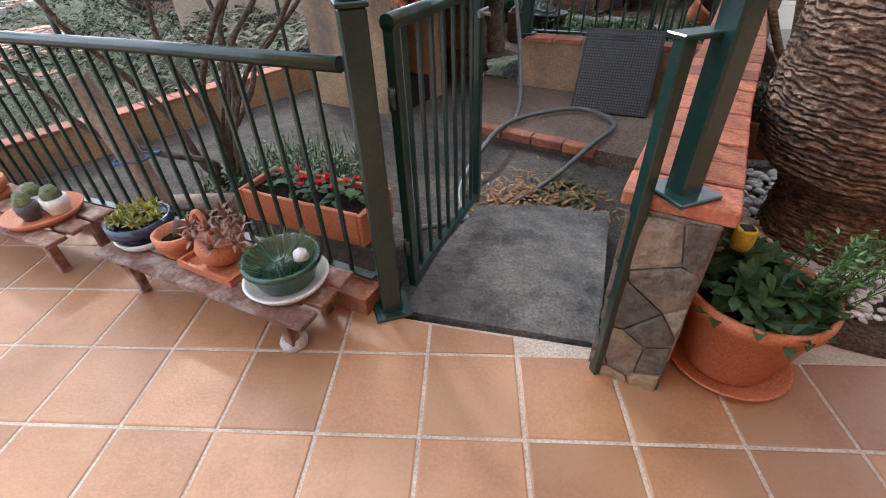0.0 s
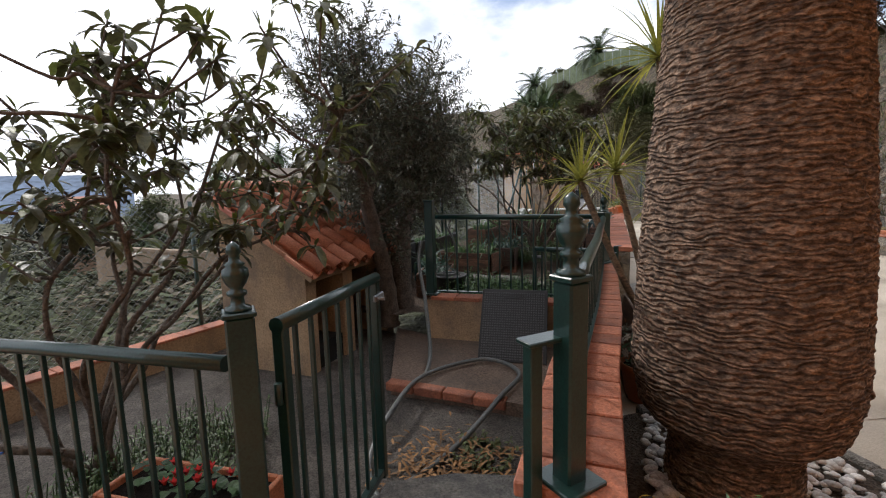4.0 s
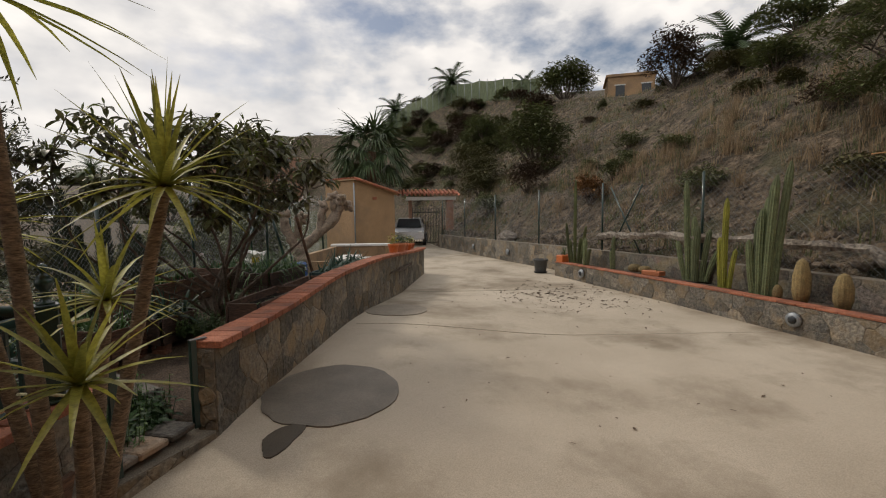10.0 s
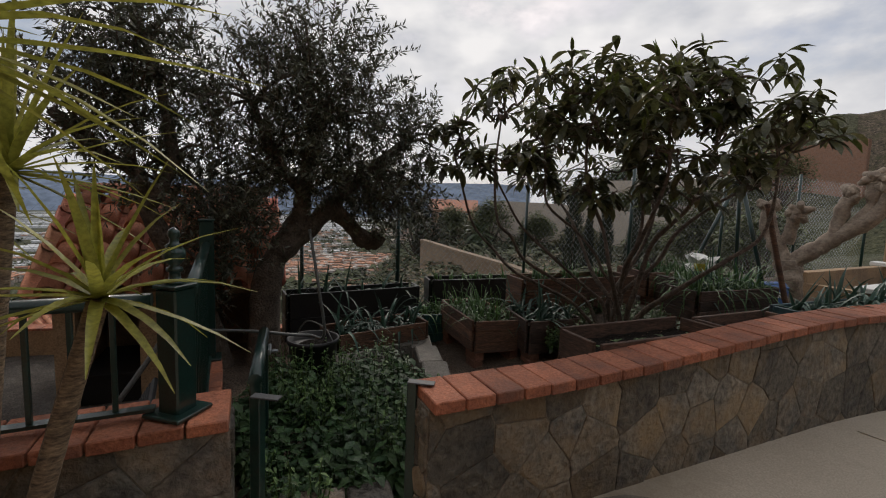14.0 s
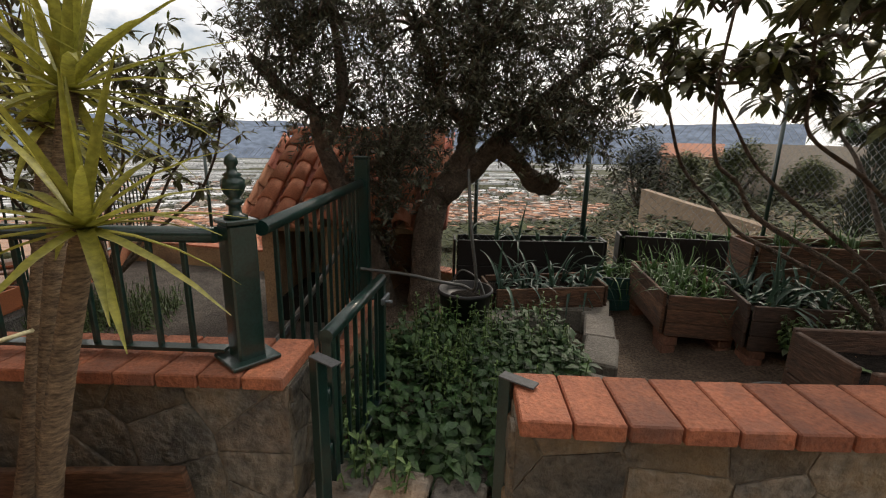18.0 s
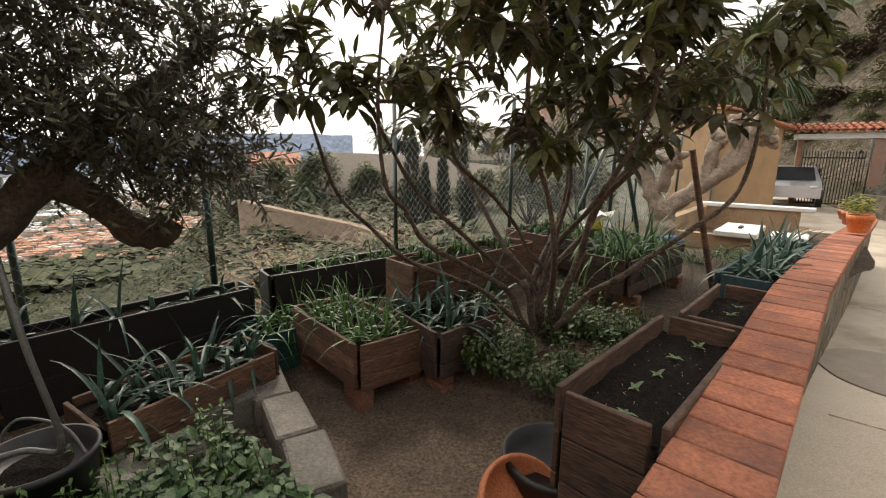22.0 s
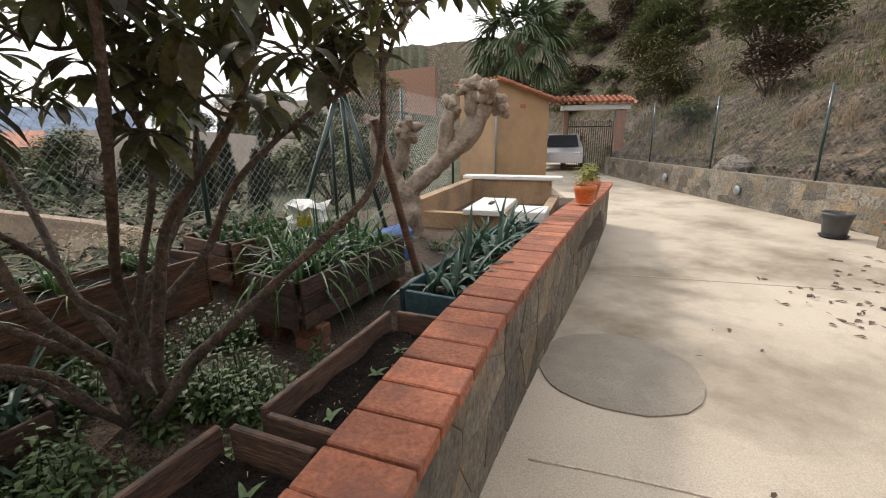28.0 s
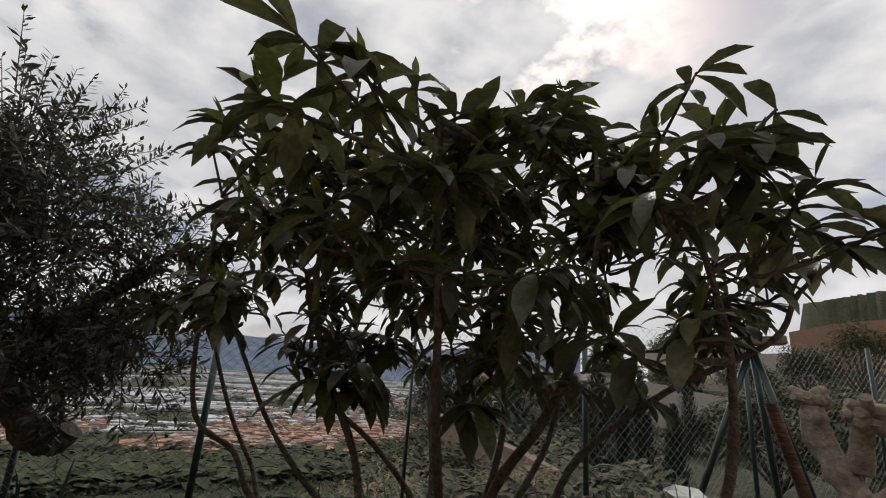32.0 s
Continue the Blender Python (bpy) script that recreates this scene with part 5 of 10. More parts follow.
chain_link(hf, hill_line, hbase, 1.58, 0.09)
part("top_wire", Shape().tube([(x, y, z) for x, y, z in [(*along(hill_line, hl_len - 5.9 + 5.9 * i / 20)[:2], hbase(hl_len - 5.9 + 5.9 * i / 20) + 1.62) for i in range(21)]], 0.009, 6), DRYFROND, hf, "rusty top wire")
bk = thing("plastic_basket", "pale green plastic basket hanging on the hillside fence", "basket", (9.70, -1.2, 0.98), -97)
part("body", Shape().box((-0.14, -0.06, 0), (0.14, 0.06, 0.03), None, 0.006).box((-0.14, -0.06, 0.03), (0.14, -0.05, 0.16), None, 0.003).box((-0.14, 0.05, 0.03), (0.14, 0.06, 0.16), None, 0.003).box((-0.14, -0.05, 0.03), (-0.13, 0.05, 0.16), None, 0.003).box((0.13, -0.05, 0.03), (0.14, 0.05, 0.16), None, 0.003), SEEDLING, bk)
part("handle", Shape().tube([(-0.13, 0, 0.15), (-0.1, 0, 0.24), (0.1, 0, 0.24), (0.13, 0, 0.15)], 0.006, 6), SEEDLING, bk)
hg = thing("hillside_gate", "dark green wire gate in the hillside fence beside the house", "gate", (9.56, -1.75, 0.75), -97)
part("gate_frame", Shape().box((0, -0.02, 0), (0.04, 0.02, 1.5)).box((0.55, -0.02, 0), (0.59, 0.02, 1.5)).box((0.04, -0.02, 1.46), (0.55, 0.02, 1.5)).box((0.04, -0.02, 0.7), (0.55, 0.02, 0.73)), GREEN, hg)

gf = thing("garden_fence", "tall chain-link fence on dark green posts round the garden", "fence")
gline = [(-0.30, 4.95), (0.30, 6.15), (2.2, 9.3), (4.4, 12.9), (5.4, 14.4)]
glen = length_of(gline)
gbase = lambda s: garden_z(*along(gline, max(0, min(glen, s)))[:2]) - 0.05
fence_posts(gf, gline, gbase, 1.75, 1.75, GREEN, 0.024)
chain_link(gf, gline, gbase, 1.7, 0.065, 0.0014)
pf = thing("patio_fence", "chain-link fence behind the patio parapet", "fence")
pline = [(-4.0, 0.8), (-3.12, 2.05), (-2.17, 3.35), (-1.55, 4.25), (-0.30, 4.95)]
fence_posts(pf, pline, lambda s: 0.0, 1.45, 2.2, GREEN, 0.022)
chain_link(pf, pline, lambda s: 0.0, 1.4, 0.065, 0.0014)


# ---- plants: helpers ----
def leaf_cloud(sh, rnd, centre, radii, n, size, wide=0.45, droop=0.5, up=0.2):
    """Small leaves scattered in an ellipsoid, denser towards its skin."""
    for _ in range(n):
        v = Vector((rnd.gauss(0, 1), rnd.gauss(0, 1), rnd.gauss(0, 1))).normalized() * rnd.random() ** 0.45
        p = Vector(centre) + Vector((v.x * radii[0], v.y * radii[1], v.z * radii[2]))
        a = rnd.uniform(0, 6.283)
        w = Vector((math.cos(a), math.sin(a), rnd.uniform(-0.5, 0.6) + up))
        L = size * rnd.uniform(0.6, 1.3)
        sh.blade(p, w, L, L * wide, droop, 2, 0.3)
    return sh


def sprig(sh, rnd, p, way, length, n, leaf, wide):
    """A thin twig with narrow leaves in pairs."""
    way = Vector(way).normalized()
    side = way.orthogonal().normalized()
    other = way.cross(side)
    for i in range(n):
        q = Vector(p) + way * length * (i + 0.5) / n
        a = rnd.uniform(0, 6.283)
        out = (way * 0.6 + side * math.cos(a) + other * math.sin(a)).normalized()
        L = leaf * rnd.uniform(0.7, 1.25)
        s2 = out.cross(Vector((rnd.uniform(-1, 1), rnd.uniform(-1, 1), 1))).normalized() * L * wide
        m = q + out * L * 0.5
        sh.add([q, m + s2, q + out * L, m - s2], [(0, 1, 2), (0, 2, 3)], True)


def limb(sh, pts, r0, r1, n=8, wob=0.02, rnd=None):
    c = curve_pts(pts, 5)
    k = len(c) - 1
    radii = [lerp(r0, r1, i / k) * (1 + (rnd.uniform(-wob, wob) if rnd else 0)) for i in range(k + 1)]
    sh.tube(c, radii, n)
    return c


def loquat_tree(label, base, tips, stems, seed, leaves=11, leaf=0.21, young=0.12, dense=0):
    """A many-stemmed loquat: limbs to each tip, a rosette of big drooping leaves at each."""
    rnd = random.Random(seed)
    ob = thing("loquat_tree", label, "tree")
    wood, green, fresh = Shape(), Shape(), Shape()
    lines = []
    for st in stems:
        way = [Vector(base)]
        for p in st:
            p = Vector([c + rnd.uniform(-0.06, 0.06) for c in p])
            way += [way[-1].lerp(p, 0.5) + Vector((rnd.uniform(-0.05, 0.05), rnd.uniform(-0.05, 0.05), rnd.uniform(-0.03, 0.03))), p]
        lines.append(limb(wood, way, rnd.uniform(0.018, 0.029), 0.008, 8, 0.12, rnd))
    ends = []
    for t in tips:
        t = Vector(t)
        best = min((p for l in lines for p in l[len(l) // 3:]), key=lambda p: (p - t).length + 0.6 * max(0, p.z - t.z))
        mid = best.lerp(t, 0.5) + Vector((rnd.uniform(-0.1, 0.1), rnd.uniform(-0.1, 0.1), -0.06))
        c = limb(wood, [best, best.lerp(mid, 0.5) + Vector((rnd.uniform(-0.05, 0.05), rnd.uniform(-0.05, 0.05), rnd.uniform(-0.02, 0.06))), mid, t], 0.011, 0.005, 6, 0.12, rnd)
        ends.append((t, (t - mid).normalized()))
        for _ in range(dense):
            q = c[rnd.randrange(len(c) // 2, len(c))] + Vector((rnd.uniform(-0.16, 0.16), rnd.uniform(-0.16, 0.16), rnd.uniform(-0.05, 0.22)))
            wood.tube([c[len(c) // 2], q], [0.006, 0.004], 4)
            ends.append((q, (q - c[len(c) // 2]).normalized()))
    for t, d in ends:
        n = leaves + rnd.randrange(-2, 4)
        for i in range(n):
            a = 2.4 * i + rnd.uniform(-0.4, 0.4)
            lift = rnd.uniform(-0.55, 0.75)
            w = Vector((math.cos(a), math.sin(a), lift)) + d * 0.35
            L = leaf * rnd.uniform(0.65, 1.2)
            tgt = fresh if rnd.random() < young and lift > 0.1 else green
            tgt.blade(t - d * rnd.uniform(0, 0.10), w, L, L * 0.31, rnd.uniform(0.3, 1.9), 4, 0.3, belly=1.25)
        if rnd.random() < 0.6:
            for _ in range(2):
                fresh.blade(t, d + Vector((rnd.uniform(-0.3, 0.3), rnd.uniform(-0.3, 0.3), 0.9)), leaf * 0.55, leaf * 0.15, 0.1, 3, 0.5, belly=0.85)
    part("trunk", wood, BARK, ob)
    part("crown", green, LOQUAT, ob)
    part("young_leaf", fresh, LOQUAT_YOUNG, ob, "paler young leaves", kind="stuff")
    return ob


def spread_tips(rnd, centre, radii, n, low=-0.5):
    out = []
    while len(out) < n:
        v = Vector((rnd.uniform(-1, 1), rnd.uniform(-1, 1), rnd.uniform(-1, 1)))
        if 0.25 < v.length < 1 and v.z > low:
            out.append((centre[0] + v.x * radii[0], centre[1] + v.y * radii[1], centre[2] + v.z * radii[2]))
    return out


rnd = random.Random(21)
gl_tips = spread_tips(rnd, (2.85, 7.1, 2.02), (1.45, 1.12, 0.66), 66, -0.62) + spread_tips(rnd, (3.2, 7.4, 2.38), (0.85, 0.6, 0.38), 14, -0.6) + spread_tips(rnd, (2.6, 7.1, 2.5), (1.1, 0.75, 0.3), 10, -0.6)
gl_tips += [(3.25, 6.15, 1.95), (3.28, 5.98, 2.15), (3.0, 6.2, 2.25), (3.6, 6.6, 2.3), (3.4, 6.5, 2.35), (1.9, 6.5, 1.9), (1.6, 6.3, 1.8), (2.4, 6.3, 1.75), (2.6, 6.1, 2.4), (1.5, 6.5, 2.2), (1.9, 6.4, 2.3)] + spread_tips(rnd, (2.75, 6.85, 1.75), (1.15, 0.8, 0.32), 12, -1)
gz = garden_z(2.9, 7.15) - 0.03
loquat_tree("spreading loquat tree with big dark leaves in the garden", (2.9, 7.15, gz), gl_tips, [
    [(2.88, 7.15, 0.66), (2.6, 6.97, 0.92), (2.2, 6.7, 1.3), (1.95, 6.55, 1.75)],
    [(2.92, 7.13, 0.66), (2.75, 7.05, 1.05), (2.45, 6.8, 1.5), (2.4, 6.6, 2.0)],
    [(2.95, 7.17, 0.70), (3.08, 7.25, 1.25), (3.0, 7.2, 1.75), (2.95, 7.2, 2.5)],
    [(2.98, 7.2, 0.75), (3.35, 7.4, 1.35), (3.9, 7.75, 1.85), (4.3, 7.9, 2.2)],
    [(2.88, 7.22, 0.68), (2.5, 7.5, 1.1), (2.1, 7.8, 1.6), (1.9, 7.8, 2.2)],
    [(2.96, 7.1, 0.72), (3.2, 6.8, 1.2), (3.35, 6.5, 1.7), (3.4, 6.4, 2.3)],
    [(2.9, 7.2, 0.7), (3.0, 7.6, 1.3), (3.1, 7.9, 2.0)],
    [(2.6, 7.05, 0.62), (2.05, 6.8, 0.85), (1.7, 6.7, 1.25), (1.6, 6.6, 1.9)],
    [(2.7, 6.95, 0.64), (2.3, 6.65, 0.98), (2.15, 6.4, 1.4), (2.2, 6.3, 2.1)],
    [(3.0, 6.95, 0.66), (2.95, 6.7, 1.1), (2.8, 6.5, 1.6), (2.85, 6.4, 2.3)],
    [(3.15, 7.05, 0.64), (3.6, 6.95, 0.95), (3.85, 6.9, 1.35), (3.9, 6.9, 2.0)],
    [(3.05, 7.1, 0.66), (3.25, 7.05, 1.2), (3.55, 7.0, 1.7), (3.6, 7.1, 2.4)]], 31, 9, 0.175, 0.12, 2)

rnd = random.Random(22)
pl_tips = spread_tips(rnd, (-1.45, 2.6, 1.75), (1.35, 0.95, 0.85), 66, -0.72) + spread_tips(rnd, (-1.3, 3.35, 1.7), (0.85, 0.6, 0.8), 26, -0.8) + [(0.25, 2.6, 2.35), (0.0, 2.5, 2.1), (-0.3, 2.4, 2.5), (-0.1, 2.5, 1.7), (-0.4, 2.3, 1.2), (-2.6, 2.2, 1.3), (-2.9, 2.0, 1.8), (-2.5, 1.7, 2.2), (-2.7, 2.4, 2.5)]
px, py = -1.72, 2.5
loquat_tree("grey-stemmed loquat tree growing behind the terrace railing", (px, py, PATIO_Z - 0.02), pl_tips, [
    [(px - 0.04, py - 0.05, 0.1), (px - 0.25, py - 0.13, 0.6), (px - 0.5, py - 0.2, 1.2), (px - 0.6, py - 0.25, 1.8)],
    [(px, py, 0.15), (px - 0.1, py - 0.05, 0.7), (px + 0.05, py + 0.05, 1.3), (px + 0.15, py + 0.15, 2.0)],
    [(px + 0.06, py + 0.05, 0.1), (px + 0.3, py + 0.1, 0.55), (px + 0.65, py + 0.1, 0.95), (px + 1.05, py + 0.05, 1.3), (px + 1.5, py, 1.9)],
    [(px + 0.04, py + 0.03, 0.2), (px + 0.22, py + 0.1, 0.8), (px + 0.5, py + 0.3, 1.3), (px + 0.75, py + 0.4, 2.0)],
    [(px - 0.04, py - 0.1, 0.12), (px - 0.5, py - 0.3, 0.5), (px - 0.9, py - 0.5, 1.1), (px - 1.0, py - 0.5, 1.7)],
    [(px + 0.05, py - 0.08, 0.15), (px + 0.2, py - 0.3, 0.7), (px + 0.5, py - 0.45, 1.2), (px + 0.6, py - 0.5, 1.9)],
    [(px + 0.03, py + 0.12, 0.2), (px + 0.2, py + 0.5, 0.6), (px + 0.6, py + 0.9, 1.05), (px + 0.8, py + 1.1, 1.6)],
    [(px, py + 0.14, 0.2), (px + 0.05, py + 0.5, 0.8), (px - 0.1, py + 0.8, 1.4), (px - 0.05, py + 0.9, 2.0)],
    [(px + 0.02, py + 0.1, 0.2), (px + 0.1, py + 0.35, 0.8), (px + 0.35, py + 0.6, 1.4), (px + 0.4, py + 0.7, 2.1)]], 32, 9, 0.15, 0.2, 1)


def olive_tree():
    rnd = random.Random(41)
    ob = thing("olive_tree", "old gnarled olive tree with grey-green leaves beside the hut", "tree", (-0.12, -0.12, 0.0))
    wood, green = Shape(), Shape()
    A = limb(wood, [(0.46, 5.12, 0.05), (0.43, 5.16, 0.3), (0.45, 5.17, 0.8), (0.5, 5.25, 1.08), (0.6, 5.4, 1.4), (0.62, 5.42, 1.6), (0.68, 5.5, 2.2)], 0.15, 0.05, 10, 0.12, rnd)
    B = limb(wood, [(0.5, 5.25, 1.08), (0.64, 5.45, 1.28), (0.76, 5.63, 1.52), (0.95, 5.85, 1.8), (1.2, 6.1, 2.1)], 0.10, 0.04, 9, 0.12, rnd)
    limb(wood, [(0.72, 5.58, 1.5), (0.82, 5.72, 1.38), (0.92, 5.86, 1.2), (0.98, 5.93, 1.17), (1.02, 5.98, 1.24)], 0.075, 0.08, 9, 0.15, rnd)
    C = limb(wood, [(0.24, 4.9, 0.0), (0.23, 4.86, 0.25), (0.18, 4.78, 0.65), (0.09, 4.64, 1.0), (-0.02, 4.48, 1.44), (-0.06, 4.43, 1.7), (-0.16, 4.3, 1.8), (-0.35, 4.05, 2.1)], 0.11, 0.035, 9, 0.12, rnd)
    D = limb(wood, [(-0.02, 4.48, 1.44), (0.1, 4.6, 1.8), (0.0, 4.6, 2.3), (-0.05, 4.5, 2.7)], 0.06, 0.02, 8, 0.1, rnd)
    E = limb(wood, [(0.62, 5.42, 1.6), (0.5, 5.2, 1.9), (0.35, 5.1, 2.4)], 0.05, 0.02, 8, 0.1, rnd)
    lines = [A, B, C, D, E]
    clumps = [((0.45, 5.2, 2.35), (0.65, 0.6, 0.5), 190), ((0.9, 5.65, 2.3), (0.52, 0.5, 0.46), 150), ((1.25, 6.05, 2.1), (0.36, 0.36, 0.34), 70), ((0.75, 5.5, 2.75), (0.6, 0.6, 0.35), 110),
              ((-0.15, 4.45, 2.4), (0.5, 0.5, 0.45), 170), ((-0.25, 4.25, 2.05), (0.42, 0.4, 0.3), 90), ((-0.1, 4.5, 2.8), (0.4, 0.4, 0.3), 70), ((1.2, 6.05, 1.6), (0.42, 0.4, 0.25), 70),
              ((0.2, 4.95, 1.75), (0.45, 0.35, 0.4), 60), ((0.22, 4.95, 0.9), (0.16, 0.16, 0.5), 40), ((0.95, 5.9, 1.5), (0.3, 0.3, 0.2), 40), ((0.1, 5.2, 1.5), (0.3, 0.3, 0.35), 60), ((0.3, 4.85, 1.3), (0.4, 0.35, 0.5), 90), ((0.9, 5.7, 1.75), (0.6, 0.5, 0.28), 120), ((0.55, 5.3, 1.95), (0.5, 0.45, 0.35), 120), ((-0.05, 4.5, 1.75), (0.35, 0.35, 0.3), 70)]
    for c, r, n in clumps:
        for _ in range(int(n * 1.25)):
            v = Vector((rnd.gauss(0, 1), rnd.gauss(0, 1), rnd.gauss(0, 1))).normalized() * rnd.random() ** 0.5
            p = Vector(c) + Vector((v.x * r[0], v.y * r[1], v.z * r[2]))
            way = v + Vector((0, 0, rnd.uniform(-0.4, 1.2)))
            L = rnd.uniform(0.16, 0.34)
            w = way.normalized() if way.length > 0.05 else Vector((0, 0, 1))
            wood.tube([p - w * 0.1, p + w * L], [0.004, 0.0015], 3, True, False)
            sprig(green, rnd, p - w * 0.06, w, L + 0.06, 22, 0.062, 0.14)
        near = min((q for l in lines for q in l), key=lambda q: (q - Vector(c)).length)
        for _ in range(max(4, n // 14)):
            v = Vector((rnd.gauss(0, 1), rnd.gauss(0, 1), rnd.gauss(0, 1))).normalized() * 0.8
            p = Vector(c) + Vector((v.x * r[0], v.y * r[1], v.z * r[2]))
            limb(wood, [near, near.lerp(p, 0.5) + Vector((0, 0, 0.05)), p], 0.02, 0.005, 5)
    part("trunk", wood, BARK, ob)
    part("crown", green, OLIVE, ob)


olive_tree()


def knotty(sh, pts, r0, r1, rnd, n=14):
    """A limb swollen by knots and scars."""
    c = curve_pts(pts, 9)
    k = len(c) - 1
    seed = rnd.uniform(0, 50)
    base = len(sh.v)
    sh.tube(c, [lerp(r0, r1, i / k) * (1 + 0.05 * math.sin(i * 0.9 + seed)) for i in range(k + 1)], n)
    for i in range(base, len(sh.v)):
        v = Vector(sh.v[i])
        axis = c[min(k, (i - base) // n)]
        d = v - axis
        sh.v[i] = tuple(axis + d * (1 + 0.42 * noise.noise(v * 6) + 0.22 * noise.noise(v * 16)))


def pollard():
    rnd = random.Random(51)
    ob = thing("pollarded_tree", "pale pollarded mulberry with knobbly cut stumps, leafless", "tree")
    z0 = garden_z(4.45, 9.5) - 0.05
    w = Shape()
    knotty(w, [(4.40, 9.5, z0), (4.39, 9.5, 0.6), (4.36, 9.5, 0.9), (4.34, 9.5, 1.08)], 0.11, 0.13, rnd)
    part("trunk", w, BARKPALE, ob)
    arms = ([(4.32, 9.5, 1.02), (4.20, 9.52, 1.25), (4.10, 9.53, 1.50), (4.10, 9.53, 1.66)], [(4.36, 9.5, 1.02), (4.55, 9.49, 1.22), (4.75, 9.48, 1.40), (4.98, 9.46, 1.58), (5.12, 9.46, 1.86)],
            [(4.30, 9.51, 1.28), (4.34, 9.45, 1.5), (4.38, 9.4, 1.62)], [(4.72, 9.48, 1.38), (4.74, 9.5, 1.62), (4.80, 9.5, 1.80)], [(4.85, 9.48, 1.5), (5.0, 9.5, 1.72), (4.98, 9.5, 1.98)])
    for i, a in enumerate(arms):
        s = Shape()
        knotty(s, a, 0.10 if i < 2 else 0.07, 0.07, rnd, 12)
        part("limb", s, BARKPALE, ob)
    for cx, cy, cz, r in ((4.10, 9.53, 1.68, 0.12), (4.38, 9.4, 1.64, 0.12), (5.12, 9.46, 1.92, 0.16), (4.98, 9.5, 2.02, 0.13), (5.24, 9.45, 1.84, 0.13), (4.80, 9.5, 1.84, 0.12), (5.08, 9.32, 1.98, 0.12)):
        s = Shape()
        for k in range(13):
            v = Vector((rnd.gauss(0, 1), rnd.gauss(0, 1), rnd.gauss(0.2, 0.8))).normalized() * r * rnd.uniform(0.45, 0.8)
            q = Vector((cx, cy, cz)) + v
            s.tube([q - v * 0.9, q, q + v.normalized() * rnd.uniform(0.02, 0.07)], [0.06, rnd.uniform(0.04, 0.055), rnd.uniform(0.018, 0.035)], 7)
        part("knob", s, BARKPALE, ob, "knobbly pruned head")

    ob.matrix_basis = pose(-0.54, -0.75, -0.03)
    LAID.append(ob)


pollard()


def strap_rosette(sh, rnd, p, n, length, width, lift=0.3, droop=0.6):
    for i in range(n):
        a = 2.399 * i + rnd.uniform(-0.2, 0.2)
        e = 1.5 - 1.9 * (i / n) + rnd.uniform(-0.15, 0.15)
        w = (math.cos(a) * math.cos(e), math.sin(a) * math.cos(e), math.sin(e))
        sh.blade(p, w, length * rnd.uniform(0.8, 1.1), width, droop * rnd.uniform(0.4, 1.4), 4, 0.35, 0.05, belly=0)


def yucca():
    rnd = random.Random(61)
    ob = thing("yucca", "tall multi-stemmed yucca with yellow-edged leaves in a terracotta pot", "yucca", (2.42, 2.42, 0.0))
    stems = [((0.06, 0.02), (0.37, 0.0, 1.77), 34, 0.48), ((-0.06, 0.06), (-0.33, 0.22, 1.60), 28, 0.48), ((-0.02, -0.04), (-0.14, -0.02, 2.42), 32, 0.55), ((0.03, 0.08), (0.09, 0.30, 1.29), 22, 0.38),
             ((0.06, -0.08), (0.15, -0.36, 1.13), 24, 0.36), ((-0.09, -0.02), (-0.72, 0.06, 1.52), 26, 0.45)]
    for (bx, by), top, n, L in stems:
        wood, green = Shape(), Shape()
        mid = (lerp(bx, top[0], 0.40), lerp(by, top[1], 0.35), lerp(0.34, top[2], 0.42 if top[0] > -0.5 else 0.3))
        c = curve_pts([(bx, by, 0.30), mid, top], 22)
        wood.tube(c, [lerp(0.030, 0.024, i / (len(c) - 1)) * (1.02 if i % 2 else 0.99) for i in range(len(c))], 9)
        strap_rosette(green, rnd, Vector(top), int(n * 1.4), L, 0.031)
        stem = part("stem", wood, YUCCASTEM, ob)
        part("leaf_rosette", green, YUCCA, stem)
    part("tie", Shape().tube([(0.04, 0.0, 0.98), (-0.05, 0.02, 1.0), (-0.16, 0.1, 0.99)], 0.006, 5), CURTAIN, ob, "pale string tie")
    part("tie", Shape().tube([(0.0, 0.02, 1.25), (0.1, 0.0, 1.27)], 0.006, 5), CURTAIN, ob, "pale string tie")


yucca()


def pot_shape(r, h, base=0.72, rim=0.03, thick=0.015, n=32):
    return Shape().lathe([(r * base, 0), (r * (base + 0.02), 0.01), (r * 0.93, h - rim * 1.6), (r, h - rim * 1.5), (r, h), (r - thick, h), (r - thick * 1.4, h - 0.05), (0.01, h - 0.055)], n)


def saucer_shape(r, n=32):
    return Shape().lathe([(r * 0.85, 0), (r, 0.035), (r - 0.012, 0.035), (r * 0.8, 0.012), (0.01, 0.012)], n)


def potted(name, label, category, at, r, h, mat, plant=None, plant_mat=None, saucer=None, soil=True, turn=0, group="", base=0.72):
    """A pot with saucer, soil and a plant as its parts."""
    ob = thing(name, label, category, at, turn, group)
    lift = 0.014 if saucer else 0.0
    p = pot_shape(r, h, base)
    p.v = [(x, y, z + lift) for x, y, z in p.v]
    part("pot", p, mat, ob)
    if saucer:
        part("saucer", saucer_shape(r * 0.95), saucer, ob)
    if soil:
        part("soil", Shape().lathe([(r * 0.88, h - 0.045), (r * 0.5, h - 0.03), (0.01, h - 0.028)], 24, (0, 0, lift)), POTSOIL, ob)
    if plant is not None:
        part("foliage", plant, plant_mat, ob)
    return ob


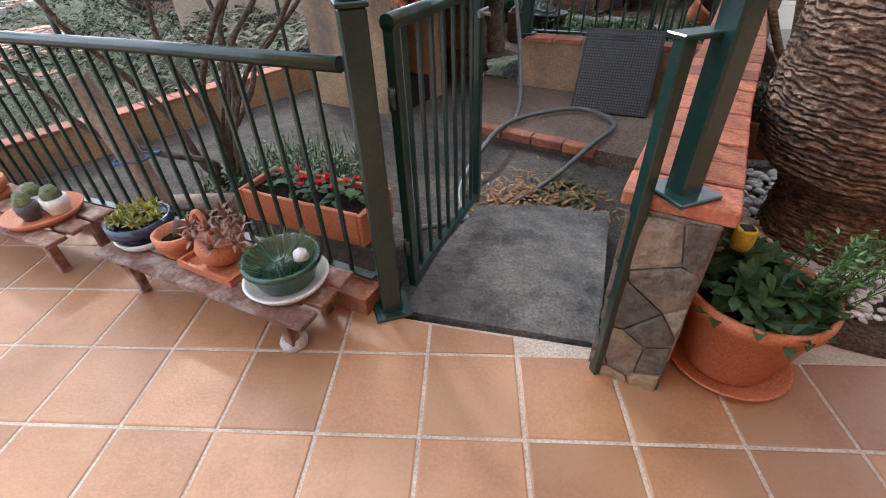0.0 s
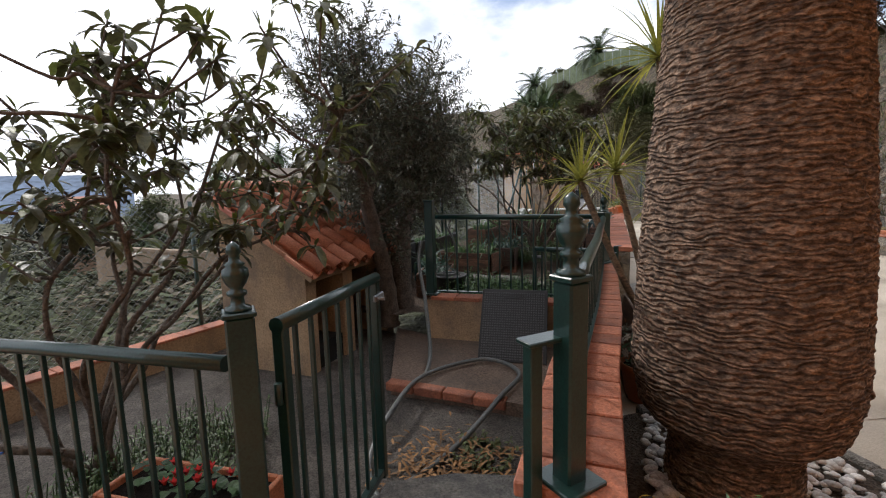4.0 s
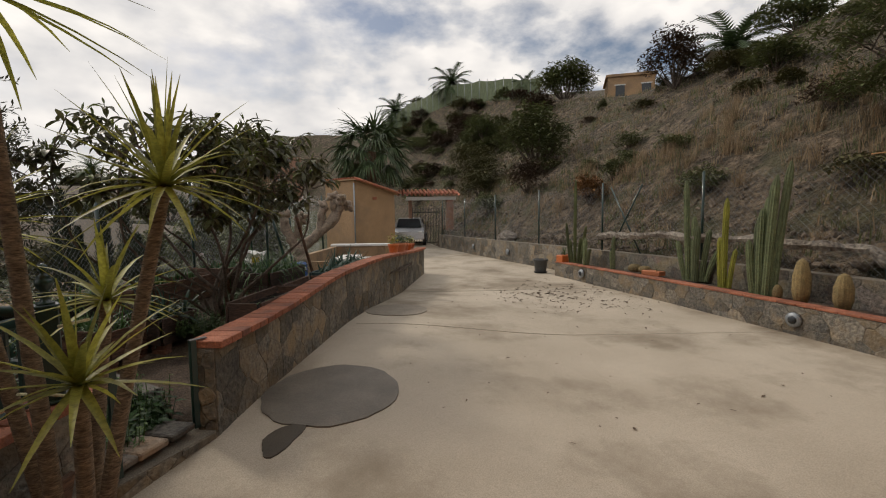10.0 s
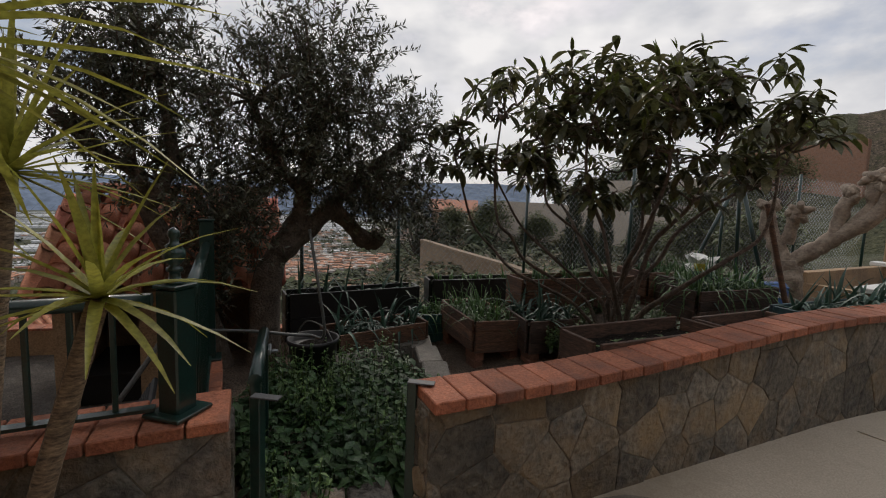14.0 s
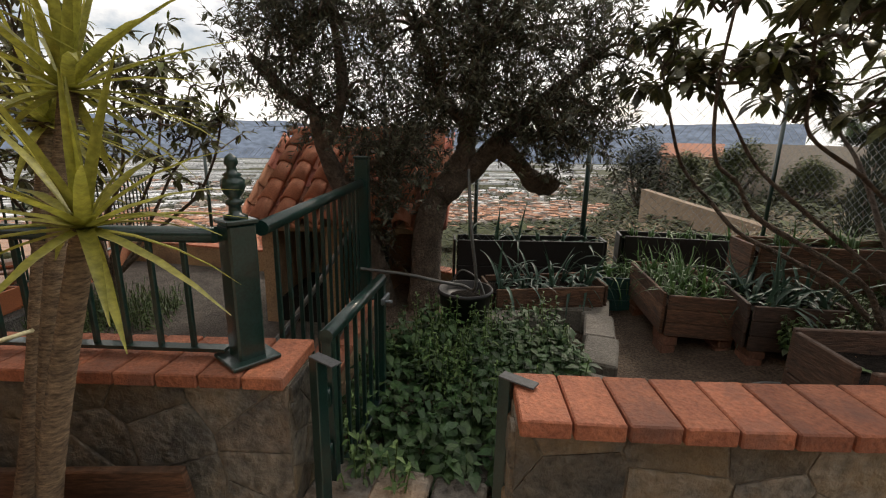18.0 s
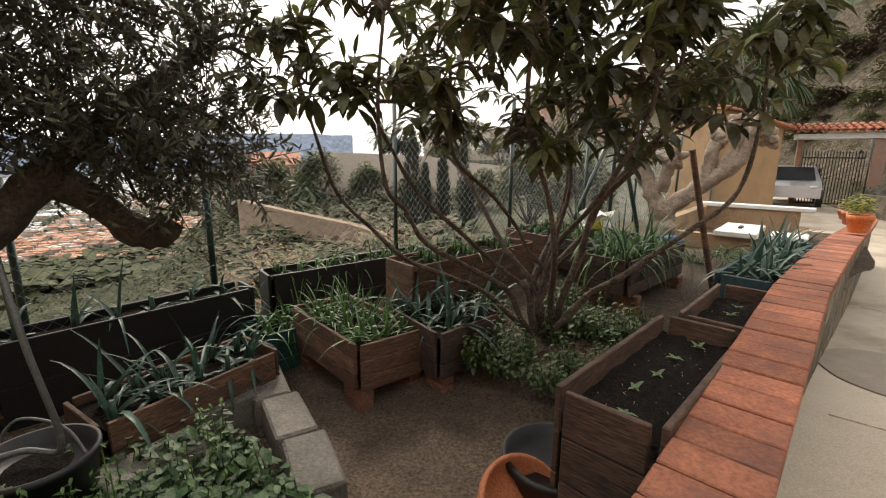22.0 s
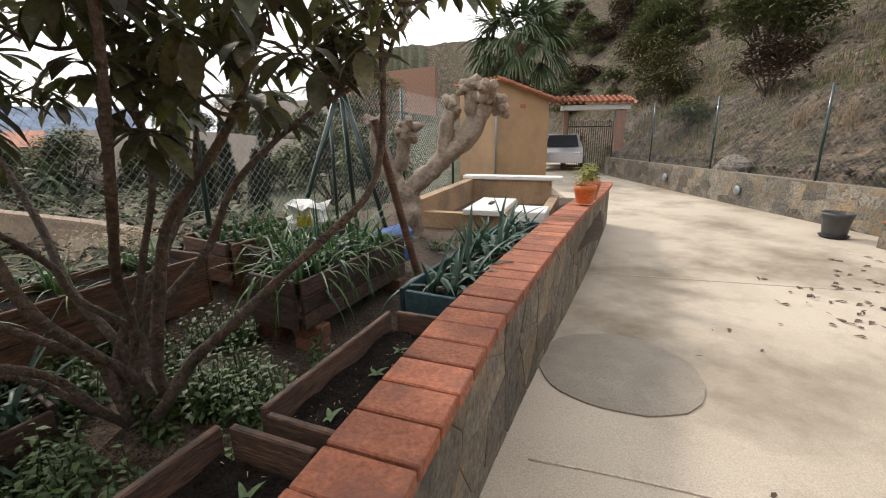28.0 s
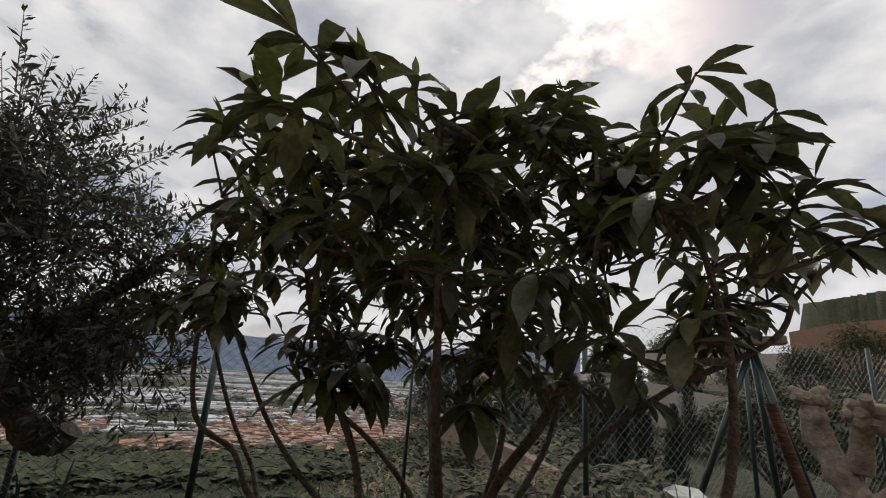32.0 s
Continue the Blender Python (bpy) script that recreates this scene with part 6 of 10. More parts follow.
def cycad(at, seed, r, h, n=44, length=0.85, spin=0):
    rnd = random.Random(seed)
    ob = potted("cycad", "sago cycad with stiff deep green fronds in a terracotta pot", "cycad", at, r, h, POT, None, None, POT, group="cycads on the terrace")
    ca = Shape()
    for j in range(10):
        for k in range(14):
            a = 2 * math.pi * (k + 0.5 * (j % 2)) / 14
            rr = 0.13 - 0.002 * j
            z = h - 0.04 + 0.03 * j
            ca.box((-0.016, 0, 0), (0.016, 0.04, 0.035), pose(rr * math.cos(a), rr * math.sin(a), z, 25, 0, math.degrees(a) - 90), 0.006)
    ca.lathe([(0.13, h - 0.06), (0.12, h + 0.26), (0.02, h + 0.3)], 16)
    part("stem", ca, BARK, ob)
    green = Shape()
    for i in range(n):
        a = 2.399 * i + rnd.uniform(-0.15, 0.15)
        e = 1.38 - 1.28 * (i / n) + rnd.uniform(-0.1, 0.1)
        d = Vector((math.cos(a) * math.cos(e), math.sin(a) * math.cos(e), math.sin(e)))
        p = Vector((0.05 * math.cos(a), 0.05 * math.sin(a), h + 0.26))
        L = length * rnd.uniform(0.85, 1.1)
        side = d.cross(Vector((0, 0, 1))).normalized()
        q, steps = p.copy(), 44
        pts = [q.copy()]
        for s in range(steps):
            d = (d + Vector((0, 0, -1)) * 0.027 * (0.5 + s / steps)).normalized()
            q = q + d * L / steps
            pts.append(q.copy())
            if s > 2:
                w = 0.092 * math.sin(math.pi * min(1, (s + 3) / (steps + 5))) ** 0.55 + 0.012
                up = side.cross(d)
                for sg in (-1, 1):
                    tip = q + side * sg * w + up * w * 0.45 + d * w * 0.75
                    b = d * 0.0048
                    mid_ = q.lerp(tip, 0.55)
                    green.add([q - b, q + b, mid_ + b * 1.1, tip, mid_ - b * 1.1], [(0, 1, 2, 4), (4, 2, 3)])
        green.tube(pts, [lerp(0.008, 0.003, k / steps) for k in range(steps + 1)], 4, True, False)
    part("foliage", green, CYCAD, ob)
    return ob


cycad((5.84, -1.80, 0), 71, 0.25, 0.36, 60, 0.64)
cy = cycad((4.22, -2.07, 0), 72, 0.27, 0.40, 64, 0.62)
gn = thing("garden_ornament", "small green spotted ornament on a stick in the cycad pot", "ornament", (4.32, -1.95, 0.38))
part("stick", Shape().tube([(0, 0, -0.1), (0, 0, 0.12)], 0.006, 6), WOOD, gn)
part("head", Shape().lathe([(0.02, 0.1), (0.035, 0.12), (0.04, 0.17), (0.03, 0.21), (0.01, 0.22)], 12), LEAF, gn)


def ridged_trunk(profile, at, n, rings, depth, seed, lean=(0, 0)):
    """A palm trunk whose surface is broken into rough fibre ridges."""
    rnd = random.Random(seed)
    verts, faces = [], []
    H = profile[-1][1]
    m = int(H * rings)
    def rad(z):
        for (r0, z0), (r1, z1) in zip(profile, profile[1:]):
            if z <= z1:
                return lerp(r0, r1, (z - z0) / max(1e-6, z1 - z0))
        return profile[-1][0]
    for j in range(m + 1):
        z = H * j / m
        for k in range(n):
            a = 2 * math.pi * k / n
            c, s = math.cos(a), math.sin(a)
            q = noise.noise((c * 13, s * 13, z * 52 + seed)) + 0.7 * noise.noise((c * 24, s * 24, z * 30 + seed)) + 0.5 * noise.noise((c * 3, s * 3, z * 16 + seed))
            r = rad(z) + depth * q
            zz = z + 0.02 * noise.noise((math.cos(a) * 3, math.sin(a) * 3, z * 5 + 7))
            verts.append((at[0] + lean[0] * z + r * math.cos(a), at[1] + lean[1] * z + r * math.sin(a), at[2] + zz))
    for j in range(m):
        for k in range(n):
            faces.append((j * n + k, j * n + (k + 1) % n, (j + 1) * n + (k + 1) % n, (j + 1) * n + k))
    return Shape().add(verts, faces, True)


def fan_leaf(sh, rnd, p, way, stalk, size, n=22, droop=0.5):
    way = Vector(way).normalized()
    hub = Vector(p) + way * stalk + Vector((0, 0, -0.12 * stalk))
    sh.tube([Vector(p), Vector(p) + way * stalk * 0.5, hub], 0.012, 4, True, False)
    side = way.cross(Vector((0, 0, 1))).normalized()
    up = side.cross(way)
    for i in range(n):
        a = lerp(-1.35, 1.35, i / (n - 1))
        d = way * math.cos(a) + side * math.sin(a) + up * 0.12 * math.cos(3 * a)
        sh.blade(hub, d, size * (0.75 + 0.25 * math.cos(a)) * rnd.uniform(0.9, 1.05), size * 0.075, droop * rnd.uniform(0.7, 1.4), 4, 0.5, 0.02, belly=0)


p1 = thing("fan_palm", "thick fan palm with shaggy ridged brown trunk and dry fronds", "palm tree", (1.66, 0.69, 0.0))
part("trunk", ridged_trunk([(0.28, 0.0), (0.265, 0.28), (0.285, 0.35), (0.40, 0.43), (0.44, 0.62), (0.425, 1.1), (0.39, 1.6), (0.35, 2.1), (0.33, 2.8), (0.34, 3.6)], (0, 0, 0.02), 220, 90, 0.0095, 3), BARKPALM, p1)
rnd = random.Random(81)
fr, dead = Shape(), Shape()
for i in range(26):
    a = 2.399 * i
    e = 1.2 - 1.3 * i / 26
    fan_leaf(fr, rnd, (0.2 * math.cos(a), 0.2 * math.sin(a), 3.6), (math.cos(a) * math.cos(e), math.sin(a) * math.cos(e), math.sin(e)), 0.9, 0.8, 20)
for a, low, reach in ((-0.62, 1.95, 0.85), (-0.45, 2.05, 0.95), (-0.55, 2.1, 0.75), (-0.75, 2.25, 0.7), (-0.25, 2.3, 1.35), (-0.12, 2.2, 1.45), (-0.35, 2.5, 1.2), (1.0, 2.75, 0.62), (1.6, 2.7, 0.62), (2.2, 2.75, 0.62), (2.8, 2.6, 0.62), (3.4, 2.75, 0.62), (-1.5, 2.85, 0.62), (-2.1, 2.9, 0.62), (0.3, 2.7, 0.62)):
    root = Vector((0.34 * math.cos(a), 0.34 * math.sin(a), 3.5))
    hub = Vector((reach * math.cos(a), reach * math.sin(a), low + 0.75))
    dead.tube([root, hub + Vector((0, 0, 0.35)), hub], 0.014, 4, True, False)
    for k in range(26):
        b = a + rnd.uniform(-1.2, 1.2)
        d = Vector((math.cos(b) * 0.32, math.sin(b) * 0.32, -1))
        dead.blade(hub + Vector((rnd.uniform(-0.05, 0.05), rnd.uniform(-0.05, 0.05), rnd.uniform(-0.1, 0.1))), d, rnd.uniform(0.55, 0.85), 0.035, 0.4, 4, 0.5, 0.05, belly=0)
part("crown", fr, PALMLEAF, p1)
part("dry_frond", dead, DRYFROND, p1, "hanging dry brown fronds", kind="stuff")

p2 = thing("slim_palm", "slim fan palm with smooth ringed trunk, blackened at its base", "palm tree", (8.65, 1.24, 0.02))
part("trunk", ridged_trunk([(0.20, 0.0), (0.175, 0.5), (0.165, 1.2), (0.16, 2.5), (0.15, 5.2)], (0, 0, 1.15), 48, 22, 0.003, 5, (0.0, 0.012)), BARKPALM2, p2)
part("trunk_base", ridged_trunk([(0.34, 0.0), (0.27, 0.25), (0.225, 0.8), (0.208, 1.16)], (0, 0, 0), 60, 40, 0.007, 6), BARKDARK, p2, "blackened trunk base")
fr = Shape()
for i in range(30):
    a = 2.399 * i
    e = 1.2 - 1.7 * i / 30
    fan_leaf(fr, rnd, (0.1 * math.cos(a), 0.2 + 0.1 * math.sin(a), 6.35), (math.cos(a) * math.cos(e), math.sin(a) * math.cos(e), math.sin(e)), 1.0, 0.85, 18)
part("crown", fr, PALMLEAF, p2)


def far_palm(at, high, size, seed, label, n=34, feather=False):
    rnd = random.Random(seed)
    ob = thing("distant_palm", label, "palm tree", at)
    part("trunk", ridged_trunk([(0.15 * size, 0), (0.12 * size, high * 0.5), (0.14 * size, high)], (0, 0, -0.3), 16, 6, 0.02, seed), BARKPALM, ob)
    sh = Shape()
    for i in range(n):
        a = 2.399 * i
        e = 1.25 - 1.9 * i / n
        w = (math.cos(a) * math.cos(e), math.sin(a) * math.cos(e), math.sin(e))
        if feather:
            d, q = Vector(w), Vector((0, 0, high - 0.3))
            side = d.cross(Vector((0, 0, 1))).normalized()
            for s in range(14):
                d = (d + Vector((0, 0, -0.09))).normalized()
                q2 = q + d * size * 1.7 / 14
                for sg in (-1, 1):
                    sh.add([q, q2, q2 + side * sg * 0.32 * size + d * 0.2 * size + Vector((0, 0, -0.06 * size))], [(0, 1, 2)])
                q = q2
        else:
            fan_leaf(sh, rnd, (0, 0, high - 0.3), w, 0.62 * size, 0.72 * size, 20, 1.3)
    part("crown", sh, PALMLEAF, ob)
    return ob


far_palm((10.35, 26.3, -0.3), 5.4, 2.1, 91, "fan palm standing behind the gatehouse")


# ---- vegetable garden ----
def plank_box(name, label, corners, top, high, mat, boards=3, feet=True, group="planter boxes", soil_drop=0.05, foot=0.12):
    """A planter box of planks. corners: four (x, y) in order round; top: its rim's height."""
    ob = thing(name, label, "planter box", group=group)
    cs = [Vector((x, y, 0)) for x, y in corners]
    low = top - high
    for i in range(4):
        a, b = cs[i], cs[(i + 1) % 4]
        d = b - a
        th = math.atan2(d.y, d.x)
        m = Matrix.Translation(a) @ Matrix.Rotation(th, 4, "Z")
        t = 0.022
        inner = 0.001 if i % 2 else t
        for k in range(boards):
            part("plank", Shape().box((inner, 0, low + high * k / boards + 0.002), (d.length - inner, t, low + high * (k + 1) / boards - 0.002), m, 0.004), mat, ob)
    cen = sum(cs, Vector()) / 4
    ins = [c.lerp(cen, 0.04) for c in cs]
    n = 10
    verts = []
    rn = random.Random(round(cen.x * 100))
    for i in range(n + 1):
        for j in range(n + 1):
            p = ins[0].lerp(ins[1], i / n).lerp(ins[3].lerp(ins[2], i / n), j / n)
            verts.append((p.x, p.y, top - soil_drop + rn.uniform(-0.008, 0.012)))
    part("soil", Shape().add(verts, [(i * (n + 1) + j, (i + 1) * (n + 1) + j, (i + 1) * (n + 1) + j + 1, i * (n + 1) + j + 1) for i in range(n) for j in range(n)], True), POTSOIL, ob)
    if feet:
        for c in cs:
            p = c.lerp(cen, 0.2)
            gz_ = garden_z(p.x, p.y) - 0.02
            h = low - gz_
            th = math.degrees(math.atan2((cs[1] - cs[0]).y, (cs[1] - cs[0]).x))
            for k in range(2):
                part("foot_brick", Shape().box((-0.09, -0.045, 0), (0.09, 0.045, h / 2 - 0.003), pose(p.x, p.y, gz_ + k * h / 2, 0, 0, th + k * 8), 0.006), OLDBRICK, ob)
    return ob


def leeks(name, label, spots, z, mat, seed, n=9, length=0.5, width=0.035, droop=1.3):
    rnd = random.Random(seed)
    sh = Shape()
    for x, y in spots:
        for i in range(n):
            a = rnd.uniform(0, 6.283)
            e = rnd.uniform(0.35, 1.5)
            sh.blade((x + rnd.uniform(-0.015, 0.015), y + rnd.uniform(-0.015, 0.015), z), (math.cos(a) * math.cos(e), math.sin(a) * math.cos(e), math.sin(e)), length * rnd.uniform(0.6, 1.2), width * rnd.uniform(0.7, 1.2), droop * rnd.uniform(0.2, 2.4), 6, 0.5, 0.08, belly=0)
        sh.tube([(x, y, z - 0.02), (x, y, z + 0.10)], [0.016, 0.012], 6)
    ob = part(name, sh, mat)
    return tagged(ob, label, "vegetables", kind="stuff")


def spots_in(corners, nx, ny, seed, jit=0.03):
    rnd = random.Random(seed)
    cs = [Vector((*c, 0)) for c in corners]
    out = []
    for i in range(nx):
        for j in range(ny):
            p = cs[0].lerp(cs[1], (i + 0.7) / (nx + 0.4)).lerp(cs[3].lerp(cs[2], (i + 0.7) / (nx + 0.4)), (j + 0.7) / (ny + 0.4))
            out.append((p.x + rnd.uniform(-jit, jit), p.y + rnd.uniform(-jit, jit)))
    return out


BOX_A = [(2.14, 5.72), (1.43, 6.22), (1.66, 6.58), (2.40, 6.05)]
BOX_B = [(2.52, 5.99), (1.98, 6.40), (2.22, 6.86), (2.77, 6.45)]
plank_box("planter_box", "weathered brown wooden planter box of onions raised on bricks", BOX_A, 0.56, 0.29, WOOD, 3)
plank_box("planter_box", "dark wooden planter box of leeks raised on bricks", BOX_B, 0.565, 0.29, DARKWOOD, 3)
BOX_D = [(3.61, 7.50), (3.32, 7.74), (3.92, 8.60), (4.20, 8.34)]
BOX_C1 = [(2.90, 8.75), (2.50, 9.12), (2.98, 9.75), (3.38, 9.38)]
BOX_C2 = [(3.28, 8.42), (2.92, 8.74), (3.44, 9.42), (3.80, 9.10)]
plank_box("planter_box", "dark reddish wooden planter box full of trailing onions on bricks", BOX_D, 0.775, 0.27, DARKWOOD, 3)
plank_box("planter_box", "reddish wooden planter box on bricks in the back corner", BOX_C1, 0.78, 0.28, WOOD, 3)
plank_box("planter_box", "dark wooden planter box on bricks in the back row", BOX_C2, 0.77, 0.28, DARKWOOD, 3)
LEEK_BOX = [(1.51, 5.86), (1.07, 5.06), (0.76, 5.24), (1.20, 6.06)]
plank_box("planter_box", "long low brown wooden box planted with leeks", LEEK_BOX, 0.45, 0.30, WOOD, 2, False)
DARK_BOX = [(0.95, 6.55), (0.20, 5.35), (0.00, 5.48), (0.75, 6.70)]
plank_box("planter_box", "black plastic-lined trough of seedlings along the fence", DARK_BOX, 0.62, 0.5, BLACK, 2, False)
DARK_BOX2 = [(1.85, 7.95), (1.0, 6.62), (0.80, 6.76), (1.62, 8.10)]
plank_box("planter_box", "long dark trough of seedlings along the fence", DARK_BOX2, 0.66, 0.5, BLACK, 2, False)
RED_BOX = [(2.80, 8.35), (2.08, 7.15), (1.80, 7.34), (2.50, 8.52)]
plank_box("planter_box", "reddish brown wooden box with sparse onions along the fence", RED_BOX, 0.74, 0.32, WOOD, 2, False)
P1 = [(3.12, 4.46), (2.85, 4.60), (3.29, 5.44), (3.56, 5.30)]
P2 = [(3.63, 5.37), (3.38, 5.50), (3.71, 6.14), (3.95, 6.02)]
LAID.append(plank_box("planter_box", "long dark wooden trough of black soil and seedlings beside the wall", P1, 0.87, 0.48, OLDWOOD, 3, False, soil_drop=0.08))
LAID.append(plank_box("planter_box", "dark wooden trough of black soil beside the coping wall", P2, 0.87, 0.48, OLDWOOD, 3, False, soil_drop=0.08))
TEAL = [(4.02, 6.23), (3.76, 6.39), (4.62, 7.93), (4.87, 7.78)]
LAID.append(plank_box("planter_crate", "dark teal painted crate of leeks beside the coping wall", TEAL, 0.88, 0.46, TEALWOOD, 3, False))
plank_box("planter_crate", "dark green crate of onions behind the wooden boxes", [(1.62, 6.34), (1.38, 6.0), (1.1, 6.18), (1.34, 6.52)], 0.42, 0.3, GREENPLASTIC, 3, False)
leeks("onion_plants", "green onions sprouting in the wooden box", spots_in(BOX_A, 5, 4, 1), 0.51, ONION, 1, 9, 0.30, 0.014, 1.0)
leeks("leek_plants", "drooping blue-green leeks in the dark box", spots_in(BOX_B, 4, 3, 2), 0.515, LEEK, 2, 8, 0.42, 0.03, 1.7)
leeks("leek_plants", "blue-green leeks in the low box", spots_in(LEEK_BOX, 6, 2, 3), 0.40, LEEK, 3, 8, 0.40, 0.028, 1.5)
leeks("onion_plants", "dense trailing onion leaves hanging over the box", spots_in(BOX_D, 4, 7, 4), 0.725, ONION, 4, 10, 0.40, 0.014, 2.0)
leeks("leek_plants", "blue-green leeks among the onions", spots_in(BOX_D, 3, 5, 14), 0.725, LEEK, 15, 6, 0.42, 0.02, 1.8)
leeks("onion_plants", "onion leaves in the back box", spots_in(BOX_C2, 4, 5, 5), 0.72, ONION, 5, 9, 0.36, 0.014, 1.8)
leeks("lettuce_seedlings", "small green seedlings in the back box", spots_in(BOX_C1, 4, 5, 6), 0.73, LEAF, 6, 7, 0.12, 0.04, 1.0)
LAID.append(leeks("leek_plants", "tall blue-green leeks in the teal crate", spots_in(TEAL, 2, 9, 7), 0.83, LEEK, 7, 7, 0.34, 0.032, 1.2))
leeks("onion_plants", "sparse onions in the fence box", spots_in(RED_BOX, 3, 7, 8), 0.69, ONION, 8, 5, 0.26, 0.012, 1.4)
leeks("leek_plants", "leeks in the fence trough", spots_in(DARK_BOX, 6, 1, 9), 0.56, LEEK, 9, 8, 0.36, 0.03, 1.6)
leeks("onion_plants", "bushy green onions in the fence trough", spots_in(DARK_BOX2, 9, 2, 10), 0.6, ONION, 10, 8, 0.28, 0.014, 1.6)
leeks("onion_plants", "trailing onion leaves in the green crate", spots_in([(1.62, 6.34), (1.38, 6.0), (1.1, 6.18), (1.34, 6.52)], 3, 3, 12), 0.38, ONION, 12, 10, 0.34, 0.014, 1.9)
rnd = random.Random(15)
for k, (box_, z, cnt) in enumerate(((P1, 0.79, 5), (P2, 0.79, 3))):
    for i in range(cnt):
        x, y = spots_in(box_, 1, cnt, 30 + k)[i]
        sh = Shape()
        for j in range(4):
            a = j * 1.6 + rnd.random()
            sh.blade((x, y, z), (math.cos(a), math.sin(a), 1.1), rnd.uniform(0.028, 0.06), 0.018, 0.9, 4, 0.4)
        LAID.append(part("seedling", sh, SEEDLING))
        tagged(LAID[-1], "pale green seedling in dark potting soil", "seedling", "seedlings in the trough")
for box_, z in ((P1, 0.787), (P2, 0.787)):
    chips, bits = Shape(), Shape()
    for k, (x, y) in enumerate(spots_in(box_, 14, 34, 77, 0.02)):
        a = rnd.uniform(0, 6.28)
        (bits if k % 5 == 0 else chips).blade((x, y, z + rnd.uniform(0, 0.012)), (math.cos(a), math.sin(a), 0.3), rnd.uniform(0.006, 0.016), 0.007, 0.6, 1)
    LAID += [part("soil_crumbs", chips, POTSOIL), part("bark_chips", bits, SHEDWALL)]
    tagged(LAID[-2], "dark crumbs on the potting soil of the trough", "soil crumbs", kind="stuff")
    tagged(LAID[-1], "pale bark chips scattered on the potting soil", "bark chips", kind="stuff")

# nettle bed framed with blocks
rnd = random.Random(16)
bed = [(1.15, 4.05), (1.75, 3.68), (2.22, 3.52), (2.42, 3.9), (2.5, 4.2), (2.12, 4.92), (1.45, 5.42), (1.05, 5.05), (0.85, 4.65)]
def in_poly(x, y, poly):
    c = False
    for (x0, y0), (x1, y1) in zip(poly, poly[1:] + poly[:1]):
        if (y0 > y) != (y1 > y) and x < (x1 - x0) * (y - y0) / (y1 - y0) + x0:
            c = not c
    return c
def leafy_bed(poly, n, size, hmin, hmax, seed, per=7, wide=0.65, gate_=1.0, cut=-9):
    rnd = random.Random(seed)
    sh = Shape()
    xs, ys = [p[0] for p in poly], [p[1] for p in poly]
    k = 0
    while k < n:
        x, y = rnd.uniform(min(xs), max(xs)), rnd.uniform(min(ys), max(ys))
        if not in_poly(x, y, poly) or noise.noise((x * gate_, y * gate_, 2.0)) < cut:
            continue
        k += 1
        g0 = garden_z(x, y) if y > 3.6 or x > 2 else PATIO_Z
        h = rnd.uniform(hmin, hmax)
        lx, ly = rnd.uniform(-0.06, 0.06), rnd.uniform(-0.06, 0.06)
        sh.tube([(x, y, g0), (x + lx, y + ly, g0 + h)], 0.003, 3, True, False)
        for i in range(per):
            a = 2.4 * i + rnd.random()
            s = (i + 1) / per
            L = size * rnd.uniform(0.6, 1.3) * (1.15 - 0.4 * s)
            sh.blade((x + lx * s, y + ly * s, g0 + h * s), (math.cos(a), math.sin(a), rnd.uniform(0.05, 0.5)), L, L * wide, rnd.uniform(0.5, 1.3), 2, 0.25)
    return sh
tagged(part("nettle_bed", leafy_bed(bed, 560, 0.088, 0.10, 0.27, 17, 7), LEAF), "dense dark green nettles and potato leaves in the block-edged bed", "weeds", kind="stuff")
tagged(part("nettle_stalks", leafy_bed(bed, 150, 0.042, 0.2, 0.38, 27, 11, 0.5, 2.4, -0.05), NETTLE), "taller pale green stalks among the nettles", "weeds", kind="stuff")
tagged(part("clover_patch", leafy_bed([(1.9, 6.9), (3.35, 6.3), (3.75, 7.2), (3.3, 7.9), (2.5, 7.9), (2.0, 7.3)], 640, 0.046, 0.06, 0.24, 18, 10, 0.6, 3.1, -0.02), MINT), "low green mint growing round the loquat", "weeds", kind="stuff")
tagged(part("clover_patch", leafy_bed([(4.5, 9.9), (5.2, 9.3), (5.6, 9.9), (5.0, 10.6)], 160, 0.04, 0.04, 0.12, 19, 6), MINT), "bright green weeds beside the water tank", "weeds", kind="stuff")
tagged(part("patio_weeds", leafy_bed([(-1.95, 1.75), (-1.1, 1.5), (-0.75, 2.1), (-0.85, 2.95), (-1.55, 3.05), (-1.75, 2.6)], 620, 0.04, 0.08, 0.26, 20, 8, 0.5), MINT), "bushy green mint under the loquat behind the railing", "weeds", kind="stuff")


def cinder_block(x, y, z, turn, label="weathered grey concrete block edging the bed"):
    ob = thing("concrete_block", label, "concrete block", (x, y, z), turn, "blocks round the bed")
    part("body", Shape().box((-0.2, -0.10, 0), (0.2, 0.10, 0.19), None, 0.012), CEMENT_PALE, ob)
    return ob


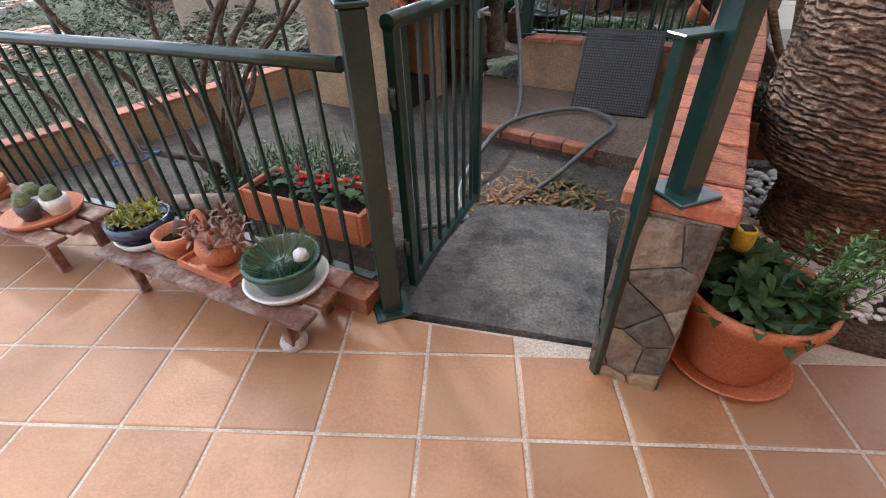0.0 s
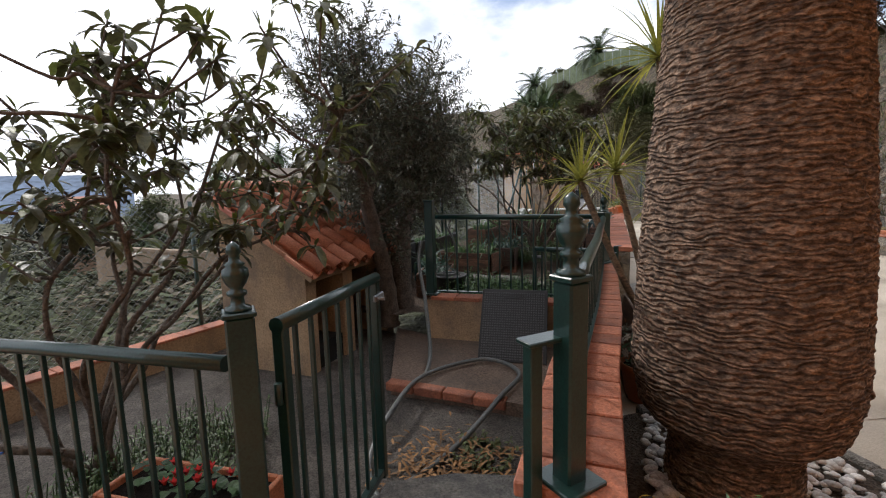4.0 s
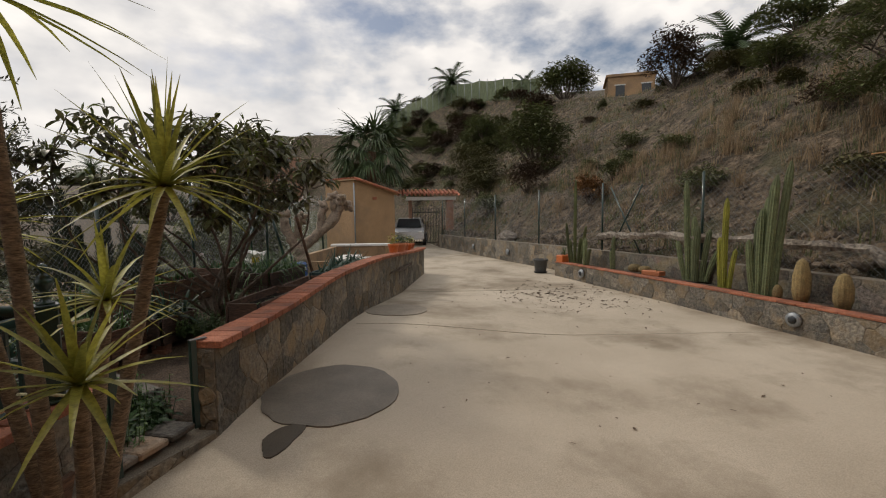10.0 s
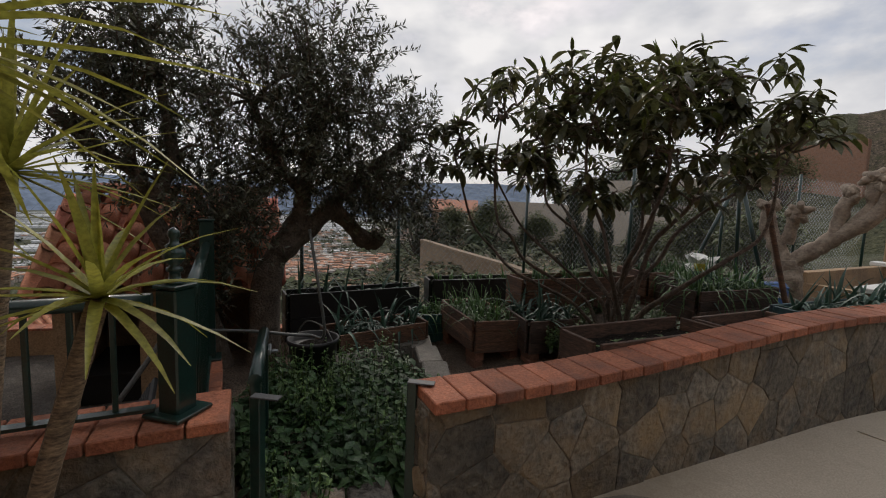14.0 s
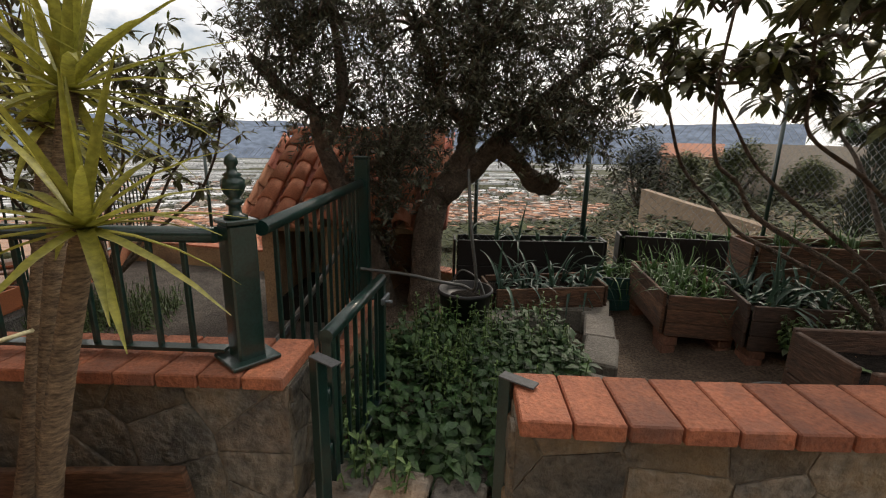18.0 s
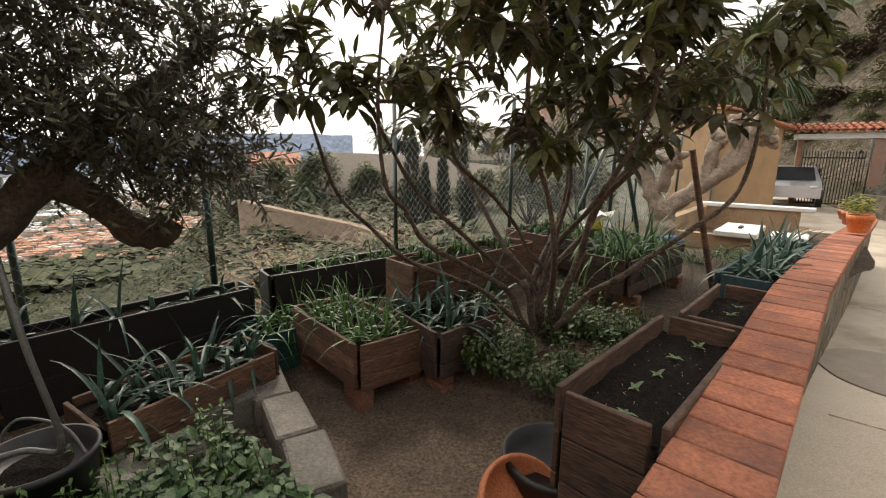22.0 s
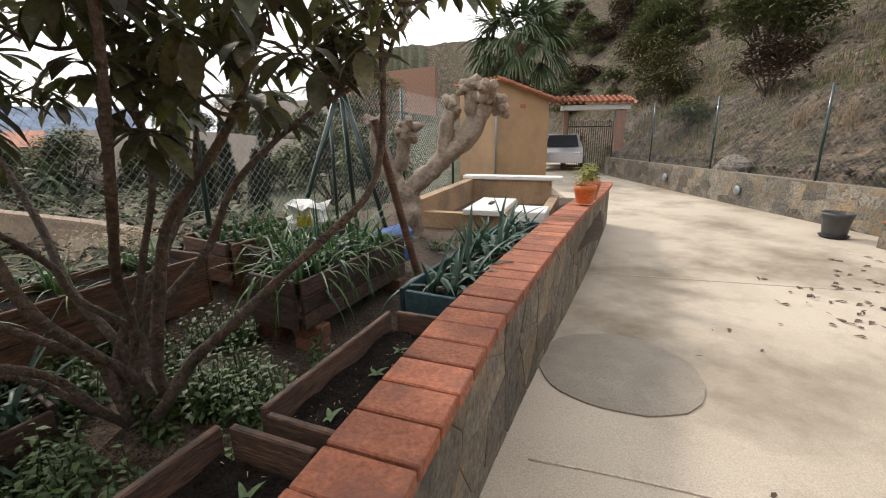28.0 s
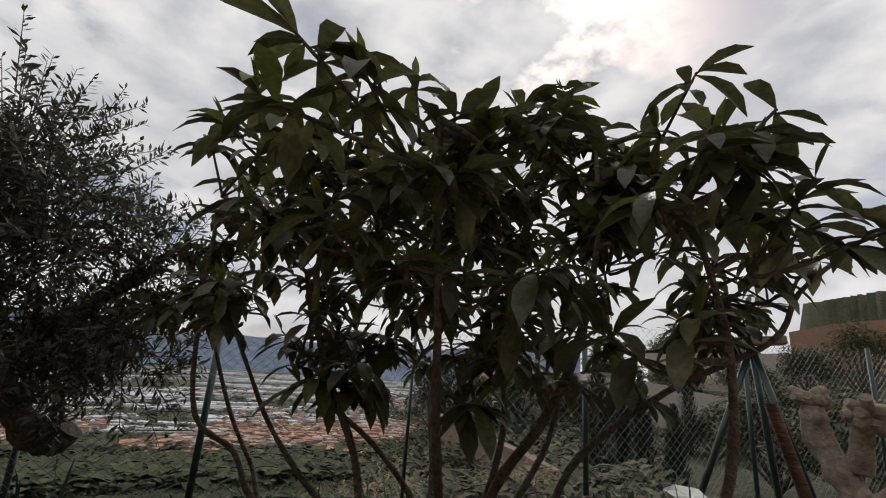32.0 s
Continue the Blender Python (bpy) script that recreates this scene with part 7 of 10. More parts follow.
CEMENT_PALE = material("pale_concrete_block", (0.22, 0.20, 0.175), (0.12, 0.112, 0.10), 5, 0.9, 0.6, 60, spread=0.2, grain=0.3, stain=(0.10, 0.09, 0.07), stain_scale=4)
for x, y, t in ((2.05, 5.10, 126), (1.80, 5.42, 130), (1.57, 5.70, 128), (1.16, 5.18, 58), (1.38, 5.53, 55)):
    cinder_block(x, y, garden_z(x, y) - 0.01, t)
cinder_block(2.30, 4.72, GARDEN_Z - 0.06, 120)
for i, (x, y, t, w_) in enumerate(((2.35, 3.40, 50, 0.22), (2.48, 3.55, 49, 0.2), (2.60, 3.70, 51, 0.19), (2.16, 4.35, 20, 0.34), (2.28, 4.60, 50, 0.3), (2.40, 4.05, 35, 0.32))):
    if w_:
        fs = thing("flagstone", "flat grey slate flagstone at the garden threshold", "flagstone", (x, y, 0.219 if i < 3 else GARDEN_Z - 0.03), t, "threshold stones")
        part("stone", Shape().box((-w_ / 2, -0.11, 0), (w_ / 2, 0.12, 0.045 if i < 3 else 0.05), None, 0.012), STONE, fs)
bk = thing("plastic_tub", "large black plastic tub with a wire handle beside the olive", "tub", (0.84, 5.0, GARDEN_Z - 0.01))
part("tub", pot_shape(0.20, 0.36, 0.78, 0.02), BLACK, bk)
part("soil", Shape().lathe([(0.18, 0.29), (0.1, 0.31), (0.01, 0.315)], 20), POTSOIL, bk)
part("handle", Shape().tube(curve_pts([(-0.19, 0, 0.34), (-0.12, 0.05, 0.46), (0.03, 0.09, 0.42), (0.15, 0.06, 0.33)], 6), 0.006, 6), HOSE, bk)
ph = part("irrigation_pipe", Shape().tube(curve_pts([(0.5, 4.3, 0.62), (0.6, 4.65, 0.55), (0.72, 4.85, 0.50), (0.8, 5.0, 0.47), (0.95, 5.02, 0.5), (0.9, 5.0, 0.9), (0.7, 5.1, 1.3)], 8), 0.012, 6), HOSE)
tagged(ph, "grey irrigation pipe looped round the olive trunk", "pipe")
bowl = thing("terracotta_bowl", "terracotta bowl tipped on its side behind the wall", "bowl", (2.82, 4.84, GARDEN_Z + 0.12), 40)
bs = pot_shape(0.17, 0.2, 0.7, 0.02)
bs.v = [tuple(pose(0, 0, 0, 38, 0, 0) @ Vector(v)) for v in bs.v]
part("bowl", bs, POT, bowl)
tb = thing("plastic_tub", "dark plastic tub beside the garden wall", "tub", (3.01, 4.97, garden_z(3.01, 4.97)))
part("tub", pot_shape(0.2, 0.34, 0.8, 0.02), BLACK, tb)
stake = part("wooden_stake", Shape().tube(curve_pts([(4.33, 7.70, 0.30), (4.2, 7.71, 0.8), (4.02, 7.73, 1.55)], 4), [0.022] * 8 + [0.024], 8), WOOD)
tagged(stake, "long weathered wooden pole leaning over the teal crate", "pole")
bag = thing("sack", "white and yellow plastic sack among the onions", "sack", (3.45, 9.0, 0.76))
bsh = Shape().lathe([(0.08, 0), (0.13, 0.03), (0.15, 0.08), (0.12, 0.13), (0.14, 0.17), (0.08, 0.20)], 22, (0, 0, 0), False)
bsh.v = [tuple(Vector(v) * (1 + 0.45 * noise.noise(Vector(v) * 13)) ) for v in bsh.v]
part("bag", bsh, WHITE, bag)
part("print", Shape().box((-0.06, -0.165, 0.06), (0.05, -0.15, 0.14), None, 0.004), YELLOW, bag)
bag2 = thing("sack", "blue and white plastic fertiliser sack behind the onion box", "sack", (4.15, 8.75, 0.5), 50)
part("bag", Shape().box((-0.2, -0.09, 0), (0.2, 0.09, 0.28), None, 0.05), BLUE, bag2)
part("print", Shape().box((-0.15, -0.095, 0.14), (0.12, -0.088, 0.20)), WHITE, bag2)
for i, (x, y, r, h, sd) in enumerate(((6.02, 9.95, 0.11, 0.17, 1), (6.42, 10.65, 0.12, 0.18, 2), (6.75, 11.25, 0.12, 0.17, 3), (7.05, 11.75, 0.11, 0.16, 4), (7.35, 12.3, 0.13, 0.15, 5), (6.62, 11.0, 0.09, 0.14, 6))):
    cl = leaf_cloud(Shape(), random.Random(sd), (0, 0, h + 0.09), (r * 1.0, r * 1.0, 0.12), 90, 0.07)
    s_ = math.hypot(x - 2.8, y - 3.72)
    potted("flower_pot", "small terracotta pot with a leafy plant on the garden wall", "potted plant", (x, y, long_top(s_) + 0.052), r, h, POT if i % 3 else ORANGEPLASTIC, cl, LEAF if i % 2 else YUCCA, None, True, 0, "pots on the wall")

# ---- terrace pots and benches ----
def oval_leaves(sh, rnd, p, n, size, spread=0.08, up=0.3):
    for i in range(n):
        a = rnd.uniform(0, 6.283)
        e = rnd.uniform(0.05, 1.3)
        L = size * rnd.uniform(0.7, 1.2)
        sh.blade(Vector(p) + Vector((rnd.uniform(-spread, spread), rnd.uniform(-spread, spread), rnd.uniform(0, 0.05))), (math.cos(a) * math.cos(e), math.sin(a) * math.cos(e), math.sin(e)), L, L * 0.45, 0.6, 3, 0.3, belly=1.4)


rnd = random.Random(101)
fo = Shape()
for k in range(34):
    a, r_ = rnd.uniform(0, 6.283), 0.19 * math.sqrt(rnd.random())
    p = (r_ * math.cos(a), r_ * math.sin(a), 0.30 + rnd.uniform(0, 0.14) * (1 - r_ / 0.25))
    for j in range(9):
        b = 2.4 * j
        e = rnd.uniform(0.1, 1.2)
        fo.blade(p, (math.cos(b) * math.cos(e), math.sin(b) * math.cos(e), math.sin(e)), rnd.uniform(0.06, 0.10), 0.036, 0.5, 3, 0.3, belly=1.5)
bigpot = potted("planted_pot", "large round orange terracotta pot of fleshy green leaves on a saucer", "potted plant", (1.13, 0.13, 0.0), 0.22, 0.33, POT, fo, LEAF, POT, True, 0, "", 0.62)
ro = Shape()
for k in range(26):
    q = (0.12 + rnd.uniform(-0.06, 0.10), rnd.uniform(-0.1, 0.08), 0.34)
    w_ = Vector((rnd.uniform(-0.2, 0.7), rnd.uniform(-0.4, 0.3), 1)).normalized()
    ro.tube([q, Vector(q) + w_ * 0.2], 0.002, 3, True, False)
    sprig(ro, rnd, q, w_, 0.22, 24, 0.03, 0.14)
part("sprig", ro, ONION, bigpot, "feathery light green sprigs", kind="stuff")
mush = thing("garden_ornament", "small yellow solar ornament with dark top in the pot", "ornament", (1.10, 0.26, 0.40))
part("body", Shape().lathe([(0.028, 0), (0.034, 0.02), (0.034, 0.07), (0.03, 0.078)], 14), YELLOW, mush)
part("panel", Shape().box((-0.018, -0.018, 0.078), (0.018, 0.018, 0.082)), BLACK, mush)
part("stick", Shape().tube([(0, 0, 0), (0, 0, -0.12)], 0.006, 6), WOOD, mush)


def pebbles(name, label, spots, mat, size, seed):
    rnd = random.Random(seed)
    sh = Shape()
    for x, y, z in spots:
        s = size * rnd.uniform(0.6, 1.3)
        a = rnd.uniform(0, 3.1)
        pts = []
        m = pose(x, y, z + s * 0.3, rnd.uniform(-15, 15), rnd.uniform(-15, 15), math.degrees(a))
        prof = [(0.3, -0.42), (0.8, -0.28), (1.0, 0.0), (0.8, 0.3), (0.3, 0.44)]
        n = 8
        for r_, h_ in prof:
            for k in range(n):
                t_ = 2 * math.pi * k / n
                pts.append(m @ Vector((s * r_ * math.cos(t_), s * 0.72 * r_ * math.sin(t_), s * h_ * 0.8)))
        f = [(j * n + k, j * n + (k + 1) % n, (j + 1) * n + (k + 1) % n, (j + 1) * n + k) for j in range(4) for k in range(n)] + [tuple(range(n))[::-1], tuple(range(4 * n, 5 * n))]
        sh.add(pts, f, True)
    return tagged(part(name, sh, mat), label, "pebbles", kind="stuff")


sp_ = []
for _ in range(900):
    a, r_ = rnd.uniform(0, 6.283), rnd.uniform(0.24, 0.70)
    x, y = 1.66 + r_ * math.cos(a), 0.69 + r_ * math.sin(a)
    if gap_to(SIDE_WALL, x, y) > 0.03 and y > 0.14:
        sp_.append((x, y, 0.055 + rnd.uniform(0, 0.025)))
pebbles("white_pebbles", "rounded white and grey pebbles round the thick palm", sp_, PEBBLE, 0.032, 5)
bedp = part("pebble_bed", Shape().lathe([(0.72, -0.05), (0.72, 0.05), (0.05, 0.055)], 40, (1.70, 0.72, 0)), SOIL)
tagged(bedp, "raised soil bed at the foot of the thick palm", "bed", kind="structure")
ring1 = thing("kerb_ring", "curved grey stone kerb round the thick palm's bed", "kerb", (1.70, 0.72, 0))
for k in range(17):
    a = -1.5 + k * 0.2
    if k < 16:
        part("kerb_stone", Shape().box((0.72, -0.082, -0.05), (0.80, 0.082, 0.085), pose(0, 0, 0, 0, 0, math.degrees(a)), 0.014), CEMENT, ring1)
ring2 = thing("kerb_ring", "ring of pale bricks round the slim palm", "kerb", (8.55, 1.22, 0))
for k in range(15):
    part("kerb_brick", Shape().box((0.52, -0.115, -0.02), (0.62, 0.115, 0.12), pose(0, 0, 0, 0, 0, 24.0 * k), 0.012), CEMENT_PALE, ring2)
pebbles("white_pebbles", "white pebbles round the slim palm", [(8.55 + r_ * math.cos(a), 1.22 + r_ * math.sin(a), 0.10 + rnd.uniform(0, 0.03)) for a, r_ in ((rnd.uniform(0, 6.283), 0.53 * math.sqrt(rnd.uniform(0.2, 1))) for _ in range(420))], PEBBLE, 0.035, 6)
bed2 = part("pebble_bed", Shape().lathe([(0.54, -0.02), (0.54, 0.10), (0.05, 0.10)], 30, (8.55, 1.22, 0)), SOIL)
tagged(bed2, "soil bed at the foot of the slim palm", "bed", kind="structure")


def bloom_cloud(n, r, zc, zr, size, seed):
    rnd = random.Random(seed)
    sh = Shape()
    for _ in range(n):
        v = Vector((rnd.gauss(0, 1), rnd.gauss(0, 1), abs(rnd.gauss(0, 1)) * 0.9)).normalized()
        c = Vector((v.x * r, v.y * r, zc + v.z * zr))
        for k in range(6):
            a = k * 1.047 + rnd.random() * 0.3
            side = v.orthogonal().normalized()
            o = v.cross(side)
            d = side * math.cos(a) + o * math.sin(a)
            q = d.cross(v) * size * 0.28
            sh.add([c, c + d * size * 0.6 + q, c + d * size, c + d * size * 0.6 - q], [(0, 1, 2, 3)])
    return sh


g1 = potted("planted_pot", "grey plastic pot with a dark succulent on a saucer", "potted plant", (8.10, 1.92, 0), 0.19, 0.33, GREYPOT, leaf_cloud(Shape(), random.Random(1), (0, 0, 0.37), (0.15, 0.15, 0.07), 120, 0.05), SCRUB, POT)
g2 = potted("planted_pot", "terracotta pot crowded with coral pink flowers", "potted plant", (8.72, 1.98, 0), 0.17, 0.28, POT, leaf_cloud(Shape(), random.Random(2), (0, 0, 0.33), (0.19, 0.19, 0.1), 130, 0.05), LEAF)
part("blossom", bloom_cloud(110, 0.19, 0.31, 0.14, 0.035, 3), PINK, g2, "coral pink flowers", kind="stuff")
g3 = potted("planted_pot", "grey plastic pot overflowing with cream daisies", "potted plant", (8.02, 0.38, 0), 0.20, 0.34, GREYPOT, leaf_cloud(Shape(), random.Random(4), (0, 0, 0.42), (0.30, 0.30, 0.14), 420, 0.05), LEAF, BLACK)
part("blossom", bloom_cloud(190, 0.31, 0.40, 0.17, 0.038, 5), CREAM, g3, "cream daisies", kind="stuff")
g4 = potted("planted_pot", "terracotta pot of pale yellow flowers by the planter", "potted plant", (8.75, 0.22, 0), 0.20, 0.24, POT, leaf_cloud(Shape(), random.Random(6), (0, 0, 0.36), (0.27, 0.27, 0.15), 320, 0.05), LEAF, POT)
part("blossom", bloom_cloud(110, 0.27, 0.36, 0.17, 0.036, 7), CREAM, g4, "pale yellow flowers", kind="stuff")
g5 = potted("planted_pot", "dark pot with red cyclamen leaves beside the palm bed", "potted plant", (2.28, 0.10, 0), 0.17, 0.20, GREYPOT, None, None, BLACK)
cyf = Shape()
rr = random.Random(9)
for k in range(60):
    a, r_ = rr.uniform(0, 6.283), 0.2 * math.sqrt(rr.random())
    cyf.blade((r_ * math.cos(a), r_ * math.sin(a), 0.22 + 0.08 * (1 - r_ / 0.2) + rr.uniform(0, 0.04)), (math.cos(a), math.sin(a), 0.3), rr.uniform(0.05, 0.08), 0.06, 0.9, 3, 0.15, belly=1.0)
part("foliage", cyf, LEAF, g5)
part("blossom", bloom_cloud(8, 0.05, 0.30, 0.05, 0.03, 11), PINK, g5, kind="stuff")
g6 = potted("planted_pot", "terracotta pot of small white daisies behind the yucca", "potted plant", (1.98, 1.92, 0), 0.2, 0.26, POT, leaf_cloud(Shape(), random.Random(12), (0, 0, 0.38), (0.24, 0.24, 0.18), 260, 0.05), LEAF)
part("blossom", bloom_cloud(46, 0.25, 0.36, 0.18, 0.03, 13), WHITE, g6, "white daisies", kind="stuff")
yp = potted("terracotta_pot", "wide terracotta pot holding the yucca stems", "pot", (2.42, 2.42, 0), 0.30, 0.38, POT)
bd = thing("board", "old plywood board leaning on the stone wall", "board", (2.02, 2.42, 0.0), 66)
part("sheet", Shape().box((-0.5, -0.012, 0), (0.5, 0.012, 0.52), pose(0, 0, 0, 12), 0.004), WOOD, bd)
blackp = potted("planted_pot", "black pot with a bare shrub at the planter's end", "potted plant", (9.65, 10.05, 0), 0.20, 0.36, GREYPOT, leaf_cloud(Shape(), random.Random(14), (0, 0, 0.5), (0.16, 0.16, 0.2), 70, 0.06), DRYGRASS, BLACK)
orp = thing("window_box", "orange plastic pot with a spiky plant on the planter end", "potted plant", (9.75, 9.25, 0.36))
part("pot", Shape().box((-0.17, -0.12, 0), (0.17, 0.12, 0.18), None, 0.015), ORANGEPLASTIC, orp)
sr = Shape()
strap_rosette(sr, random.Random(15), Vector((0, 0, 0.18)), 26, 0.24, 0.02)
part("foliage", sr, LEAF, orp)
wc = thing("watering_can", "green plastic watering can by the planter wall", "watering can", (8.85, -1.45, 0))
part("body", Shape().lathe([(0.10, 0), (0.11, 0.02), (0.10, 0.2), (0.07, 0.24)], 18), GREENPLASTIC, wc)
part("spout", Shape().tube([(0.09, 0, 0.08), (0.22, 0, 0.2), (0.27, 0, 0.26)], [0.025, 0.016, 0.014], 8), GREENPLASTIC, wc)
part("handle", Shape().tube(curve_pts([(-0.09, 0, 0.06), (-0.18, 0, 0.16), (-0.06, 0, 0.3), (0.04, 0, 0.24)], 6), 0.012, 8), GREENPLASTIC, wc)
bk2 = thing("bucket", "grey metal bucket by the planter wall", "bucket", (8.80, -1.05, 0))
part("pail", pot_shape(0.14, 0.24, 0.8, 0.015), STEEL, bk2)


def bench(at, turn, length, label):
    ob = thing("plank_bench", label, "bench", at, turn, "low benches on the terrace")
    for k in range(3):
        part("plank", Shape().box((0, 0.105 * k, 0.20), (length, 0.105 * k + 0.095, 0.222), pose(0, 0, 0, 0, 0, 0.6 * (k - 1)), 0.004), BENCHWOOD, ob)
    for xx in (0.12, length - 0.14):
        for yy in (0.03, 0.24):
            lg = part("leg", Shape().box((xx - 0.02, yy, 0.0), (xx + 0.02, yy + 0.045, 0.20), None, 0.004), BENCHWOOD, ob)
        part("cross_bar", Shape().box((xx - 0.022, 0.01, 0.165), (xx + 0.022, 0.30, 0.20), None, 0.004), BENCHWOOD, ob)
    return ob


BENCHWOOD = material("flaking_red_brown_plank", (0.22, 0.105, 0.065), (0.13, 0.06, 0.04), 5, 0.75, 0.4, 50, spread=0.2, stain=(0.40, 0.34, 0.30), stain_scale=9)
B1 = pose(-1.45, 0.40, 0, 0, 0, -21)
bench((-1.45, 0.40, 0), -21, 1.12, "low flaking red-brown plank bench carrying potted succulents")
B2 = pose(-2.85, 0.86, 0, 0, 0, -17)
bench((-2.85, 0.86, 0), -17, 1.22, "low worn plank bench with small cactus pots")
pad = part("foot_pad", Shape().lathe([(0.05, 0), (0.055, 0.02), (0.04, 0.045)], 14, B1 @ Vector((0.98, 0.04, 0))), PEBBLE)
tagged(pad, "pale stone wedged under the bench leg", "stone")


def on(b, x, y, z=0.223):
    p = b @ Vector((x, y, z))
    return (p.x, p.y, p.z)


gp_ = thing("ceramic_planter", "green basket-weave oval ceramic pot with a grey prickly plant", "potted plant", on(B1, 0.93, 0.14), -21)
part("pot", Shape().lathe([(0.10, 0.015), (0.105, 0.02), (0.135, 0.10), (0.145, 0.105), (0.145, 0.125), (0.13, 0.125), (0.12, 0.10), (0.01, 0.10)], 36, (0, 0, 0), True, True, 0.012, 18), GLAZEGREEN, gp_)
part("plate", saucer_shape(0.16), WHITE, gp_, "white plate painted with blue and yellow flowers")
spk = Shape()
rr = random.Random(31)
for k in range(240):
    a, r_ = rr.uniform(0, 6.283), 0.11 * math.sqrt(rr.random())
    spk.blade((r_ * math.cos(a), r_ * math.sin(a), 0.10), (math.cos(a) * 0.6, math.sin(a) * 0.6, 1), rr.uniform(0.04, 0.10), 0.006, 0.4, 2)
part("foliage", spk, SCRUB, gp_)
part("shell", Shape().lathe([(0.01, 0), (0.03, 0.01), (0.025, 0.035), (0.005, 0.05)], 10, (0.08, 0.02, 0.115)), WHITE, gp_)
tr = thing("terracotta_tray", "rectangular terracotta tray on the bench", "tray", on(B1, 0.60, 0.16), -24)
part("tray", Shape().box((-0.15, -0.1, 0), (0.15, 0.1, 0.012), None, 0.004).box((-0.15, -0.1, 0.012), (-0.138, 0.1, 0.035)).box((0.138, -0.1, 0.012), (0.15, 0.1, 0.035)).box((-0.138, -0.1, 0.012), (0.138, -0.088, 0.035)).box((-0.138, 0.088, 0.012), (0.138, 0.1, 0.035)), POT, tr)
jg = thing("terracotta_jug", "small terracotta jug planter with a dry pink succulent", "potted plant", on(B1, 0.60, 0.17, 0.237), -20)
part("body", Shape().lathe([(0.05, 0), (0.085, 0.03), (0.095, 0.08), (0.08, 0.115), (0.07, 0.115), (0.01, 0.10)], 24), POT, jg)
part("handle", Shape().tube(curve_pts([(-0.085, 0, 0.07), (-0.11, 0, 0.15), (-0.06, 0, 0.21), (-0.02, 0, 0.12)], 6), 0.012, 8), POT, jg)
su = Shape()
for k in range(16):
    a = 2.4 * k
    c = Vector((0.035 * math.sqrt(k) * 0.8 * math.cos(a) + 0.02, 0.035 * math.sqrt(k) * 0.8 * math.sin(a), 0.12 + rr.uniform(0, 0.06)))
    strap_rosette(su, rr, c, 12, 0.05, 0.018, 0.3, 0.2)
part("foliage", su, SUCCULENT, jg)
ps_ = potted("small_pot", "small terracotta pot of bare soil with a round bulb", "potted plant", on(B1, 0.36, 0.16), 0.09, 0.10, POT)
part("bulb", Shape().lathe([(0.01, 0), (0.035, 0.015), (0.032, 0.05), (0.008, 0.075)], 14, (0.02, 0.01, 0.07)), WOOD, ps_)
bl = potted("ceramic_planter", "dark blue and yellow glazed bowl of yellow-green succulents", "potted plant", on(B1, 0.13, 0.17), 0.13, 0.10, GLAZEBLUE, None, None, WHITE)
su = Shape()
for k in range(14):
    a = 2.4 * k
    c = Vector((0.028 * math.sqrt(k) * math.cos(a), 0.028 * math.sqrt(k) * math.sin(a), 0.10 + rr.uniform(0, 0.03)))
    strap_rosette(su, rr, c, 14, 0.045, 0.018, 0.3, 0.1)
part("foliage", su, YUCCA, bl)
for x, r, h, m in ((0.18, 0.13, 0.16, POT), (0.50, 0.09, 0.09, POT)):
    potted("small_pot", "terracotta pot with dry soil on the bench", "potted plant", on(B2, x, 0.17), r, h, m, leaf_cloud(Shape(), random.Random(int(x * 100)), (0, 0, h + 0.01), (r * 0.6, r * 0.6, 0.03), 24, 0.04), SCRUB, POT, True, 0, "pots on the bench")
sc = thing("saucer", "terracotta saucer carrying three little cactus pots", "saucer", on(B2, 0.93, 0.17))
part("dish", saucer_shape(0.17), POT, sc)
for x, y, r, m in ((-0.06, 0.03, 0.05, WHITE), (0.06, 0.04, 0.055, WHITE), (0.0, -0.06, 0.045, GREYPOT)):
    q = on(B2, 0.93 + x, 0.17 + y, 0.236)
    o = potted("cactus_pot", "tiny pot with a round spiny cactus", "potted plant", q, r, 0.08, m, None, None, None, True, 0, "cactus pots on the saucer", 0.8)
    part("cactus", Shape().lathe([(0.01, 0.05), (r * 0.75, 0.07), (r * 0.8, 0.10), (r * 0.5, 0.13), (0.005, 0.14)], 20, (0, 0, 0), True, True, 0.08, 10), CACTUS, o)
tro = thing("trough_planter", "long terracotta trough with red cyclamen behind the railing", "potted plant", (-0.62, 0.88, 0.08), -20)
part("trough", Shape().box((-0.34, -0.12, 0), (0.34, 0.12, 0.02)).box((-0.36, -0.14, 0.02), (-0.335, 0.14, 0.19), None, 0.006).box((0.335, -0.14, 0.02), (0.36, 0.14, 0.19), None, 0.006).box((-0.335, -0.14, 0.02), (0.335, -0.118, 0.19), None, 0.006).box((-0.335, 0.118, 0.02), (0.335, 0.14, 0.19), None, 0.006), POT, tro)
part("soil", Shape().box((-0.335, -0.118, 0.02), (0.335, 0.118, 0.16)), POTSOIL, tro)
cyf, cyr = Shape(), Shape()
for k in range(60):
    x, y = rr.uniform(-0.28, 0.3), rr.uniform(-0.09, 0.09)
    a = rr.uniform(0, 6.28)
    cyf.blade((x, y, 0.17 + rr.uniform(0, 0.06)), (math.cos(a), math.sin(a), 0.4), rr.uniform(0.04, 0.07), 0.05, 0.8, 3, 0.2, belly=1.0)
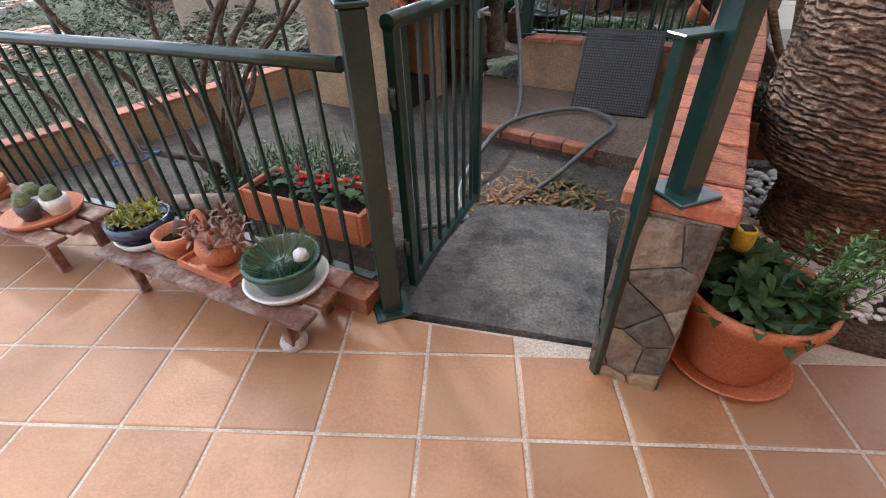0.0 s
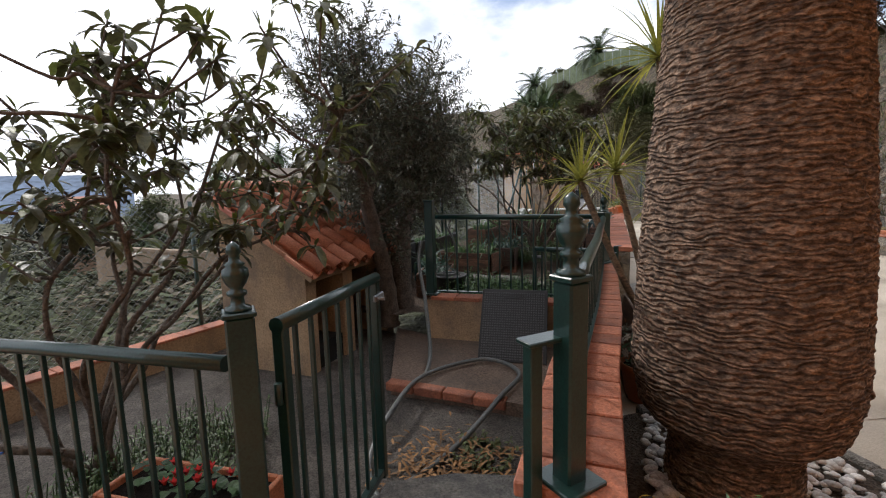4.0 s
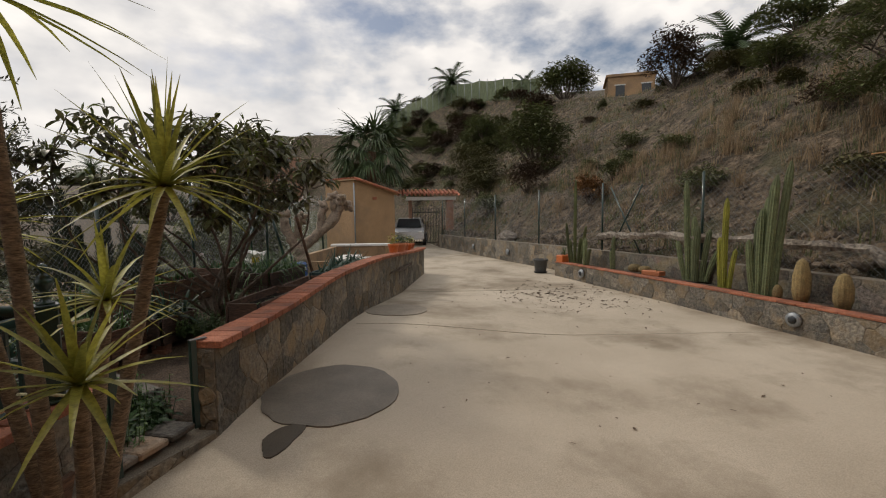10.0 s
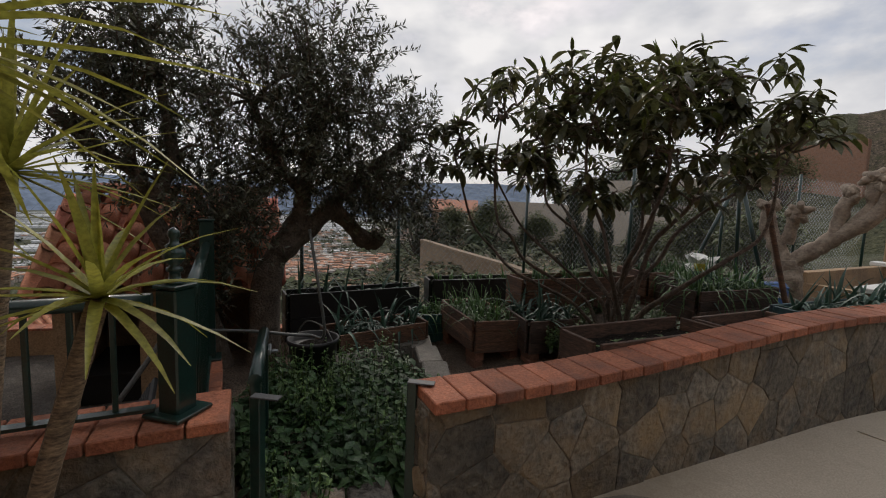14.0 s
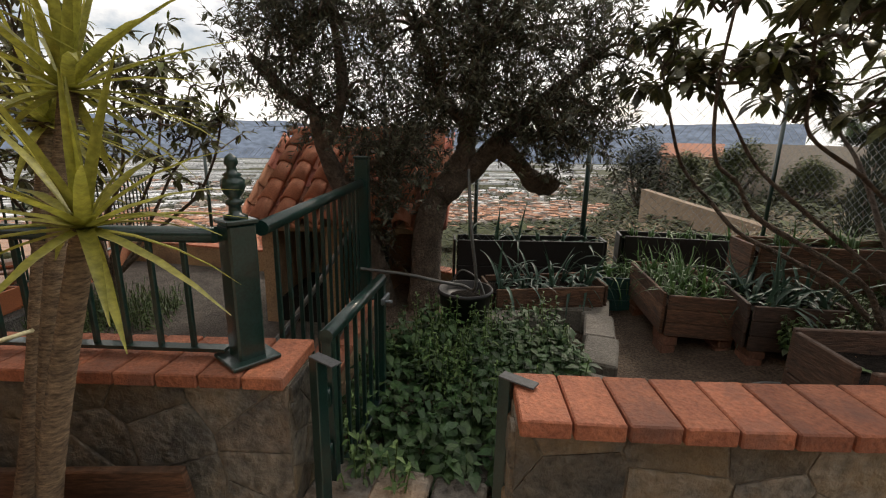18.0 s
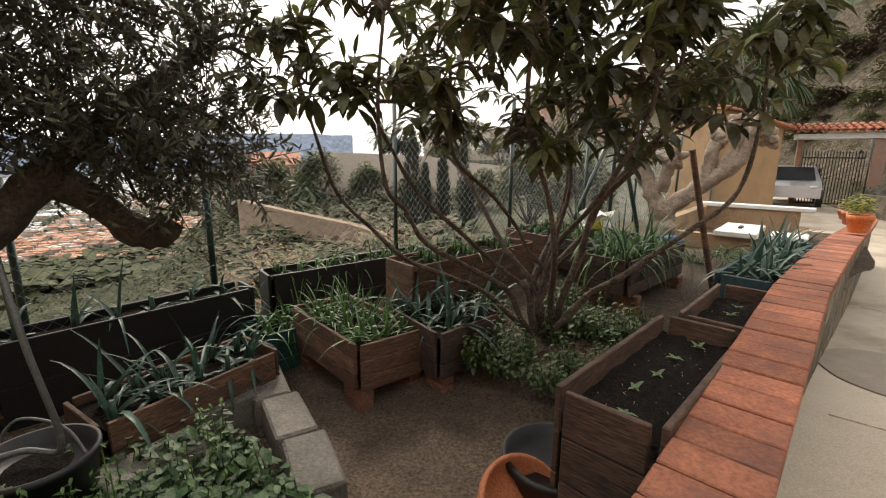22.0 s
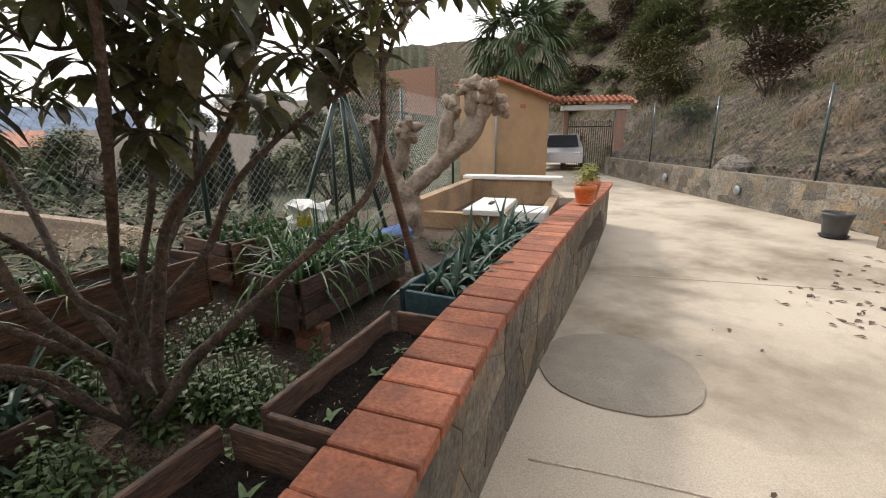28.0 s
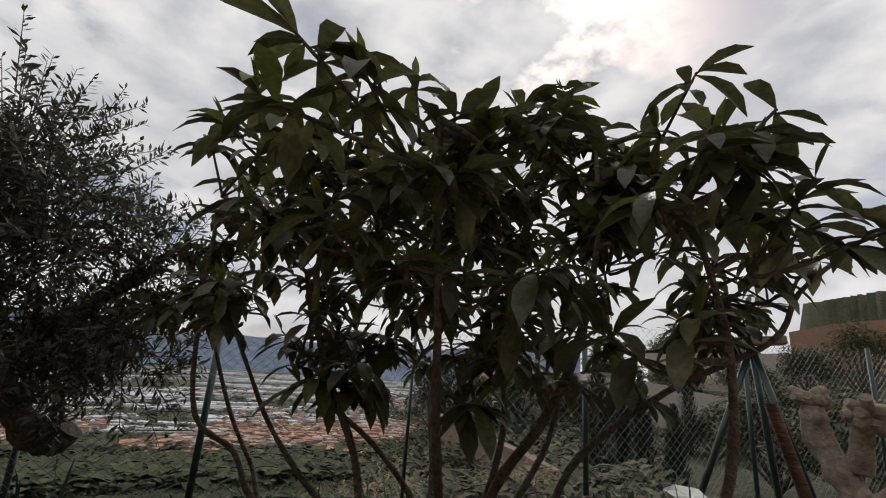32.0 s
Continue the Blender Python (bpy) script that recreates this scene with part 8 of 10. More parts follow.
for k in range(14):
    x, y, z = rr.uniform(-0.1, 0.25), rr.uniform(-0.08, 0.06), rr.uniform(0.21, 0.26)
    for j in range(5):
        a = j * 1.256
        cyr.blade((x, y, z), (math.cos(a) * 0.5, math.sin(a) * 0.5, 0.8), 0.035, 0.022, 0.1, 2, 0.2)
part("foliage", cyf, LEAF, tro)
part("blossom", cyr, RED, tro, "red flowers", kind="stuff")
blk = thing("concrete_block", "grey concrete block carrying the trough behind the railing", "concrete block", (-0.55, 0.92, PATIO_Z), -20)
part("body", Shape().box((-0.42, -0.17, 0), (0.42, 0.17, 0.235), None, 0.012), CEMENT, blk)
cut = thing("cut_branch", "pale sawn-off trunk and log behind the bench", "log", (-1.62, 0.95, 0))
part("stub", Shape().tube(curve_pts([(0.05, 0, 0.0), (0.02, 0.0, 0.3), (-0.06, 0.02, 0.62), (-0.10, 0.02, 0.78)], 5), [0.06] * 15 + [0.055], 10), BARKPALE, cut)
part("log", Shape().tube([(0.06, 0.05, 0.06), (0.5, 0.0, 0.10)], 0.05, 10), BARKPALE, cut)
part("string", Shape().tube([(-0.05, -0.065, 0.36), (0.1, -0.06, 0.37), (0.13, 0.05, 0.37), (-0.06, 0.06, 0.37), (-0.05, -0.065, 0.36)], 0.006, 5), BLUE, cut, "mauve string")
lv = Shape()
for _ in range(420):
    x, y = rr.gauss(0.55, 0.2), rr.gauss(1.5, 0.18)
    a = rr.uniform(0, 6.28)
    lv.blade((x, y, PATIO_Z + rr.uniform(0.0, 0.07)), (math.cos(a), math.sin(a), rr.uniform(-0.1, 0.5)), rr.uniform(0.03, 0.10), 0.02, 0.7, 2, 0.3)
tagged(part("leaf_heap", lv, DRYFROND), "heap of dead brown leaves on the patio", "leaves", kind="stuff")
tagged(part("leaf_litter", leafy_bed([(0.55, 1.35), (0.85, 1.25), (1.0, 1.6), (0.7, 1.7)], 60, 0.04, 0.03, 0.08, 44, 5), SCRUB), "green weeds among the dead leaves", "weeds", kind="stuff")

# ---- stone planter with cacti ----
soilp = part("planter_soil", wall_core(PLANTER, 0.02, PL_LEN - 0.02, 0.1, lambda s: planter_top(s) - 0.03, 0.62), SOIL)
tagged(soilp, "dry soil filling the long stone planter", "soil", kind="structure")
def column(sh, p, top, r, ribs=9, n=None):
    r *= 0.78
    c = curve_pts([p, ((p[0] + top[0]) / 2, (p[1] + top[1]) / 2 + 0.01, (p[2] + top[2]) / 2), top], 7)
    verts, faces, n = [], [], ribs * 3
    k = len(c)
    for i, q in enumerate(c):
        taper = (1 - max(0, (i / (k - 1) - 0.8) / 0.2) ** 2 * 0.75)
        for j in range(n):
            a = 2 * math.pi * j / n
            rr_ = r * taper * (1.0 if j % 3 == 0 else 0.78)
            verts.append((q.x + rr_ * math.cos(a), q.y + rr_ * math.sin(a), q.z))
    for i in range(k - 1):
        for j in range(n):
            faces.append((i * n + j, i * n + (j + 1) % n, (i + 1) * n + (j + 1) % n, (i + 1) * n + j))
    faces.append(tuple(range((k - 1) * n, k * n)))
    sh.add(verts, faces)


def cactus(label, at, cols, mat=None):
    ob = thing("cactus", label, "cactus", at, 0, "cacti in the planter")
    for x, y, h, r in cols:
        sh = Shape()
        column(sh, (x * 0.5, y * 0.5, 0), (x, y, h * 1.18), r)
        part("column", sh, mat or CACTUS, ob)
    return ob


cz = 0.36
cactus("tall cluster of green columnar cacti in the stone planter", (9.62, 4.62, cz), [(0, 0.0, 1.1, 0.07), (0.05, -0.12, 1.45, 0.075), (-0.06, -0.22, 1.5, 0.07), (0.03, -0.34, 1.65, 0.07), (0.08, 0.1, 0.95, 0.07), (0.0, 0.18, 0.7, 0.065), (0.1, -0.02, 1.25, 0.07)])
cactus("pale yellowish columnar cactus in the stone planter", (9.60, 5.32, cz), [(0, -0.02, 1.25, 0.06), (0.05, 0.12, 0.7, 0.055), (0.02, -0.18, 0.55, 0.05)], YUCCA)
cactus("cluster of tall grey-green columnar cacti in the stone planter", (9.64, 6.0, cz), [(0, 0.2, 1.55, 0.065), (0.05, 0.05, 1.0, 0.07), (-0.05, -0.1, 0.85, 0.07), (0.06, -0.25, 0.8, 0.065), (0, 0.35, 0.6, 0.06), (0.08, -0.4, 0.5, 0.06)])
cactus("branching silvery candelabra cactus in the stone planter", (9.75, 8.85, cz), [(0, 0, 1.75, 0.05), (0.02, 0.35, 0.85, 0.045), (0.02, -0.35, 0.8, 0.045), (0, 0.18, 0.5, 0.05), (0, -0.2, 0.55, 0.05)], SCRUB)
cactus("short columnar cactus in the stone planter", (9.70, 7.72, cz), [(0, 0, 0.62, 0.055), (0.03, 0.1, 0.35, 0.05)])
cactus("short green column cactus in the stone planter", (9.70, 8.45, cz), [(0, 0, 0.55, 0.07), (0.03, -0.12, 0.35, 0.05)])
for y, h, r in ((3.98, 0.60, 0.10), (3.50, 0.46, 0.10), (2.62, 0.36, 0.11), (3.05, 0.20, 0.06), (1.95, 0.34, 0.11), (7.3, 0.16, 0.13), (7.1, 0.14, 0.12), (2.45, 0.16, 0.06), (4.3, 0.2, 0.06)):
    b = thing("barrel_cactus", "squat golden barrel cactus in the stone planter", "cactus", (9.58 if y < 5 else 9.7, y, cz + 0.02), 0, "barrel cacti in the planter")
    part("body", Shape().lathe([(r * 0.7, 0), (r, h * 0.25), (r * 1.0, h * 0.6), (r * 0.6, h * 0.92), (0.01, h)], 39, (0, 0, 0), True, True, 0.06, 13), BARREL, b)
for x, y, n_, L in ((9.5, 0.55, 40, 0.2), (9.45, -0.2, 24, 0.32), (9.42, -0.5, 24, 0.32), (9.5, 0.1, 24, 0.28), (9.6, 6.75, 20, 0.18)):
    sr = Shape()
    strap_rosette(sr, random.Random(int(x * 100 + y * 10)), Vector((x, y, cz + 0.03)), n_, L, 0.015, 0.3, 0.5)
    tagged(part("grassy_plant", sr, LEAF if L < 0.3 else ONION), "narrow-leaved green plant in the stone planter", "plant", "grassy plants in the planter")
rp = thing("terracotta_tray", "square terracotta tray of succulents in the planter", "tray", (9.62, 6.85, cz + 0.0), 5)
part("tray", Shape().box((-0.1, -0.2, 0), (0.1, 0.2, 0.09), None, 0.01), POT, rp)
for s_ in (1.2, 6.0):
    x, y, th = along(PLANTER, s_)
    wl = thing("wall_lamp", "round grey bulkhead lamp set in the planter wall", "wall lamp", (x - 0.025, y, 0.20), 0, "bulkhead lamps")
    lamp = Shape().lathe([(0.095, 0), (0.10, 0.02), (0.08, 0.035), (0.06, 0.045), (0.01, 0.05)], 20)
    lamp.v = [(-z, xx, yy) for xx, yy, z in lamp.v]
    part("ring", lamp, STEEL, wl)
    gl = Shape().lathe([(0.055, 0.045), (0.045, 0.058), (0.01, 0.064)], 16)
    gl.v = [(-z, xx, yy) for xx, yy, z in gl.v]
    part("lens", gl, GLASSY, wl)
for s_ in (4.2, 7.0, 10.5):
    x, y, th = along(BACK_WALL, s_)
    wl = thing("wall_lamp", "round grey bulkhead lamp set in the back stone wall", "wall lamp", (x - 0.03, y, 0.32), math.degrees(th) + 90, "bulkhead lamps")
    lamp = Shape().lathe([(0.095, 0), (0.10, 0.02), (0.08, 0.035), (0.01, 0.05)], 20)
    lamp.v = [(-z, xx, yy) for xx, yy, z in lamp.v]
    part("ring", lamp, STEEL, wl)

# ---- the hillside above the fence ----
def on_hill(x, y):
    return ground_height(x, y)


def bush(label, x, y, r, h, mat, seed, n=420, leaf=0.09, name="bush", sink=0.1, z=None, trunk=BARK):
    """A shrub: stems fanning out, leaf clumps with an uneven outline."""
    rn = random.Random(seed)
    z0 = (on_hill(x, y) if z is None else z) - sink
    ob = thing(name, label, "shrub", (x, y, z0))
    wood, green = Shape(), Shape()
    k = 7 + int(r * 3)
    for i in range(k):
        a = 2.399 * i + rn.uniform(-0.4, 0.4)
        s = math.sqrt((i + 0.5) / k)
        c = Vector((math.cos(a) * s * r * 0.8, math.sin(a) * s * r * 0.8, h * (0.42 + 0.42 * (1 - s * s) + rn.uniform(-0.1, 0.12))))
        wood.tube(curve_pts([(0, 0, 0), c * 0.5 + Vector((0, 0, -0.05 * h)), c], 3), [0.03 * h, 0.025 * h, 0.02 * h, 0.015 * h, 0.01 * h, 0.008 * h, 0.005 * h], 4)
        leaf_cloud(green, rn, c, (r * 0.45, r * 0.45, h * 0.28), 3 * n // k, leaf * 1.5)
    part("stem", wood, trunk, ob)
    part("foliage", green, mat, ob)
    return ob


bush("dense green shrub on the crest of the hill", 28.3, 33.0, 2.6, 3.4, SCRUB, 301, 1500, 0.22)
bush("tall green shrub on the hillside above the fence", 15.6, 18.6, 1.6, 3.0, SCRUB, 302, 1500, 0.14)
bush("tall green shrub on the hillside above the fence", 16.9, 20.6, 1.4, 2.0, SCRUB, 303, 900, 0.14)
bush("yellow-green broom bush on the hillside", 14.6, 22.6, 1.3, 1.7, YELLOWBUSH, 304, 1100, 0.10)
bush("yellow-green broom bush on the hillside", 16.9, 27.0, 1.9, 2.2, YELLOWBUSH, 305, 1100, 0.12)
bush("yellow-green broom bush on the hillside", 18.6, 31.5, 2.2, 2.4, YELLOWBUSH, 306, 1000, 0.14)
bush("dark green shrub on the hillside", 21.5, 35.0, 1.9, 2.8, SCRUB, 307, 900, 0.16)
bush("dry brown shrub near the hill crest", 21.8, 16.1, 1.5, 2.6, BROWNBUSH, 308, 1100, 0.13)
bush("rust-orange dry bush above the fence", 12.75, 11.4, 0.62, 1.0, ORANGEBUSH, 309, 800, 0.07)
bush("grey-green shrub on the slope beside the house", 12.8, -1.1, 0.7, 0.9, SCRUB, 310, 800, 0.08)
bush("grey-green shrub high on the slope", 16.2, 0.6, 1.0, 1.0, SCRUB, 311, 800, 0.10)
bush("low green shrub on the slope", 18.6, 9.6, 1.0, 1.0, SCRUB, 312, 700, 0.10)
bush("low green shrub on the slope", 20.6, 12.4, 1.1, 0.9, YELLOWBUSH, 313, 700, 0.10)
bush("dark shrub at the foot of the hillside", 13.2, 15.6, 0.9, 1.5, BROWNBUSH, 314, 900, 0.09)
bush("dark shrub at the foot of the hillside", 12.6, 17.8, 0.8, 1.0, SCRUB, 315, 700, 0.09)
bush("low green shrub on the crest", 23.6, 12.0, 1.3, 1.4, SCRUB, 316, 800, 0.13)
bush("low green shrub on the crest", 22.0, 5.5, 1.4, 1.2, SCRUB, 317, 800, 0.13)
bush("low green shrub on the crest", 23.0, -3.0, 1.5, 1.3, SCRUB, 318, 800, 0.13)
bush("dry brown shrub by the screening", 24.6, 31.5, 1.3, 2.2, BROWNBUSH, 319, 800, 0.14)


for i in range(84):
    hx = random.Random(3300 + i)
    far_ = i >= 40
    d_, y_ = 1.6 + 11.5 * hx.random(), hx.uniform(24, 62) if far_ else hx.uniform(-4, 32)
    bx_, by_, _ = along(HILL_FOOT + BACK_WALL + [(9.7, -40.0)], max(0, 72.3 - y_))
    dull = hx.random() < 0.4
    bush("low dry shrub on the hillside" if dull else "low green shrub on the hillside", bx_ + d_, by_, hx.uniform(0.3, 0.75) * (2.0 if far_ else 1), hx.uniform(0.35, 0.85) * (2.0 if far_ else 1), (BROWNBUSH if i % 3 else YELLOWBUSH) if dull else SCRUB, 3400 + i, 260, 0.16 if far_ else 0.08, sink=0.06)


for i in range(70):
    hx = random.Random(5300 + i)
    d_, y_ = 0.8 + 14 * hx.random(), hx.uniform(24, 66)
    bx_, by_, _ = along(HILL_FOOT + BACK_WALL + [(9.7, -40.0)], max(0, 72.3 - y_))
    k_ = hx.random()
    bush("dry shrub on the far hillside" if k_ < 0.3 else "green shrub on the far hillside", bx_ + d_, by_, hx.uniform(0.8, 1.7), hx.uniform(0.8, 1.8), BROWNBUSH if k_ < 0.3 else YELLOWBUSH if k_ < 0.55 else SCRUB, 5400 + i, 240, 0.2, sink=0.1)


def hill_tree():
    rn = random.Random(331)
    x, y = 13.6, 3.6
    z0 = on_hill(x, y) - 0.15
    ob = thing("carob_tree", "spreading dark-leaved tree rooted on the hillside", "tree", (x, y, z0))
    wood, green = Shape(), Shape()
    lines = []
    for dx, dy, dz in ((-0.6, 0.2, 2.4), (0.3, 0.9, 2.6), (0.5, -1.2, 2.0), (-0.2, -0.5, 2.9), (0.6, 1.9, 2.1), (0.2, -1.9, 1.4), (-0.4, 1.2, 1.5)):
        lines.append(limb(wood, [(0, 0, 0), (dx * 0.25, dy * 0.3, dz * 0.4), (dx * 0.7, dy * 0.7, dz * 0.75), (dx, dy, dz)], 0.06, 0.012, 6, 0.1, rn))
    for i in range(46):
        l = lines[rn.randrange(len(lines))]
        b = l[rn.randrange(len(l) // 2, len(l))]
        q = b + Vector((rn.gauss(0, 0.45), rn.gauss(0, 0.5), rn.gauss(0.15, 0.35)))
        wood.tube([b, b.lerp(q, 0.5) + Vector((0, 0, 0.05)), q], [0.014, 0.009, 0.004], 4)
        leaf_cloud(green, rn, q, (0.45, 0.45, 0.3), 220, 0.11)
    part("trunk", wood, BARK, ob)
    part("crown", green, SCRUB, ob)


hill_tree()

rnd = random.Random(341)
straw, weeds, stones = Shape(), Shape(), Shape()
def tuft(sh, x, y, n, high, wide=0.012, lean=0.35):
    z = on_hill(x, y)
    for _ in range(n):
        a = rnd.uniform(0, 6.283)
        w = Vector((math.cos(a) * lean * rnd.random(), math.sin(a) * lean * rnd.random(), 1))
        sh.blade((x + rnd.gauss(0, 0.08), y + rnd.gauss(0, 0.08), z - 0.04), w, high * rnd.uniform(0.5, 1.15), wide, rnd.uniform(0.2, 0.9), 2, 0.0, 0, belly=0)


# tall straw clumps in a broken band, low dry grass everywhere, weeds and loose stones
for cx, cy in ((14.5, 11.1), (13.8, 8.9), (14.2, 8.0), (14.3, 6.9), (15.0, 5.7), (13.7, 4.5), (13.3, 5.0), (13.6, 9.6), (14.2, 6.3), (12.9, -0.6), (16.5, -2.6), (15.6, 9.9), (13.1, 13.0), (14.6, 14.0), (16.4, 7.6), (12.9, 2.4), (14.2, 1.2)):
    for j in range(3):
        ox, oy = cx + rnd.gauss(0, 0.7), cy + rnd.gauss(0, 0.7)
        for k in range(4):
            tuft(straw, ox + rnd.gauss(0, 0.13), oy + rnd.gauss(0, 0.13), 24, rnd.uniform(0.35, 0.85), 0.011)
for i in range(8200):
    d = 0.6 + 14.4 * rnd.random() ** 1.3
    y = rnd.uniform(-9, 34) if d < 9 else rnd.uniform(-6, 45)
    bx, by, th = along(HILL_FOOT + BACK_WALL + [(9.7, -40.0)], max(0, 74.5 - y - 2.2))
    if noise.noise((bx * 0.3 + d * 0.4, y * 0.33, 2.0)) < -0.12 + 0.2 * (d < 2.2):
        continue
    tuft(straw if rnd.random() < 0.5 else weeds, bx + d, by, 7 if d > 6 else 10, rnd.uniform(0.14, 0.42), 0.016)
for i in range(5200):
    d = 0.5 + 13 * rnd.random() ** 1.8
    y = rnd.uniform(-6, 30)
    bx, by, th = along(HILL_FOOT + BACK_WALL + [(9.7, -40.0)], max(0, 74.5 - y - 2.2))
    x, y = bx + d, by
    s = rnd.uniform(0.015, 0.055) * (1.8 if rnd.random() < 0.06 else 1)
    m = pose(x, y, on_hill(x, y) + s * 0.1, rnd.uniform(0, 360), rnd.uniform(0, 360), rnd.uniform(0, 360))
    stones.box((-s, -s * rnd.uniform(0.5, 0.9), -s * 0.5), (s, s * rnd.uniform(0.5, 0.9), s * 0.5), m, s * 0.3)
for sh, nm, mat, lab, cat in ((straw, "dry_grass", DRYGRASS, "tall dry straw grass on the hillside", "grass"), (weeds, "hillside_weeds", SCRUB, "low green weeds on the hillside", "weeds"), (stones, "hillside_stones", HILLSTONE, "loose brown stones on the hillside", "stones")):
    tagged(part(nm, sh, mat), lab, cat, kind="stuff")


def boulder(label, x, y, sx, sy, sz, seed, turn=0, mat=None):
    rn = random.Random(seed)
    v, f = [], []
    n, k = 14, 9
    for j in range(k + 1):
        b = math.pi * j / k
        for i in range(n):
            a = 2 * math.pi * i / n
            d = Vector((math.sin(b) * math.cos(a), math.sin(b) * math.sin(a), math.cos(b)))
            q = 1 + 0.35 * noise.noise(d * 1.7 + Vector((seed, 0, 0))) + 0.18 * noise.noise(d * 4.5 + Vector((0, seed, 0)))
            v.append((d.x * sx * q, d.y * sy * q, d.z * sz * q))
    for j in range(k):
        for i in range(n):
            f.append((j * n + i, (j + 1) * n + i, (j + 1) * n + (i + 1) % n, j * n + (i + 1) % n))
    ob = part("boulder", Shape().add(v, f, False), mat or ROCK)
    ob.matrix_basis = pose(x, y, on_hill(x, y), 0, 0, turn)
    return tagged(ob, label, "rock")


for i in range(11):
    hx = random.Random(350 + i)
    boulder("pale rock outcrop in the earth bank", 10.85 + hx.uniform(-0.1, 0.45), hx.gauss(0.55, 0.45), hx.uniform(0.08, 0.2), hx.uniform(0.12, 0.28), hx.uniform(0.1, 0.22), 350 + i, hx.uniform(0, 90))
boulder("grey rock in the hillside", 11.3, 14.0, 0.3, 0.4, 0.3, 354, 20)
boulder("grey rock in the hillside", 11.2, 12.3, 0.25, 0.35, 0.25, 355, 70)
led = Shape()
rnd = random.Random(361)
lpts = []
for i in range(36):
    y = lerp(8.6, 2.6, i / 35)
    lpts.append((10.62 + 0.1 * math.sin(i * 0.7) + rnd.uniform(-0.04, 0.04), y, 1.06 + 0.10 * math.sin(math.pi * i / 35) + rnd.uniform(-0.03, 0.03) - 0.16 * (i > 30)))
led.tube(lpts, [0.05 + 0.05 * rnd.random() for _ in lpts], 6, False)
tagged(part("rock_ledge", led, ROCK), "pale crumbling rock ledge in the earth bank", "rock", kind="structure")

# ---- along the crest ----
sc = thing("reed_screen", "pale green screening along the top of the hill", "fence")
sline = [(20.5, 70.0), (23.5, 60.0), (27.0, 49.5), (30.6, 40.0)]
sl = length_of(sline)
n_s = 26
for i in range(n_s):
    p = [along(sline, sl * k / n_s) for k in (i, i + 1)]
    (x0, y0, th), (x1, y1, _) = p
    z0, z1 = on_hill(x0, y0), on_hill(x1, y1)
    o = Vector((-math.sin(th), math.cos(th), 0)) * 0.03
    v = [Vector((x0, y0, z0 - 0.4)), Vector((x1, y1, z1 - 0.4)), Vector((x1, y1, z1 + 2.3)), Vector((x0, y0, z0 + 2.3))]
    part("panel", Shape().add([q + o for q in v] + [q - o for q in v], [(0, 1, 2, 3), (7, 6, 5, 4), (3, 2, 6, 7), (0, 4, 5, 1), (1, 5, 6, 2), (0, 3, 7, 4)]), SCREEN, sc)
    part("post", Shape().tube([(x0, y0, z0 - 0.3), (x0, y0, z0 + 2.5)], 0.05, 6), STEEL, sc)

far_palm((26.1, 16.3, on_hill(26.1, 16.3)), 1.7, 1.45, 371, "feathery date palm on the hill crest", 40, True)
far_palm((27.5, 13.7, on_hill(27.5, 13.7)), 1.5, 1.05, 372, "small feathery date palm on the hill crest", 36, True)
far_palm((26.6, 54.0, on_hill(26.6, 54.0)), 2.6, 1.8, 373, "feathery date palm behind the screening", 40, True)
far_palm((30.4, 42.5, on_hill(30.4, 42.5)), 2.2, 1.0, 374, "small date palm behind the screening", 36, True)
far_palm((22.6, 66.0, on_hill(22.6, 66.0)), 2.6, 1.8, 375, "feathery date palm behind the screening", 40, True)


def house(name, label, at, turn, size, wall, windows, flat=False):
    """A small house: four walls, roof and its windows."""
    ob = thing(name, label, "house", at, turn)
    w, d, h = size
    part("wall", Shape().box((0, 0, -3), (w, 0.25, h)), wall, ob)
    part("wall", Shape().box((0, d - 0.25, -3), (w, d, h)), wall, ob)
    part("wall", Shape().box((0, 0.25, -3), (0.25, d - 0.25, h)), wall, ob)
    part("wall", Shape().box((w - 0.25, 0.25, -3), (w, d - 0.25, h)), wall, ob)
    if flat:
        part("roof", Shape().box((-0.15, -0.15, h), (w + 0.15, d + 0.15, h + 0.2)), wall, ob)
    else:
        r = 0.22 * d
        part("roof", Shape().add([(-0.4, -0.4, h), (w + 0.4, -0.4, h), (w + 0.4, d + 0.4, h), (-0.4, d + 0.4, h), (-0.4, d / 2, h + r), (w + 0.4, d / 2, h + r)], [(0, 1, 5, 4), (2, 3, 4, 5), (0, 4, 3), (1, 2, 5), (0, 3, 2, 1)]), ROOFTILE, ob, "red tiled roof")
    for x, z, ww, wh in windows:
        win = part("window", Shape().box((x, -0.04, z), (x + ww, 0.03, z + wh)), GLASSY, ob)
        part("frame", Shape().box((x - 0.08, -0.06, z - 0.08), (x + ww + 0.08, -0.03, z)).box((x - 0.08, -0.06, z + wh), (x + ww + 0.08, -0.03, z + wh + 0.08)), WHITE, win)
    return ob


